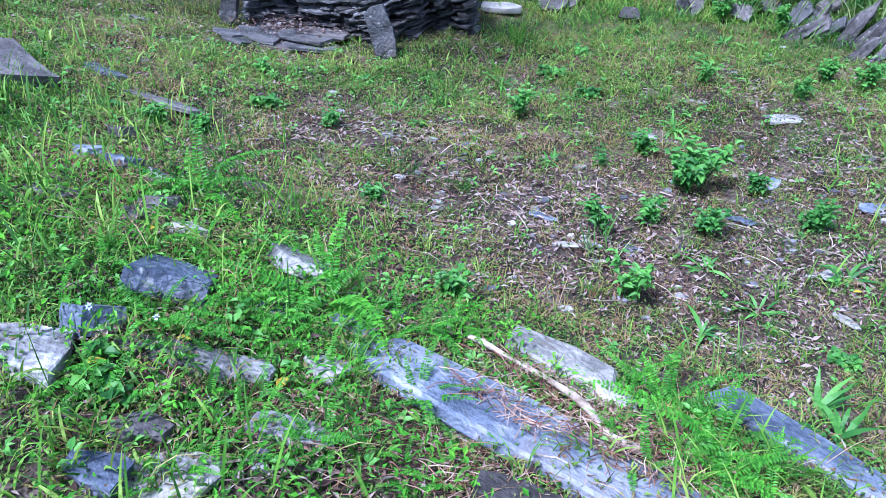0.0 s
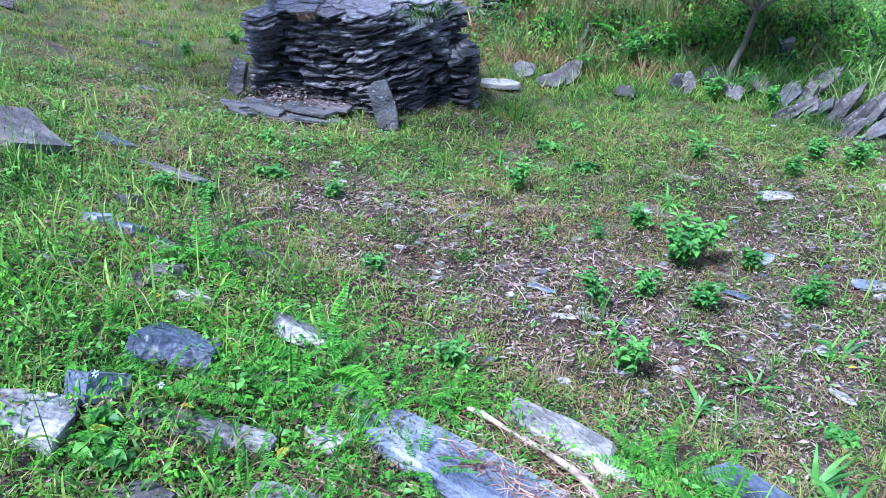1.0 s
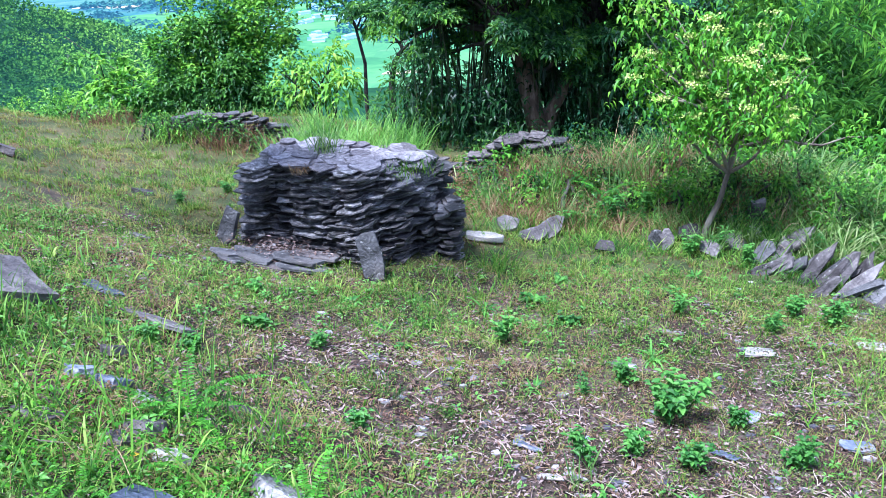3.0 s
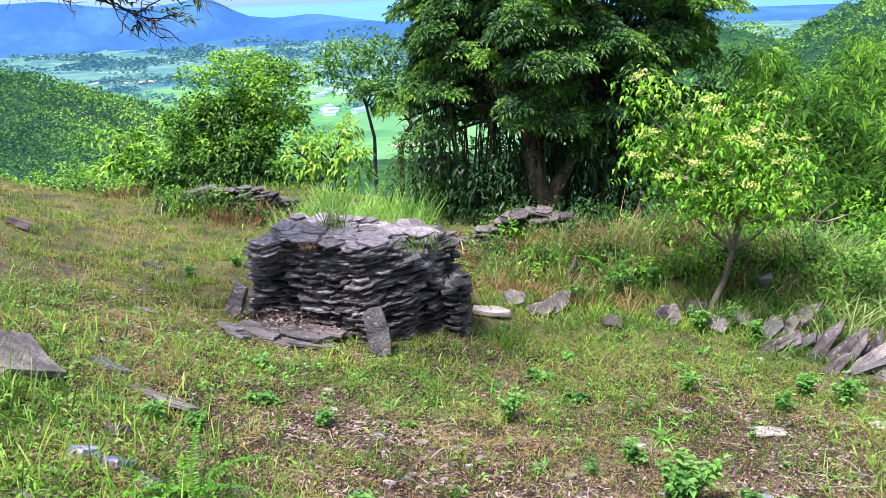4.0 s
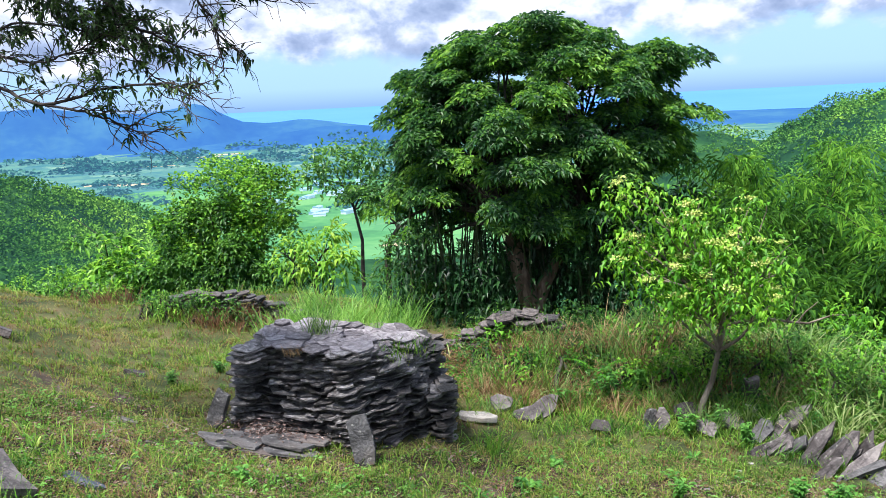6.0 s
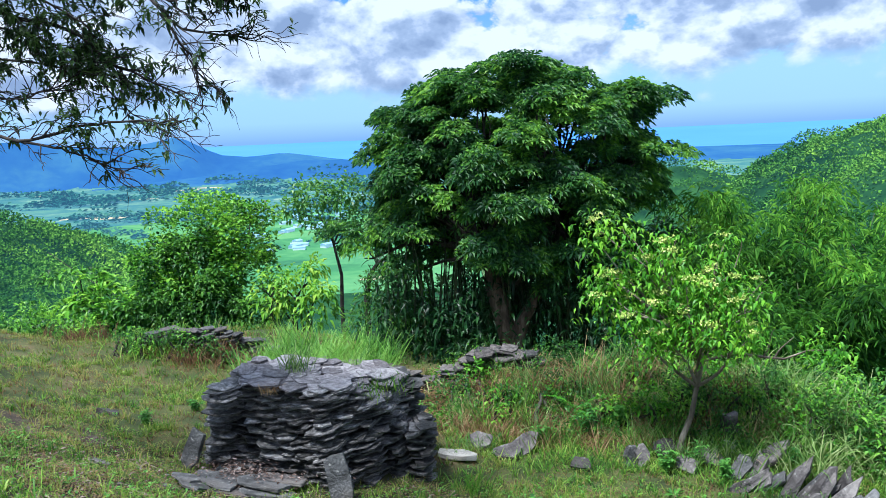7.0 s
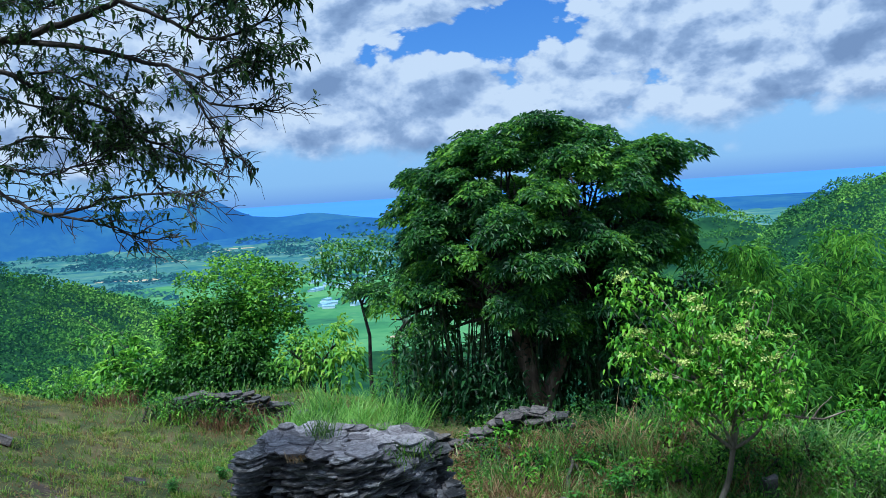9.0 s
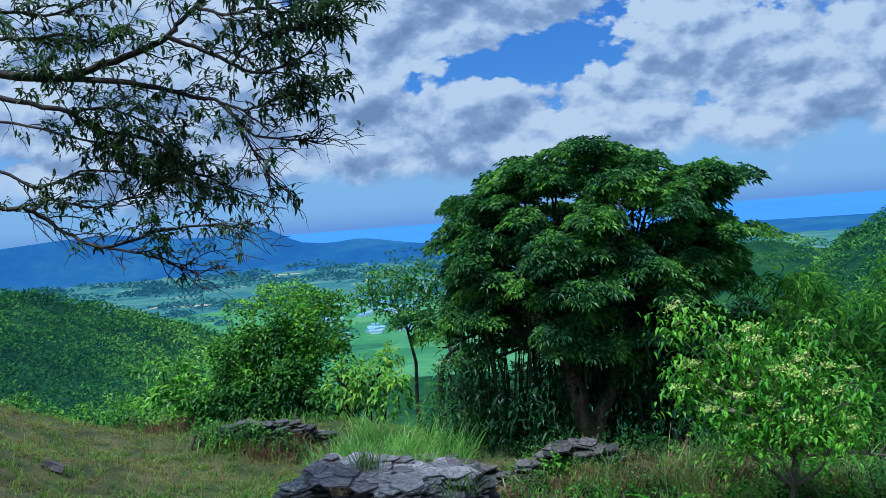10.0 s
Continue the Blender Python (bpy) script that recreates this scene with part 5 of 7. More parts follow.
big_tree()
flowering_shrub()
overhanging_tree()
reeds_in_shade()
thin_tree("slender_tree", "slender young tree with a thin bare trunk and airy crown", [(-2.96, 14.0, -1.1), (-2.93, 14.0, -0.5), (-3.04, 14.0, 0.07)], 0.034,
          [((-3.4, 14.0, 0.95), (0.55, 0.5, 0.4)), ((-2.75, 14.0, 0.95), (0.5, 0.5, 0.42)), ((-3.75, 14.0, 0.70), (0.35, 0.4, 0.28)), ((-3.2, 13.8, 0.45), (0.4, 0.4, 0.22)), ((-2.6, 13.9, 0.5), (0.35, 0.4, 0.3))], 210, 0.10, SMALL_TREE_LEAF)
thin_tree("slender_tree", "small crooked tree forking low beside the thicket", [(-1.80, 11.0, -0.25), (-1.74, 11.0, 0.04), (-1.62, 11.0, 0.2)], 0.04,
          [((-1.5, 11.0, 0.75), (0.4, 0.4, 0.35)), ((-1.25, 11.0, 0.45), (0.35, 0.35, 0.25)), ((-1.8, 11.0, 0.5), (0.3, 0.3, 0.25))], 110, 0.09, SMALL_TREE_LEAF)
bush("vine_covered_bush", "tall light green bush smothered in climbing vines", "bush",
     [((-4.4, 11.6, 0.55), (0.72, 0.7, 0.62)), ((-3.75, 11.5, 0.45), (0.55, 0.6, 0.55)), ((-4.95, 11.4, 0.15), (0.55, 0.6, 0.5)), ((-4.2, 11.2, 0.0), (0.7, 0.5, 0.6)), ((-3.6, 11.3, -0.1), (0.5, 0.5, 0.5)), ((-4.75, 11.2, -0.35), (0.6, 0.5, 0.5)),
      ((-4.1, 11.0, -0.5), (0.6, 0.5, 0.45)), ((-3.95, 11.7, 0.92), (0.28, 0.3, 0.22)), ((-3.55, 11.6, 0.85), (0.22, 0.3, 0.2))], 1000, 0.070, BUSH_LEAF, 0.68, 0.2, low=-0.6)
bush("vine_thicket", "dark green tangle of vines at the bush's foot", "bush",
     [((-4.6, 10.9, -0.35), (0.45, 0.3, 0.35)), ((-4.0, 10.8, -0.25), (0.4, 0.3, 0.4)), ((-3.4, 10.7, -0.5), (0.45, 0.3, 0.3)), ((-5.1, 10.9, -0.5), (0.4, 0.3, 0.3)), ((-4.35, 11.0, 0.35), (0.35, 0.25, 0.25))], 1300, 0.075, VINE_LEAF, 0.6, 0.5, low=-0.7)
bush("yellow_green_bush", "bush with large drooping yellow-green leaves", "bush",
     [((-3.0, 10.6, -0.15), (0.3, 0.3, 0.35)), ((-2.65, 10.6, -0.10), (0.28, 0.3, 0.38)), ((-2.35, 10.5, -0.3), (0.28, 0.3, 0.3)), ((-2.55, 11.0, 0.12), (0.2, 0.3, 0.2))], 420, 0.13, YELLOW_LEAF, 0.36, 0.7, low=-0.6)
bush("broadleaf_bush", "pale green broad-leaved bush on the slope's edge", "bush",
     [((-5.7, 11.2, -0.4), (0.5, 0.4, 0.36)), ((-6.2, 11.4, -0.6), (0.45, 0.4, 0.35)), ((-5.4, 10.9, -0.6), (0.5, 0.4, 0.35)), ((-6.7, 11.6, 0.0), (0.32, 0.3, 0.10)), ((-6.1, 11.3, 0.06), (0.3, 0.3, 0.10))], 420, 0.14, BUSH_LEAF, 0.48, 0.45, low=-0.5)
bush("weedy_bush", "low bright green weeds along the slope's edge", "bush",
     [((-7.0, 11.3, -1.05), (0.6, 0.5, 0.45)), ((-7.8, 11.0, -0.95), (0.6, 0.5, 0.45)), ((-6.2, 10.6, -0.9), (0.55, 0.4, 0.4)), ((-8.7, 10.9, -0.8), (0.8, 0.5, 0.5)), ((-7.4, 12.0, -1.1), (0.7, 0.5, 0.5)), ((-5.7, 10.3, -0.75), (0.45, 0.4, 0.32)), ((-6.8, 10.3, -0.75), (0.5, 0.4, 0.3))], 800, 0.085, BUSH_LEAF, 0.4, 0.3, low=-0.4)
bush("thicket", "dark green shrubs on the slope below the bank", "bush",
     [((-1.75, 9.2, -0.65), (0.3, 0.3, 0.22)), ((-1.25, 9.4, -0.35), (0.45, 0.4, 0.42)), ((-0.9, 9.6, -0.3), (0.4, 0.3, 0.3)), ((-1.3, 10.4, -0.05), (0.5, 0.4, 0.35))], 800, 0.085, VINE_LEAF, 0.36, 0.5, low=-0.6)
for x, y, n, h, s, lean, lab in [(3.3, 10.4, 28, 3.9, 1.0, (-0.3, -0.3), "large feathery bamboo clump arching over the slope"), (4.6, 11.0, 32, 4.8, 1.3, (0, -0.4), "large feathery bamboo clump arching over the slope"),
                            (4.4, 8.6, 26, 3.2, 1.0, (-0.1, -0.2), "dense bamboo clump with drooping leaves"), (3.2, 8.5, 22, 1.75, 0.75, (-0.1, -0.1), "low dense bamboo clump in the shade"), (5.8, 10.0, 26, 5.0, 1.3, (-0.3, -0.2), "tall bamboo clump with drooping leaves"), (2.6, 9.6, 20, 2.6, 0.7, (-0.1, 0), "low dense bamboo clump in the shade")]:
    # low clumps take the darker vine leaf, so shade is put into their colour
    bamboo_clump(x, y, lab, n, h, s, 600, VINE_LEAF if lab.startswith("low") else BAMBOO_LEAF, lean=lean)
def bank_weed(x, y, r, size, mat, label="rank green weeds with small leaves on the bank"):
    z = float(ground_z(x, y))
    bush("bank_weed", label, "weed", [((x, y, z + r * 0.8), (r, r * 0.8, r)), ((x + r * 0.5, y - r * 0.3, z + r * 0.5), (r * 0.7, r * 0.6, r * 0.7))], 1100, size, mat, 0.42, 0.4, stems=6, low=-0.6, wild=0.9)


# leafy weeds along the bank, larger ones towards the shrub
for k in range(34):
    x = -0.25 + 3.3 * (k + RNG.uniform(0, 1)) / 34
    y = 6.75 - 0.30 * max(x - 1.3, 0) + RNG.uniform(0.0, 0.75)
    bank_weed(x, y, RNG.uniform(0.07, 0.13) + 0.07 * float(smooth((x - 0.6) / 0.8)), RNG.uniform(0.035, 0.06), (BUSH_LEAF, VINE_LEAF, LIME_LEAF, BUSH_LEAF, YELLOW_LEAF)[k % 5])
# creepers hang over the ruined wall
for k in range(13):
    x = -3.75 + 1.75 * (k + RNG.uniform(0, 1)) / 13
    bank_weed(x, 8.0 + 0.12 * (x + 3.6) + RNG.normal(0, 0.05), RNG.uniform(0.07, 0.12) + 0.05 * (x < -2.8), RNG.uniform(0.035, 0.055), (VINE_LEAF, BUSH_LEAF, VINE_LEAF)[k % 3], "dark green creepers hanging over the ruined wall")
bank_weed(-0.1, 7.45, 0.08, 0.045, YELLOW_LEAF)
bank_weed(2.95, 6.3, 0.2, 0.06, BUSH_LEAF)
bush("fern_thicket", "low light green fern thicket on the bank", "bush", [((3.2, 7.2, -0.55), (0.6, 0.5, 0.4)), ((3.7, 6.6, -0.5), (0.5, 0.5, 0.4)), ((2.7, 7.5, -0.5), (0.5, 0.4, 0.4)), ((3.4, 6.2, -0.6), (0.4, 0.4, 0.35))], 600, 0.09, BAMBOO_LEAF, 0.25, 0.5, low=-0.5)
# these shrubs use the leaf colour with shade painted in
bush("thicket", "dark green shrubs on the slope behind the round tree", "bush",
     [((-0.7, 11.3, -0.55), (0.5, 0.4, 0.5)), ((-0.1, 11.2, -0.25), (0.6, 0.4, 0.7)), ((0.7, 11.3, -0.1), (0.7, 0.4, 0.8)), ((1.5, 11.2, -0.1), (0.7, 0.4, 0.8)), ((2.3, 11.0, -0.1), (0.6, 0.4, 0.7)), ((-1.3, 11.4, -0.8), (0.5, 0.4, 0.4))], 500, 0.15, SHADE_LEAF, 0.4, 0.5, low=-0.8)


# ---- grass, weeds and litter ----
def scatter(n, x0, x1, y0, y1, weight):
    x, y = RNG.uniform(x0, x1, n), RNG.uniform(y0, y1, n)
    k = RNG.random(n) < weight(x, y)
    return x[k], y[k]


def in_yard(x, y):
    dx, dy = x - FOOT[0], y - FOOT[1]
    r, az = np.hypot(dx, dy), np.degrees(np.arctan2(dx, dy))
    hidden = (np.hypot((x + 1.05) / 0.8, (y - 5.95) / 0.62) < 1) | (r < 0.55)
    return np.where((r < np.interp(az, *RIM) + 0.4) & (np.abs(az) < 62) & ~hidden, 1.0, 0.0)


def green(x, y):
    """Where the grass grows lush."""
    def spot(cx, cy, sx, sy):
        return np.exp(-(((x - cx) / sx) ** 2) - (((y - cy) / sy) ** 2))
    v = spot(-0.3, 4.75, 1.0, 0.4) + spot(1.2, 5.5, 1.0, 0.5) + spot(2.6, 4.5, 0.6, 0.8) + 1.2 * spot(-1.7, 2.8, 0.6, 0.8) + 0.9 * spot(-0.2, 2.25, 0.8, 0.35) + 0.8 * spot(-1.3, 4.3, 0.5, 0.4)
    v = v + 0.7 * spot(-2.4, 4.2, 0.7, 0.5) + 0.6 * spot(-2.5, 7.3, 1.0, 0.8) + 0.8 * spot(2.1, 2.8, 0.5, 0.6) + 0.8 * spot(-0.4, 1.75, 0.7, 0.4) + 0.8 * spot(1.1, 2.05, 0.4, 0.2)
    return np.clip(v + 0.25 * np.sin(x * 4.1 + 2 * np.sin(y * 2.7)) * np.sin(y * 4.7), 0, 1)


def grass(name, label, n, weight, h, w, mat, bend, box=(-7, 5, 1.0, 10), per=11, wide=0.022):
    """Turf in small tufts whose blades lean outwards."""
    x, y = scatter(n // per, *box, weight)
    size = RNG.uniform(0.55, 1.25, len(x))
    x, y, size = (np.repeat(q, per) for q in (x, y, size))
    k = len(x)
    a, d = RNG.uniform(0, 6.3, k), np.abs(RNG.normal(0, wide, k))
    x, y = x + np.cos(a) * d, y + np.sin(a) * d
    v, f = blades(np.c_[x, y, ground_z(x, y) - 0.004], np.c_[np.cos(a), np.sin(a)], RNG.uniform(*h, k) * size, RNG.uniform(*w, k), RNG.uniform(*bend, k))
    tagged(link_mesh(name, mesh_of(name, v, f), mat), label, "grass", kind="stuff")


def tall_grass(name, label, n, weight, h, w, mat, droop, box, upright=1.0):
    x, y = scatter(n, *box, weight)
    k = len(x)
    a = RNG.uniform(0, 6.3, k)
    way = np.stack([np.cos(a) * 0.45, np.sin(a) * 0.45, np.full(k, upright)], 1)
    v, f = long_blades(np.c_[x, y, ground_z(x, y) - 0.01], way, RNG.uniform(*h, k), RNG.uniform(*w, k), RNG.uniform(*droop, k), 4)
    tagged(link_mesh(name, mesh_of(name, v, f), mat), label, "grass", kind="stuff")


def spots(*list_of):
    def f(x, y):
        v = 0 * x
        for cx, cy, s, k in list_of:
            v = v + k * np.exp(-((x - cx) ** 2 + (y - cy) ** 2) / (s * s))
        return np.clip(v, 0, 1) * in_yard(x, y)
    return f


def turf_weight(x, y):
    clump = 0.6 + 0.4 * np.sin(x * 17 + 3 * np.sin(y * 11)) * np.sin(y * 19 + 2 * np.sin(x * 13))
    return in_yard(x, y) * (1 - 0.58 * bare(x, y)) * clump


grass("turf", "short dry mixed turf, half brown", 200000, turf_weight, (0.016, 0.062), (0.0026, 0.0055), TURF_BLADE, (0.5, 1.6), (-2.6, 3.4, 1.2, 5.2))
grass("far_turf", "short yellow-green mixed turf on the slope", 130000, turf_weight, (0.03, 0.11), (0.004, 0.007), FAR_TURF_BLADE, (0.4, 1.3), (-7, 4, 5.0, 10.2), 17, 0.032)
grass("green_grass", "fresh green grass in patches", 130000, lambda x, y: in_yard(x, y) * (0.10 + 0.9 * green(x, y)) * (1 - 0.5 * bare(x, y)), (0.03, 0.11), (0.003, 0.006), GREEN_BLADE, (0.3, 1.2), (-5, 4, 1.2, 7.5))
grass("dry_turf", "dead brown grass through the turf", 130000, turf_weight, (0.02, 0.07), (0.0028, 0.0058), RUST_BLADE, (0.6, 1.7), (-6, 3.4, 1.5, 9.0), 9, 0.05)
tall_grass("tall_grass", "tall arching green grass on the bank", 20000, spots((-1.75, 2.9, 0.5, 1), (-1.4, 2.2, 0.4, 1), (-0.95, 2.05, 0.35, 0.8), (-0.6, 1.6, 0.4, 0.5), (-2.4, 3.6, 0.5, 0.6), (0.95, 2.0, 0.25, 0.5), (-0.15, 1.5, 0.3, 0.35), (-0.5, 2.35, 0.4, 0.25), (-1.0, 3.2, 0.4, 0.3), (2.2, 3.0, 0.5, 0.5), (2.5, 4.4, 0.5, 0.4)), (0.12, 0.30), (0.005, 0.010), GREEN_BLADE, (0.2, 0.8), (-3, 3.2, 1.2, 5.0))
tall_grass("reed_grass", "tall green reed grass behind the cairn", 4200, lambda x, y: np.where((x > -2.2) & (x < -0.9) & (y > 7.0) & (y < 8.7), 0.8, 0) * in_yard(x, y), (0.3, 0.75), (0.006, 0.013), FRESH_REED, (0.3, 0.9), (-2.3, -0.8, 6.9, 8.8))
def bank_zone(x, y):
    """The weedy bank between the yard's back edge and the walls behind it."""
    edge = 6.55 - 0.32 * np.maximum(x - 1.3, 0)
    return np.where((x > -0.45) & (x < 3.7) & (y > edge) & (y < 8.3 - 0.2 * np.maximum(x - 1, 0)), 1.0, 0.0)


tall_grass("bank_grass", "rank green grass on the bank", 24000, lambda x, y: bank_zone(x, y) * (0.06 + 0.6 * smooth((x - 0.5) / 0.9)), (0.12, 0.42), (0.005, 0.012), REED_BLADE, (0.5, 1.3), (-0.5, 3.7, 5.7, 8.4), 0.8)
tall_grass("dry_bank_grass", "dry straw-coloured grass on the bank", 15000, lambda x, y: bank_zone(x, y) * 0.6 * smooth((2.4 - x) / 0.8), (0.08, 0.38), (0.0035, 0.008), STRAW, (0.6, 1.6), (-0.6, 2.5, 6.2, 8.4), 0.6)
tall_grass("dead_bank_growth", "rust-brown dead tangle on the bank", 17000, lambda x, y: bank_zone(x, y) * 0.9 * smooth((1.6 - x) / 0.8), (0.08, 0.34), (0.004, 0.009), RUST_BLADE, (0.7, 1.8), (-0.6, 1.7, 6.2, 8.4), 0.5)


def bank_leaves():
    """Creepers and small leafy weeds woven through the bank."""
    x, y = scatter(110000, -0.5, 3.6, 5.8, 8.3, lambda x, y: bank_zone(x, y) * np.clip(0.30 + 0.6 * np.sin(x * 5.1 + 2 * np.sin(y * 3.3)) * np.sin(y * 6.3 + x), 0.05, 1) * (0.35 + 0.65 * smooth((x - 0.3) / 0.8)))
    k = len(x)
    l = RNG.uniform(0.018, 0.048, k)
    p = np.c_[x, y, ground_z(x, y) + RNG.uniform(0, 1, k) ** 1.6 * (0.14 + 0.16 * np.sin(x * 7 + y * 4) ** 2)]
    v, f = small_leaves(p, RNG.normal(0, 1, (k, 3)) + [0, -0.4, 0.5], l, l * 0.5, 0.3)
    tagged(link_mesh("bank_creepers", mesh_of("bank_creepers", v, f), VINE_LEAF), "leafy green creepers woven through the bank", "weeds", kind="stuff")


bank_leaves()
tall_grass("foot_grass", "green grass and weeds at the foot of the bank", 20000, lambda x, y: np.where(np.abs(y - (6.40 - 0.36 * np.maximum(x - 1.5, 0))) < 0.32, 0.7, 0.0) * np.where(x > 0.5, 1, 0.35), (0.06, 0.22), (0.005, 0.010), GREEN_BLADE, (0.3, 1.1), (-0.2, 3.2, 5.4, 6.8))
tall_grass("dry_grass", "dry grass tufts on the ruined wall and slope", 2600, spots((-1.3, 5.2, 0.25, 0.0), (-3.0, 8.35, 0.5, 1), (-2.5, 8.3, 0.4, 1), (-4.6, 9.6, 0.5, 1), (-4.4, 9.2, 0.4, 0.6), (-0.3, 7.6, 0.5, 0.4)), (0.12, 0.4), (0.004, 0.008), STRAW, (0.5, 1.2), (-6, 1, 7.4, 10.6))
tall_grass("wall_grass", "green grass and weeds round the ruined wall", 4200, spots((-3.4, 8.2, 0.5, 1), (-2.6, 8.1, 0.4, 0.6), (-2.6, 8.9, 0.7, 1), (-3.8, 8.9, 0.6, 1), (-5.2, 9.6, 0.9, 1), (-4.0, 9.8, 1.0, 0.8)), (0.12, 0.36), (0.006, 0.012), GREEN_BLADE, (0.3, 1.0), (-6.5, -1.8, 7.4, 10.6))
tall_grass("edge_grass", "pale arching grass beside the tilted stones", 2400, lambda x, y: np.where((x > 2.3) & (y > 6.0), 0.9, 0.0), (0.35, 0.75), (0.008, 0.015), REED_BLADE, (0.4, 1.0), (2.3, 3.8, 6.1, 7.6))


def ground_cover():
    """Creeping small-leaved plants between the grass."""
    x, y = scatter(225000, -2.8, 3.4, 1.3, 5.8, lambda x, y: in_yard(x, y) * np.clip(green(x, y) * 0.6 + 0.36, 0, 1) * (1 - 0.5 * bare(x, y)))
    k = len(x)
    a = RNG.uniform(0, 6.3, k)
    l = RNG.uniform(0.006, 0.020, k)
    p = np.c_[x, y, ground_z(x, y) + RNG.uniform(0.003, 0.042, k)]
    v, f = small_leaves(p, np.stack([np.cos(a), np.sin(a), RNG.normal(0.2, 0.3, k)], 1), l, l * RNG.uniform(0.4, 0.65, k), 0.1, 0.25)
    tagged(link_mesh("ground_cover", mesh_of("ground_cover", v, f), COVER_LEAF), "creeping small-leaved green weeds", "weeds", kind="stuff")


ground_cover()


def seedlings():
    """Broad-leaved seedlings, a few leaves each, all over the damp part of the yard."""
    x, y = scatter(3000, -2.8, 3.2, 1.4, 6.0, lambda x, y: in_yard(x, y) * np.clip(0.05 + 0.8 * green(x, y), 0, 1))
    per = 6
    h = RNG.uniform(0.012, 0.06, len(x))
    x, y, h = (np.repeat(q, per) for q in (x, y, h))
    k = len(x)
    a = RNG.uniform(0, 6.3, k)
    l = RNG.uniform(0.012, 0.034, k)
    p = np.c_[x + np.cos(a) * 0.006, y + np.sin(a) * 0.006, ground_z(x, y) + h * RNG.uniform(0.4, 1, k)]
    v, f = leaves(p, np.stack([np.cos(a), np.sin(a), RNG.uniform(0.1, 0.7, k)], 1), l, l * RNG.uniform(0.38, 0.6, k), 0.35)
    tagged(link_mesh("seedlings", mesh_of("seedlings", v, f), WEED_LEAF), "scattered broad-leaved green seedlings in the turf", "weeds", kind="stuff")


seedlings()


def terrace_herbs():
    """Thick small-leaved herbs that fill the stony bank between the ferns."""
    def where(x, y):
        clump = 0.5 + 0.5 * np.sin(x * 9 + 2 * np.sin(y * 7)) * np.sin(y * 11 + 1.5 * np.sin(x * 8))
        off_slab = 1 - np.exp(-(((x - 0.43) * 0.93 - (y - 1.97) * 0.36) / 0.5) ** 6 - (((y - 1.97) * 0.93 + (x - 0.43) * 0.36) / 0.16) ** 6)
        return in_yard(x, y) * clump * off_slab * np.clip(1.25 - np.hypot((x + 0.45) / 1.2, (y - 2.05) / 0.75), 0, 1)
    x, y = scatter(46000, -1.9, 1.3, 1.35, 3.1, where)
    k = len(x)
    a = RNG.uniform(0, 6.3, k)
    l = RNG.uniform(0.010, 0.028, k)
    up = RNG.uniform(0, 1, k) ** 1.3 * (0.03 + 0.06 * np.sin(x * 6 + y * 9) ** 2)
    v, f = small_leaves(np.c_[x, y, ground_z(x, y) + up], np.stack([np.cos(a), np.sin(a), RNG.uniform(0, 1.2, k)], 1), l, l * RNG.uniform(0.3, 0.55, k), 0.25)
    tagged(link_mesh("terrace_herbs", mesh_of("terrace_herbs", v, f), FERN_LEAF), "thick bright green herbs between the stones of the bank", "weeds", kind="stuff")


terrace_herbs()
tall_grass("bank_blades", "arching green grass blades over the stony bank", 5200, spots((-0.55, 1.75, 0.45, 0.9), (-0.9, 2.3, 0.5, 0.9), (-0.2, 1.6, 0.4, 0.5), (-0.3, 2.3, 0.4, 0.6), (-1.3, 2.9, 0.5, 1)), (0.07, 0.18), (0.006, 0.012), GREEN_BLADE, (0.5, 1.3), (-2.2, 0.3, 1.35, 3.4))
tall_grass("broad_grass", "broad-bladed bright green grass before the cairn", 15000, spots((-0.35, 4.85, 0.5, 1), (0.15, 5.0, 0.4, 0.9), (-0.8, 4.75, 0.35, 0.9), (-1.2, 4.3, 0.4, 0.7), (0.5, 5.4, 0.4, 0.6), (1.1, 5.5, 0.5, 0.5), (-1.9, 3.9, 0.4, 0.6), (2.3, 4.6, 0.5, 0.6), (1.1, 2.2, 0.3, 0.4)), (0.06, 0.17), (0.007, 0.016), GREEN_BLADE, (0.4, 1.1), (-3, 3.2, 1.4, 6.2))


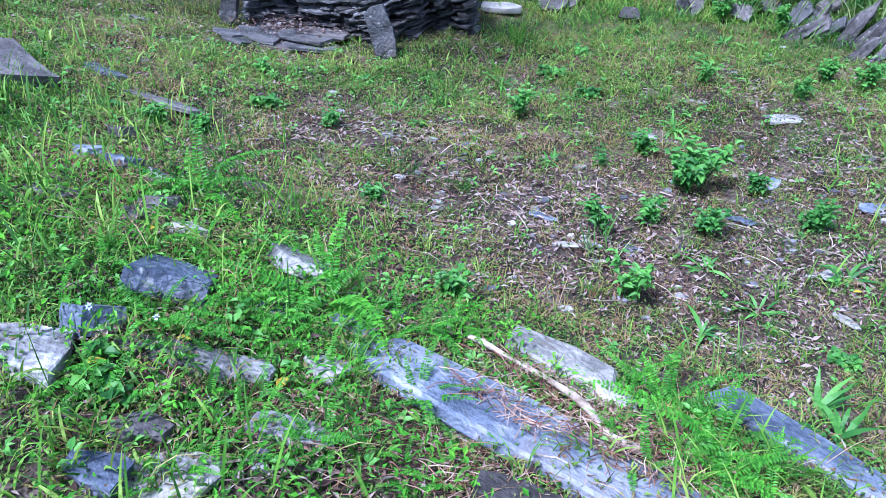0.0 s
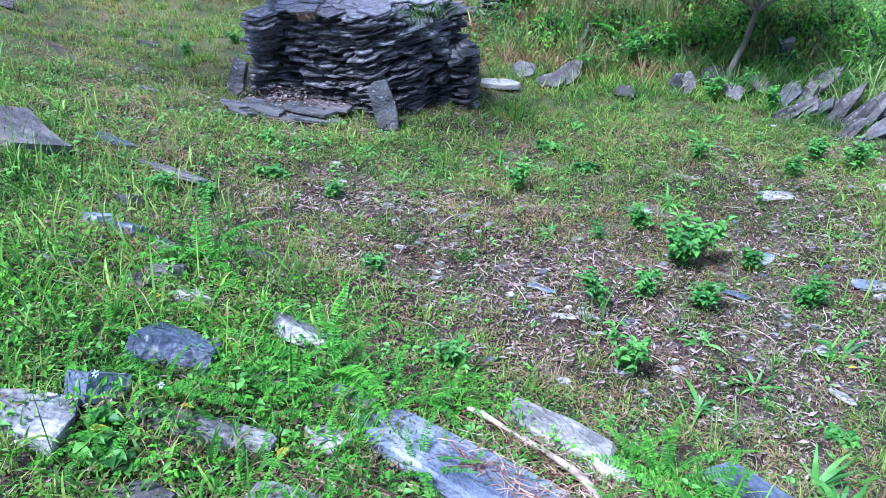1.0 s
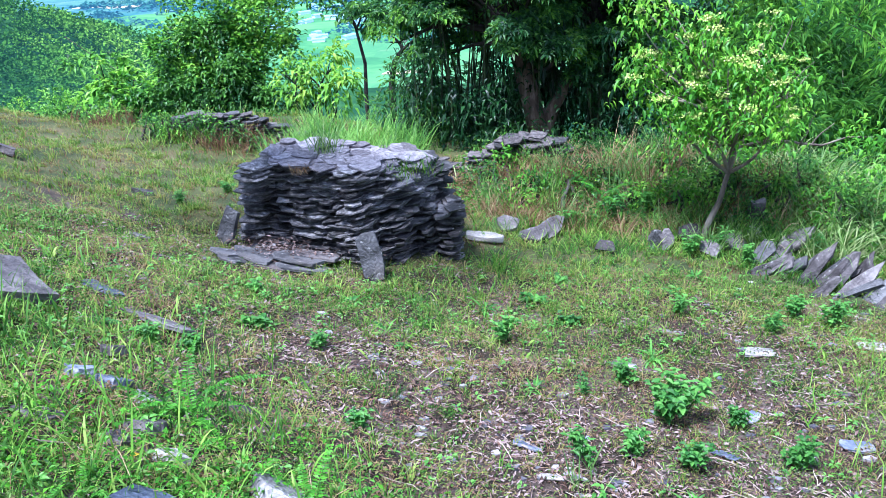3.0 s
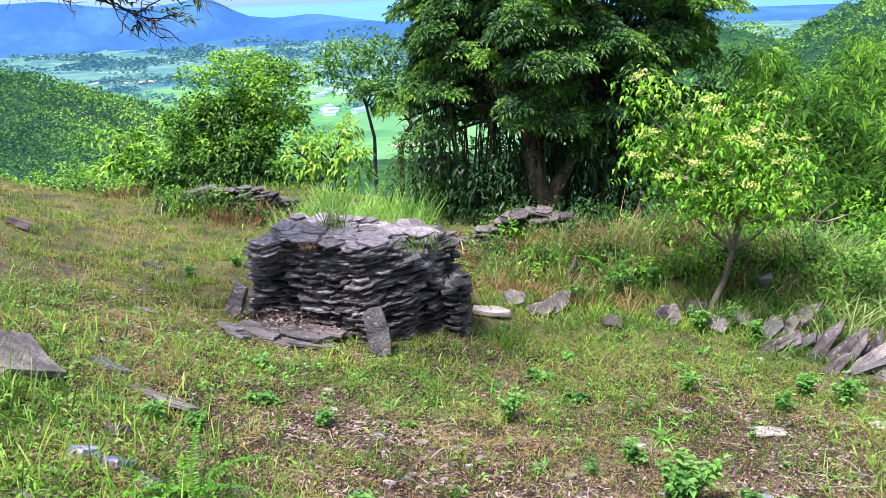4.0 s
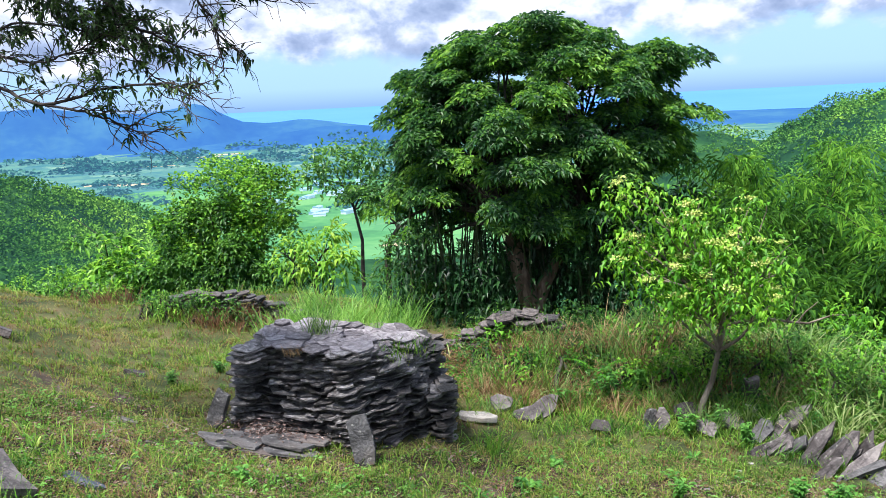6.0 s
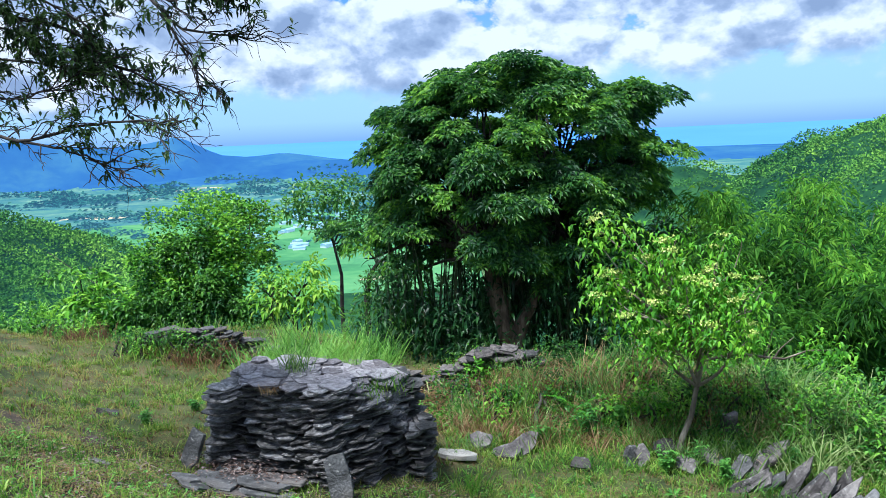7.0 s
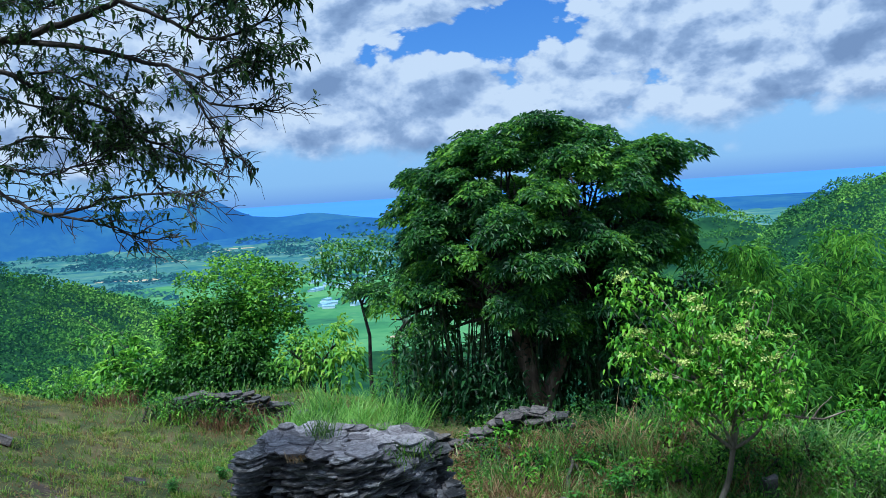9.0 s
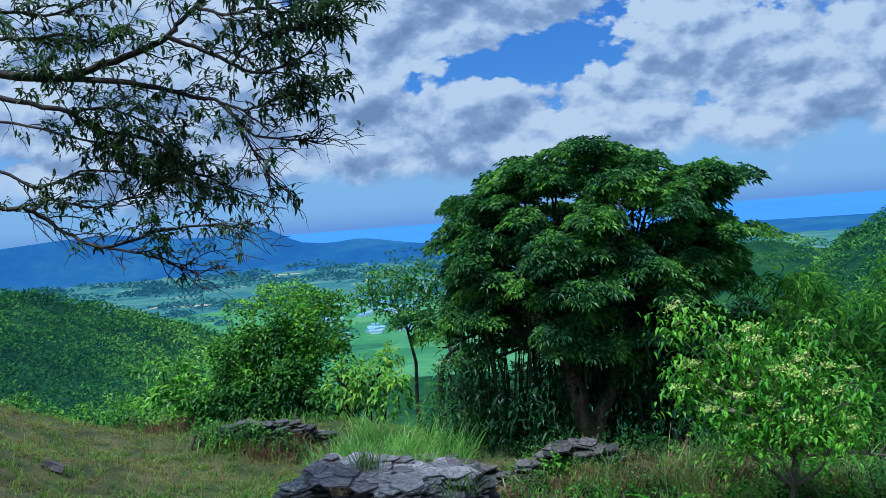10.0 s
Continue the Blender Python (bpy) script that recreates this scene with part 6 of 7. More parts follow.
def litter():
    x, y = scatter(170000, -2.5, 3.2, 1.3, 5.6, lambda x, y: in_yard(x, y) * (0.14 + 0.55 * bare(x, y)))
    hx, hy = RNG.normal(-1.32, 0.2, 900), RNG.normal(5.26, 0.08, 900)
    x, y = np.concatenate([x, hx]), np.concatenate([y, hy])
    k = len(x)
    a = RNG.uniform(0, 6.3, k)
    l = RNG.uniform(0.010, 0.042, k)
    heap = np.where(np.arange(k) >= k - 900, RNG.uniform(0.02, 0.12, k), 0)
    p = np.c_[x, y, ground_z(x, y) + RNG.uniform(0.004, 0.02, k) + heap]
    v, f = small_leaves(p, np.stack([np.cos(a), np.sin(a), RNG.normal(0, 0.2, k)], 1), l, l * RNG.uniform(0.12, 0.4, k), 0.05, 0.3)
    tagged(link_mesh("leaf_litter", mesh_of("leaf_litter", v, f), LITTER), "brown and purple-grey dead leaf litter on soil", "litter", kind="stuff")
    x, y = scatter(1500, -2, 4, 1.4, 6.2, lambda x, y: in_yard(x, y) * bare(x, y))
    k = len(x)
    pieces = []
    z = ground_z(x, y)
    for i in range(k):
        a = RNG.uniform(0, 6.3)
        s = RNG.uniform(0.012, 0.045)
        c = np.array([[math.cos(a + q), math.sin(a + q)] for q in (0, 1.3, 2.6, 3.6, 5.0)]) * s * RNG.uniform(0.5, 1, (5, 1)) * [1, 0.6]
        top = np.c_[c + [x[i], y[i]], np.full(5, z[i] + RNG.uniform(0.006, 0.014)) + RNG.normal(0, 0.002, 5)]
        low = np.c_[c * 1.1 + [x[i], y[i]], np.full(5, z[i] - 0.004)]
        j = np.arange(5)
        pieces.append((np.concatenate([top, low, top.mean(0)[None]]), [np.stack([j + 5, (j + 1) % 5 + 5, (j + 1) % 5, j], 1), np.stack([j, (j + 1) % 5, np.full(5, 10)], 1)]))
    v, f = joined(pieces)
    tagged(link_mesh("slate_chips", mesh_of("slate_chips", v, f), CHIP), "small pale slate chips strewn on the soil", "gravel", kind="stuff")
    x, y = scatter(1500, -2, 3.5, 1.4, 5.6, lambda x, y: in_yard(x, y) * (0.1 + 0.9 * bare(x, y)))
    pieces = []
    for i in range(len(x)):
        a, l = RNG.uniform(0, 6.3), RNG.uniform(0.04, 0.16)
        d = np.array([math.cos(a), math.sin(a)]) * l
        p = bent((x[i], y[i], float(ground_z(x[i], y[i])) + 0.012), (x[i] + d[0], y[i] + d[1], float(ground_z(x[i] + d[0], y[i] + d[1])) + 0.016), 4, 0.03, 0.05)
        pieces.append(tube(p, np.full(4, RNG.uniform(0.001, 0.0025)), 4))
    v, f = joined(pieces)
    tagged(link_mesh("twig_litter", mesh_of("twig_litter", v, f), TWIG), "thin dead twigs strewn on the ground", "litter", kind="stuff")


litter()


def needle_litter():
    """Reddish needles and thin stalks caught on and below the large slab."""
    pieces = []
    for cx, cy, s, n, up in [(0.33, 2.06, 0.05, 70, 0.05), (0.47, 1.99, 0.05, 80, 0.05), (0.52, 2.17, 0.10, 220, 0.02), (0.64, 2.08, 0.09, 200, 0.02), (0.72, 1.98, 0.08, 160, 0.02), (0.22, 1.82, 0.16, 420, 0.012), (-0.02, 1.86, 0.12, 200, 0.012), (-0.25, 1.8, 0.12, 160, 0.012), (0.4, 2.24, 0.06, 90, 0.02)]:
        for _ in range(n):
            x, y = cx + RNG.normal(0, s), cy + RNG.normal(0, s * 0.6)
            a, l = RNG.uniform(0, 6.3), RNG.uniform(0.02, 0.085)
            e = np.array([x + math.cos(a) * l, y + math.sin(a) * l])
            p = bent((x, y, float(ground_z(x, y)) + up + RNG.uniform(0, 0.012)), (e[0], e[1], float(ground_z(e[0], e[1])) + up + RNG.uniform(0, 0.015)), 3, 0.05, 0.04)
            pieces.append(tube(p, np.full(3, RNG.uniform(0.0006, 0.0016)), 3))
    v, f = joined(pieces)
    tagged(link_mesh("needle_litter", mesh_of("needle_litter", v, f), NEEDLE), "reddish dead needles and thin stalks on the slab", "litter", kind="stuff")


needle_litter()
tall_grass("dead_stalks", "thin bleached dead stalks arching over the bank", 420, lambda x, y: in_yard(x, y) * 0.9, (0.12, 0.38), (0.0015, 0.003), STRAW, (0.5, 1.4), (-1.6, 1.4, 1.4, 2.9), 0.7)
tall_grass("yard_stalks", "thin dry seed stalks in the yard", 1400, lambda x, y: in_yard(x, y) * 0.6, (0.06, 0.2), (0.0015, 0.003), STRAW, (0.2, 1.0), (-4, 3, 2.6, 6.4), 1.0)


def frond_mesh(seed, length=0.36):
    """One sword-fern frond that rises and arches along +x: a midrib with two rows of toothed leaflets."""
    r = np.random.default_rng(seed)
    n = 30
    t = np.linspace(0, 1, n)
    up, over = r.uniform(0.5, 0.8), r.uniform(0.25, 0.5)
    rib = np.stack([length * t * (0.55 + 0.3 * t), 0.03 * np.sin(t * 3) * length, length * (up * t - over * t ** 2.4)], 1)
    way = unit(np.gradient(rib, axis=0))
    side = unit(np.cross(way, [0, 0, 1.0]))
    ps, ds, ls = [], [], []
    for s in (1, -1):
        k = np.arange(2, n)
        ps.append(rib[k])
        ds.append(side[k] * s + way[k] * 0.25 + r.normal(0, 0.06, (len(k), 3)))
        ls.append(length * 0.066 * np.sin(np.clip((t[k] * 0.93 + 0.12), 0, 1) * np.pi) ** 0.6 + 0.004)
    l = np.concatenate(ls)
    v, f = small_leaves(np.concatenate(ps), np.concatenate(ds), l, np.full(len(l), length * 0.032), 0.15, 0.1)
    v2, f2 = tube(rib, np.linspace(0.0025, 0.0008, n), 4)
    return mesh_of("frond", *joined([(v, f), (v2, f2)]))


FRONDS = [frond_mesh(300 + i) for i in range(6)]


def fern(x, y, size, count, label="bright green sword fern clump", flat=0.0):
    ob = thing("fern", pose(x, y, float(ground_z(x, y)) - 0.01), label, "fern", "ferns")
    for k in range(count):
        o = link_mesh("frond", FRONDS[int(RNG.integers(6))], FERN_LEAF, ob)
        o.matrix_basis = pose(RNG.normal(0, 0.015), RNG.normal(0, 0.015), 0, RNG.normal(0, 10), RNG.uniform(-25, 18) + flat, k * 360 / count + RNG.normal(0, 16)) @ Matrix.Scale(size * RNG.uniform(0.7, 1.15), 4)


fern(-0.68, 2.70, 0.85, 11)
fern(-0.15, 2.29, 0.95, 9)
fern(0.80, 2.27, 0.9, 12)
fern(0.90, 2.12, 0.85, 8)
fern(-0.43, 1.97, 0.5, 8)
fern(-0.36, 2.0, 0.45, 7)
fern(-0.22, 2.02, 0.5, 6)
fern(0.17, 1.99, 0.55, 5)
fern(0.03, 2.06, 0.5, 5)
fern(0.03, 2.26, 0.6, 8)
fern(0.12, 2.32, 0.55, 7)
fern(0.02, 1.74, 0.45, 5)
fern(-0.12, 1.74, 0.5, 5)
fern(0.90, 2.0, 0.7, 7)
fern(-0.17, 2.1, 0.55, 6)
fern(-0.29, 1.92, 0.4, 5)
fern(0.2, 1.72, 0.4, 5)
fern(-0.62, 2.16, 0.45, 8)
fern(0.70, 2.38, 0.55, 5)
fern(-0.52, 2.05, 0.4, 7)
fern(-0.02, 2.14, 0.45, 6)
fern(-0.3, 2.12, 0.42, 6)
fern(1.0, 1.95, 0.6, 6)
fern(-0.1, 1.62, 0.4, 5)
for k in range(80):
    # single young fronds all over the bank
    x, y = RNG.uniform(-0.8, 0.3), RNG.uniform(1.55, 2.5)
    if RNG.random() < 0.25:
        x, y = RNG.uniform(0.6, 1.1), RNG.uniform(1.9, 2.4)
    fern(x, y, RNG.uniform(0.28, 0.5), int(RNG.integers(2, 6)), "young sword fern sprouting from the bank")
fern(0.85, 6.9, 1.3, 9, "light green fern growing from the bank")


def weed(x, y, size, kind="bushy"):
    labels = {"bushy": "small bushy weed with bright green toothed leaves", "rosette": "low rosette of broad green leaves", "lily": "clump of long strap-like green leaves", "upright": "tall upright weed with pale green leaves"}
    ob = thing("weed", pose(x, y, float(ground_z(x, y)) - 0.005), labels[kind], "weed", "weeds in the yard")
    size *= 0.86
    if kind == "lily":
        n = 18
        a = RNG.uniform(0, 6.3, n)
        v, f = long_blades(RNG.normal(0, 0.012, (n, 3)) * [1, 1, 0], np.stack([np.cos(a), np.sin(a), RNG.uniform(0.6, 1.6, n)], 1), RNG.uniform(0.6, 1.1, n) * size, RNG.uniform(0.06, 0.10, n) * size, RNG.uniform(0.6, 1.2, n))
        link_mesh("foliage", mesh_of("foliage", v, f), WEED_LEAF, ob)
        return
    stems, ps, ds = [], [], []
    shoots = {"bushy": 7, "rosette": 3, "upright": 5}[kind]
    for k in range(shoots):
        a = RNG.uniform(0, 6.3)
        out = RNG.uniform(0.1, 0.45) * size
        top = np.array([math.cos(a) * out, math.sin(a) * out, size * RNG.uniform(0.6, 1.0) * (0.35 if kind == "rosette" else 1.0)])
        p = bent((0, 0, 0), top, 6, 0.05, 0.04)
        stems.append(tube(p, np.linspace(0.004, 0.0015, 6) * (0.6 + size * 2), 5))
        for j in range(2, 6):
            for s in range(6):
                b = RNG.uniform(0, 6.3)
                ps.append(p[j] + RNG.normal(0, 0.012, 3))
                ds.append((math.cos(b), math.sin(b), RNG.uniform(0.0, 0.6)))
    for v, f in stems:
        link_mesh("stem", mesh_of("stem", v, f, True), WEED_LEAF, ob)
    n = len(ps)
    l = RNG.uniform(0.17, 0.30, n) * (size * 0.75 + 0.03) * (1.35 if kind == "rosette" else 1.0)
    v, f = leaves(ps, ds, l, l * (0.62 if kind != "upright" else 0.4), 0.3)
    link_mesh("foliage", mesh_of("foliage", v, f), WEED_LEAF, ob)


weed(-0.25, 3.15, 0.10, "bushy")
weed(0.15, 2.58, 0.13, "bushy")
weed(0.19, 4.53, 0.18, "bushy")
weed(0.39, 3.98, 0.20, "lily")
weed(1.04, 3.95, 0.27, "bushy")
weed(1.10, 4.02, 0.30, "upright")
weed(0.85, 3.60, 0.15, "bushy")
weed(1.08, 3.56, 0.15, "bushy")
weed(1.57, 3.71, 0.17, "bushy")
weed(0.64, 4.04, 0.11, "upright")
weed(0.84, 4.26, 0.15, "bushy")
weed(1.37, 4.01, 0.13, "bushy")
weed(1.03, 4.60, 0.26, "lily")
weed(-0.44, 4.40, 0.20, "lily")
weed(-0.66, 3.93, 0.10, "bushy")
weed(-0.98, 3.96, 0.16, "rosette")
weed(-1.03, 3.42, 0.12, "bushy")
weed(-0.30, 4.22, 0.08, "rosette")
weed(-0.72, 4.73, 0.24, "lily")
weed(0.53, 5.50, 0.18, "rosette")
weed(1.98, 5.34, 0.18, "bushy")
weed(2.19, 5.27, 0.2, "bushy")
weed(1.60, 3.32, 0.24, "lily")
weed(0.56, 4.87, 0.14, "rosette")
weed(1.45, 5.79, 0.22, "lily")
weed(1.04, 3.29, 0.18, "lily")
weed(1.24, 5.15, 0.2, "upright")
weed(0.64, 3.44, 0.2, "upright")
weed(1.78, 5.04, 0.15, "bushy")
weed(1.28, 2.50, 0.26, "lily")
weed(0.96, 2.82, 0.22, "lily")
weed(0.72, 2.98, 0.22, "upright")
weed(1.20, 3.02, 0.18, "lily")
weed(1.43, 2.82, 0.13, "rosette")
weed(-0.1, 4.7, 0.16, "lily")
weed(-0.35, 4.95, 0.16, "lily")
weed(0.05, 4.95, 0.2, "lily")
weed(-0.46, 1.80, 0.12, "rosette")
weed(-0.38, 1.75, 0.13, "rosette")
weed(-1.15, 3.35, 0.12, "bushy")
weed(1.30, 2.35, 0.3, "lily")
weed(0.75, 6.75, 0.35, "lily")
weed(0.95, 6.65, 0.3, "upright")
weed(1.15, 6.7, 0.25, "bushy")
weed(-1.2, 4.45, 0.14, "rosette")
weed(0.35, 5.1, 0.16, "rosette")
weed(1.45, 6.15, 0.2, "bushy")
weed(1.68, 6.22, 0.22, "upright")
weed(1.85, 6.1, 0.18, "bushy")
weed(1.35, 6.4, 0.25, "lily")
weed(1.75, 6.3, 0.28, "lily")
weed(2.1, 6.4, 0.25, "lily")
weed(2.35, 6.3, 0.2, "upright")
weed(0.6, 6.55, 0.2, "bushy")
weed(-2.4, 6.0, 0.12, "bushy")
weed(-2.25, 6.5, 0.12, "bushy")
weed(2.6, 5.2, 0.16, "bushy")
weed(-1.35, 3.3, 0.2, "lily")


def tuft(x, y, h, n, mat, label, z=None, wide=0.05):
    ob = thing("grass_tuft", pose(x, y, float(ground_z(x, y)) - 0.01 if z is None else z), label, "grass", "grass tufts")
    a = RNG.uniform(0, 6.3, n)
    v, f = long_blades(RNG.normal(0, wide, (n, 3)) * [1, 1, 0], np.stack([np.cos(a) * 0.4, np.sin(a) * 0.4, np.ones(n)], 1), RNG.uniform(0.5, 1.0, n) * h, RNG.uniform(0.004, 0.009, n), RNG.uniform(0.2, 0.8, n))
    tagged(link_mesh("foliage", mesh_of("foliage", v, f), mat, ob), kind="stuff")


tuft(-1.12, 5.75, 0.40, 90, REED_BLADE, "green grass tuft growing on top of the cairn", float(cairn_top(-1.12, 5.75)))
tuft(-0.62, 5.62, 0.14, 120, GREEN_BLADE, "low yellow-green weeds on the cairn's shoulder", float(cairn_top(-0.62, 5.62)) + 0.01, 0.09)
tuft(-0.50, 5.80, 0.16, 110, GREEN_BLADE, "low yellow-green weeds on the cairn's shoulder", float(cairn_top(-0.5, 5.8)) + 0.01, 0.09)
tuft(-1.18, 5.40, 0.12, 40, STRAW, "dry weeds rooted between the plates", float(cairn_top(-1.18, 5.4)) - 0.02, 0.03)
for k in range(95):
    x, y = RNG.uniform(-0.2, 3.1), RNG.uniform(6.4, 7.4)
    tuft(x, y, RNG.uniform(0.22, 0.6), int(RNG.integers(30, 70)), (GREEN_BLADE, REED_BLADE, RUST_BLADE, GREEN_BLADE, STRAW)[k % 5], ("rank green grass tuft on the weedy bank", "pale reed grass tuft on the bank", "rust-brown dead grass tuft on the bank", "rank green grass tuft on the weedy bank", "dry straw grass tuft on the bank")[k % 5], None, 0.05)
for k in range(16):
    # dead brown growth left of the fern
    tuft(RNG.uniform(-0.15, 0.75), RNG.uniform(6.5, 7.3), RNG.uniform(0.15, 0.4), 60, (RUST_BLADE, STRAW)[k % 2], "tangled dry brown growth on the bank", None, 0.07)
for k in range(16):
    tuft(RNG.uniform(1.15, 2.7), RNG.uniform(6.3, 6.55) - 0.1, RNG.uniform(0.25, 0.5), 50, (GREEN_BLADE, REED_BLADE)[k % 2], "green grass tuft at the foot of the bank", None, 0.05)
stone("bank_stone", "pale flat stone lying on the weedy bank", 1.70, 6.62, (0.30, 0.15, 0.06), 8, -0.01, (12, 0), PALE_STONE, 171, 8, 0.2, "stones along the bank")
for k in range(22):
    tuft(RNG.uniform(1.25, 2.7), RNG.uniform(6.35, 6.75), RNG.uniform(0.22, 0.48), 45, (REED_BLADE, FRESH_REED, STRAW, REED_BLADE)[k % 4], ("pale reed grass tuft under the shrub", "fresh green grass tuft under the shrub", "dry straw grass tuft under the shrub", "pale reed grass tuft under the shrub")[k % 4], None, 0.05)
for k in range(12):
    tuft(0.82 + 0.085 * k, 7.15 + RNG.normal(0, 0.12), RNG.uniform(0.55, 0.95), 55, (REED_BLADE, STRAW)[k % 2], "tall pale arching grass behind the shrub", None, 0.05)
for k in range(9):
    tuft(-4.75 + RNG.normal(0, 0.22), 8.75 + RNG.normal(0, 0.12), RNG.uniform(0.25, 0.5), 45, RUST_BLADE, "rust-brown dry grass tuft at the slope's edge", None, 0.06)
for k in range(30):
    tuft(-2.95 + RNG.normal(0, 0.42), 8.0 + RNG.normal(0, 0.10), RNG.uniform(0.2, 0.45), 60, (RUST_BLADE, GREEN_BLADE, STRAW)[k % 3], "grass tuft at the foot of the ruined wall", None, 0.06)
tuft(0.10, 5.56, 0.36, 80, GREEN_BLADE, "tall green grass tuft in the yard")
tuft(0.03, 6.3, 0.3, 60, REED_BLADE, "green grass tuft by the bank", None, 0.08)
tuft(0.6, 3.3, 0.2, 40, REED_BLADE, "thin grass tuft with long blades")
tuft(1.0, 2.65, 0.3, 26, REED_BLADE, "thin grass tuft with long blades")
tuft(1.05, 2.1, 0.35, 14, GREEN_BLADE, "long broad grass blades beside the slab", None, 0.03)
tuft(-0.45, 2.75, 0.32, 24, GREEN_BLADE, "arching green grass tuft on the bank")
tuft(-2.3, 5.95, 0.12, 90, GREEN_BLADE, "small green grass tuft in dry turf")
tuft(-2.0, 6.3, 0.10, 70, GREEN_BLADE, "small green grass tuft in dry turf")

# the bleached stick on the large slab
p = np.array([(0.24, 2.31), (0.35, 2.26), (0.45, 2.22), (0.57, 2.13), (0.62, 2.03), (0.67, 2.01), (0.73, 2.05)])
t = np.linspace(0, 6, 22)
p = np.stack([np.interp(t, np.arange(7), p[:, i]) for i in range(2)], 1)
p = np.c_[p, near_z(p[:, 0], p[:, 1]) + 0.045 + 0.006 * np.sin(t * 3)]
v, f = tube(p, np.linspace(0.008, 0.014, 22) * (1 + 0.2 * np.sin(t * 5)), 7)
stick = thing("dead_branch", pose(*p[0]), "bleached dead branch lying along the slab", "branch")
link_mesh("stick", mesh_of("stick", v - p[0], f, True), TWIG, stick)
for i in (9, 13, 15):
    q = bent(p[i], p[i] + [0.07, 0.03 - 0.004 * i, -0.005], 5, 0.03, 0.06)
    v, f = tube(q, np.linspace(0.006, 0.002, 5), 5)
    link_mesh("twig", mesh_of("twig", v - p[0], f, True), TWIG, stick)

for x, y, s, yaw in [(-0.12, 1.88, 0.055, 80), (-0.47, 1.78, 0.05, 40), (1.58, 3.2, 0.04, 10), (-0.35, 1.93, 0.035, 10), (-0.62, 2.32, 0.04, 70)]:
    v, f = leaves([(0, 0, 0)], [(1, 0, 0.25)], [s], [s * 0.45], 0.2)
    o = link_mesh("fallen_leaf", mesh_of("fallen_leaf", v, f), DEAD_LEAF)
    o.matrix_world = on_ground(x, y, yaw, 0.035)
    tagged(o, "curled yellow dead leaf caught in the grass", "leaf", "fallen leaves")

for x, y, h in [(-0.47, 1.86, 0.13), (-0.36, 1.90, 0.12), (0.62, 3.45, 0.12)]:
    ob = thing("blue_wildflower", pose(x, y, float(ground_z(x, y))), "tiny pale blue wildflower on a thin stem", "flower", "wildflowers")
    v, f = tube(bent((0, 0, 0), (0.01, 0, h), 5, 0, 0.03), np.full(5, 0.0015), 4)
    link_mesh("stem", mesh_of("stem", v, f), WEED_LEAF, ob)
    v, f = rosettes(np.array([[0.01, 0, h]]), np.array([[0.2, -0.5, 0.8]]), 6, 0.008, 0.7, 1.1, 0)
    link_mesh("bloom", mesh_of("bloom", v, f), BLUE_FLOWER, ob)


# ---- the distance ----
def far_forest():
    pieces_p, pieces_d, sizes = [], [], []
    for az0, az1, r0, r1, n in [(-48, -24, 24, 100, 1900), (8, 36, 22, 135, 1700), (6, 16, 200, 290, 220), (-40, -12, 14, 22, 60), (-8, 12, 13, 22, 50)]:
        az = np.radians(RNG.uniform(az0, az1, n))
        r = np.sqrt(RNG.uniform(r0 * r0, r1 * r1, n))
        x, y = FOOT[0] + r * np.sin(az), FOOT[1] + r * np.cos(az)
        z = ground_z(x, y)
        rad = (0.30 + r * 0.0065) * RNG.uniform(0.6, 1.4, n)
        for i in range(n):
            if z[i] < -45:
                continue
            m = 36
            p, d = shell((x[i], y[i], z[i] + rad[i] * 0.35), (rad[i], rad[i], rad[i] * 0.85), m, 0.8, -0.1)
            pieces_p.append(p)
            pieces_d.append(d)
            sizes.append(np.full(len(p), rad[i] * 0.38))
    p, d, s = np.concatenate(pieces_p), np.concatenate(pieces_d), np.concatenate(sizes)
    v, f = small_leaves(p, d + RNG.normal(0, 0.5, p.shape), s * RNG.uniform(0.6, 1.2, len(p)), s * 0.6, 0.2)
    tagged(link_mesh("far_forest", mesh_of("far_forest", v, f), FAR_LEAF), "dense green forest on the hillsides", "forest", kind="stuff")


far_forest()


def valley_woods():
    """Clumps and hedgerows of trees between the fields of the plain."""
    n = 620
    az, r = np.radians(RNG.uniform(-46, -8, n)), RNG.uniform(420, 1240, n)
    keep = np.sin(np.degrees(az) * 0.9 + r * 0.006) + np.sin(r * 0.021) > -0.3
    az, r = az[keep], r[keep]
    x, y = FOOT[0] + r * np.sin(az), FOOT[1] + r * np.cos(az)
    z = ground_z(x, y)
    ps, ds, ls = [], [], []
    for i in range(len(x)):
        wide = r[i] * RNG.uniform(0.008, 0.03)
        p, d = shell((x[i], y[i], z[i] + r[i] * 0.001), (wide, wide * 0.6, r[i] * RNG.uniform(0.0025, 0.005)), 26, 0.6, -0.1)
        ps.append(p)
        ds.append(d)
        ls.append(np.full(len(p), r[i] * 0.006))
    p, d, l = np.concatenate(ps), np.concatenate(ds), np.concatenate(ls)
    v, f = small_leaves(p, d * [1, 1, 0.3] + RNG.normal(0, 0.4, p.shape) * [1, 1, 0.4], l, l * 0.7, 0.1)
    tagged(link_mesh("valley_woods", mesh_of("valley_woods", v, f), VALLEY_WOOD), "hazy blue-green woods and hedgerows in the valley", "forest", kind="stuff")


# blue emission paints the valley's haze over the woods
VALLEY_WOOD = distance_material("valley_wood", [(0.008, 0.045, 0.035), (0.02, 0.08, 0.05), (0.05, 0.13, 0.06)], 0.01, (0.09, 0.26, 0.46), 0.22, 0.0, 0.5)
valley_woods()

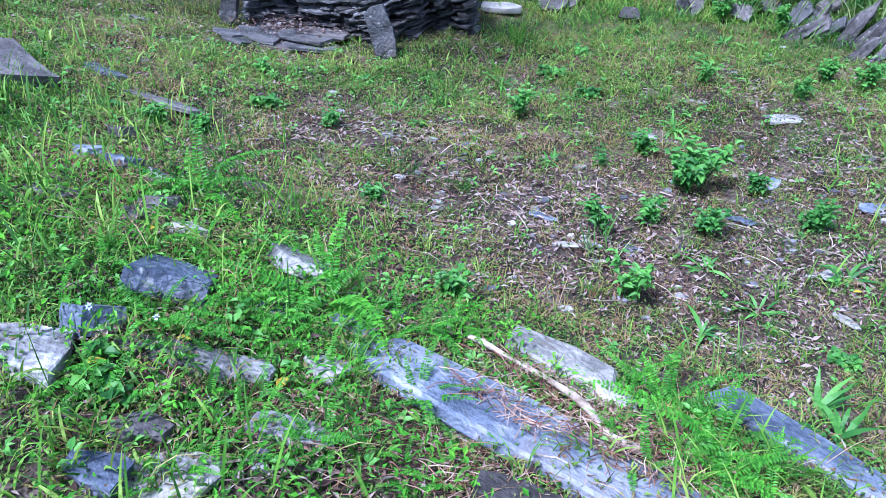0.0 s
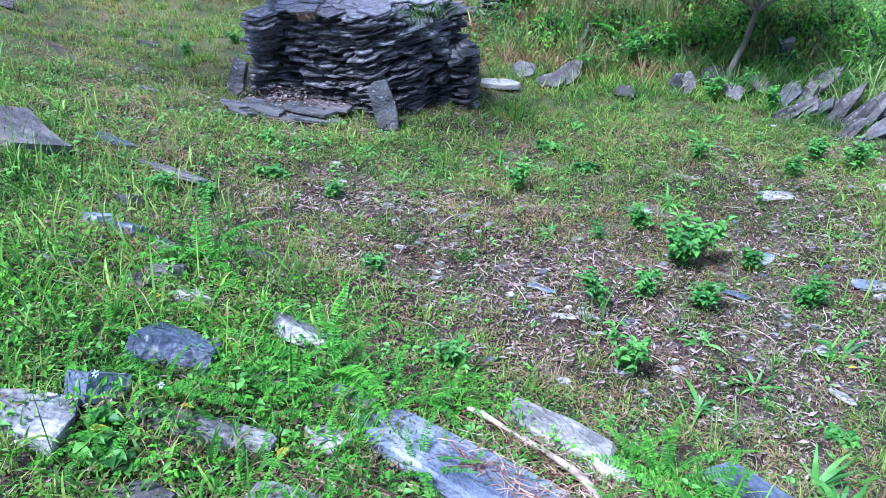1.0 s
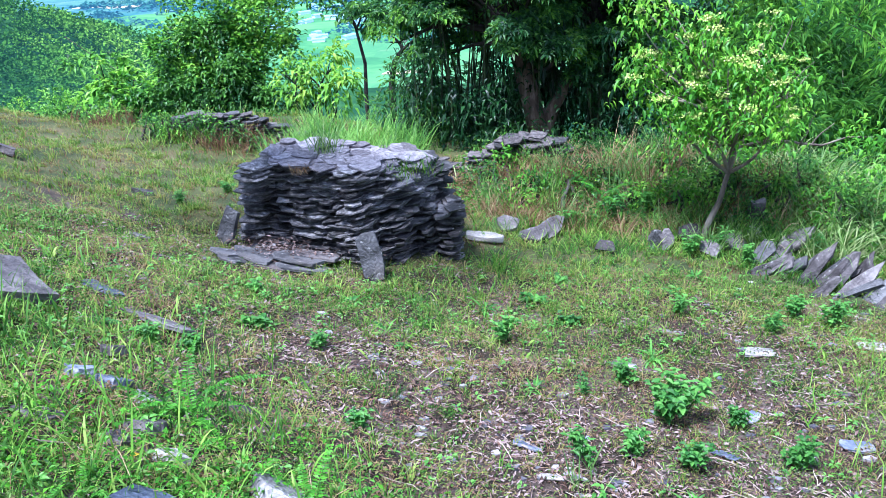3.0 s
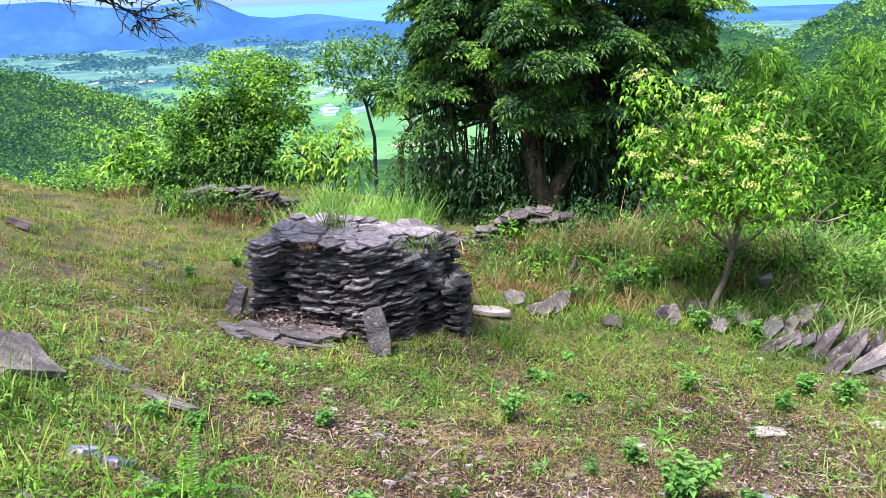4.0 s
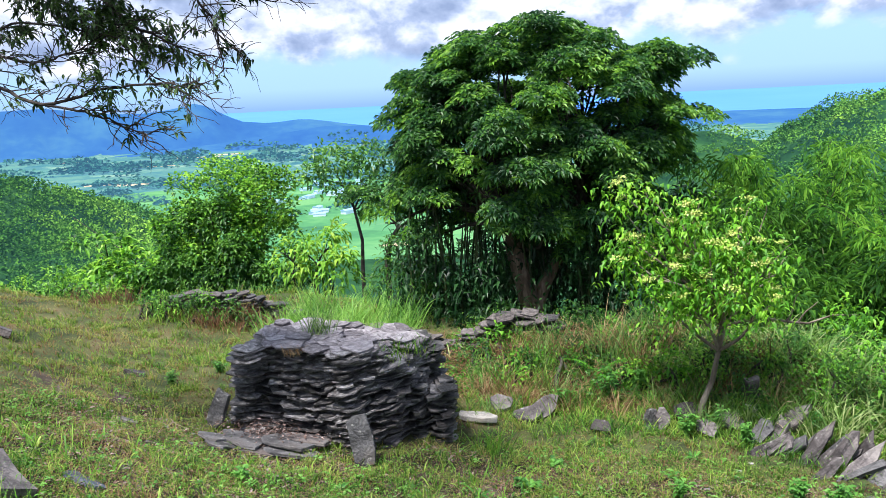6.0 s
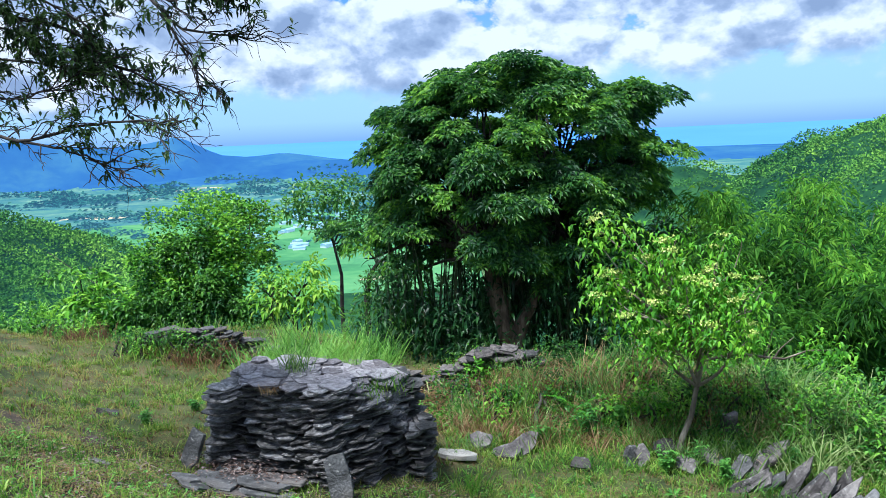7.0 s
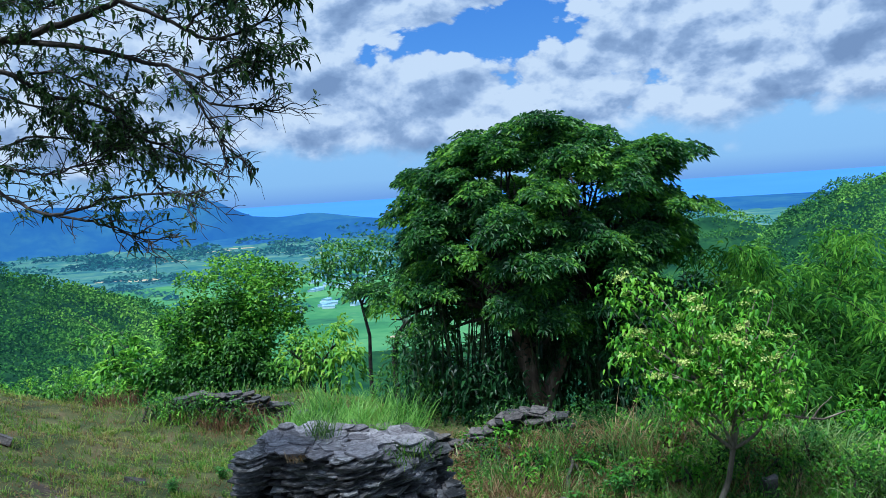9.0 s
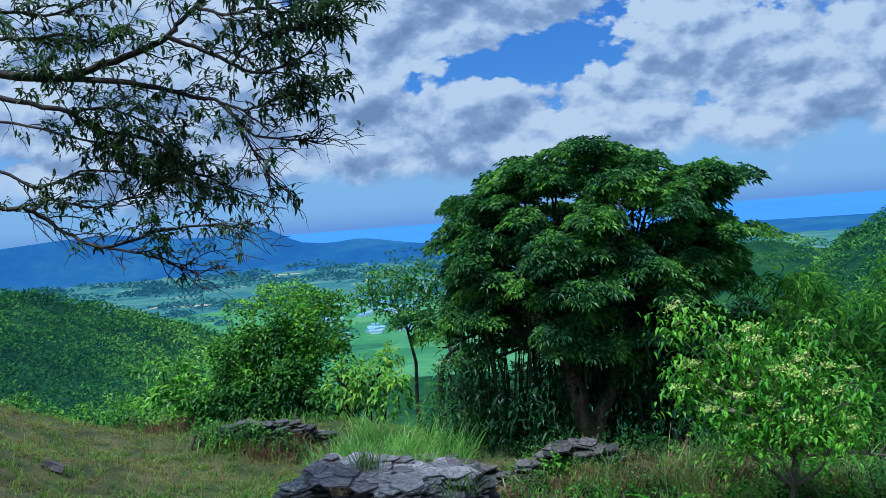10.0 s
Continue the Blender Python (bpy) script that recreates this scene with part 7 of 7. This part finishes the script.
# haze painted on as emission: houses and fields are no light sources
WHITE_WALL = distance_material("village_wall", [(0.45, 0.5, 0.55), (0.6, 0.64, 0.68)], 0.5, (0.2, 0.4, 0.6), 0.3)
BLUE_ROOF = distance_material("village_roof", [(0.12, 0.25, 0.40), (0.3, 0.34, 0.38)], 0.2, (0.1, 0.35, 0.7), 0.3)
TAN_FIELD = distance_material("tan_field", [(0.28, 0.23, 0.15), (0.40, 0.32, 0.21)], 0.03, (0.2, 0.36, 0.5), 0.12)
bm = bmesh.new()
bmesh.ops.create_cube(bm, size=1, matrix=Matrix.Translation((0, 0, 0.5)))
HOUSE_WALL = bm_mesh("wall", bm)
bm = bmesh.new()
a = [bm.verts.new(c) for c in ((-0.55, -0.55, 1), (0.55, -0.55, 1), (0.55, 0.55, 1), (-0.55, 0.55, 1), (-0.55, 0, 1.35), (0.55, 0, 1.35))]
for q in ((0, 1, 5, 4), (2, 3, 4, 5), (0, 4, 3), (1, 2, 5), (3, 2, 1, 0)):
    bm.faces.new([a[i] for i in q])
HOUSE_ROOF = bm_mesh("roof", bm)
for k in range(26):
    az, r = radians(RNG.uniform(-21.5, -14.5)), RNG.uniform(420, 640)
    x, y = FOOT[0] + r * math.sin(az), FOOT[1] + r * math.cos(az)
    h = thing("village_house", pose(x, y, float(ground_z(x, y)) - 0.2, 0, 0, RNG.uniform(0, 90)), "small pale house with a shallow roof in the valley", "house", "houses in the valley")
    h.scale = (RNG.uniform(4, 10), RNG.uniform(3, 5), RNG.uniform(1.6, 2.6))
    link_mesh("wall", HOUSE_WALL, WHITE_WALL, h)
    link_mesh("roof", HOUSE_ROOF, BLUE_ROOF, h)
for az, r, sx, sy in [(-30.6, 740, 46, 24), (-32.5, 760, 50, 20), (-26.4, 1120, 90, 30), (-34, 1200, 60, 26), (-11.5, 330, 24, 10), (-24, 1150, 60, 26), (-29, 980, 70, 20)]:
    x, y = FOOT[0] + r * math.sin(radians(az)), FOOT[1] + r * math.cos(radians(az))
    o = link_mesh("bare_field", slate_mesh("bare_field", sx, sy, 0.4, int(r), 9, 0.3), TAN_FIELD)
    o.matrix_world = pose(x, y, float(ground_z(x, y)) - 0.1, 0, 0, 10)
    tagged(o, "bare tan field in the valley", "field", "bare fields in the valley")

# a slack cable over the slope
p = bent((-7.6, 12.6, 0.25), (-5.4, 12.0, -0.75), 12, -0.03, 0.0)
v, f = tube(p, np.full(12, 0.006), 5)
tagged(link_mesh("cable", mesh_of("cable", v, f, True), DARK_BARK), "thin dark cable sloping down over the bushes", "cable")
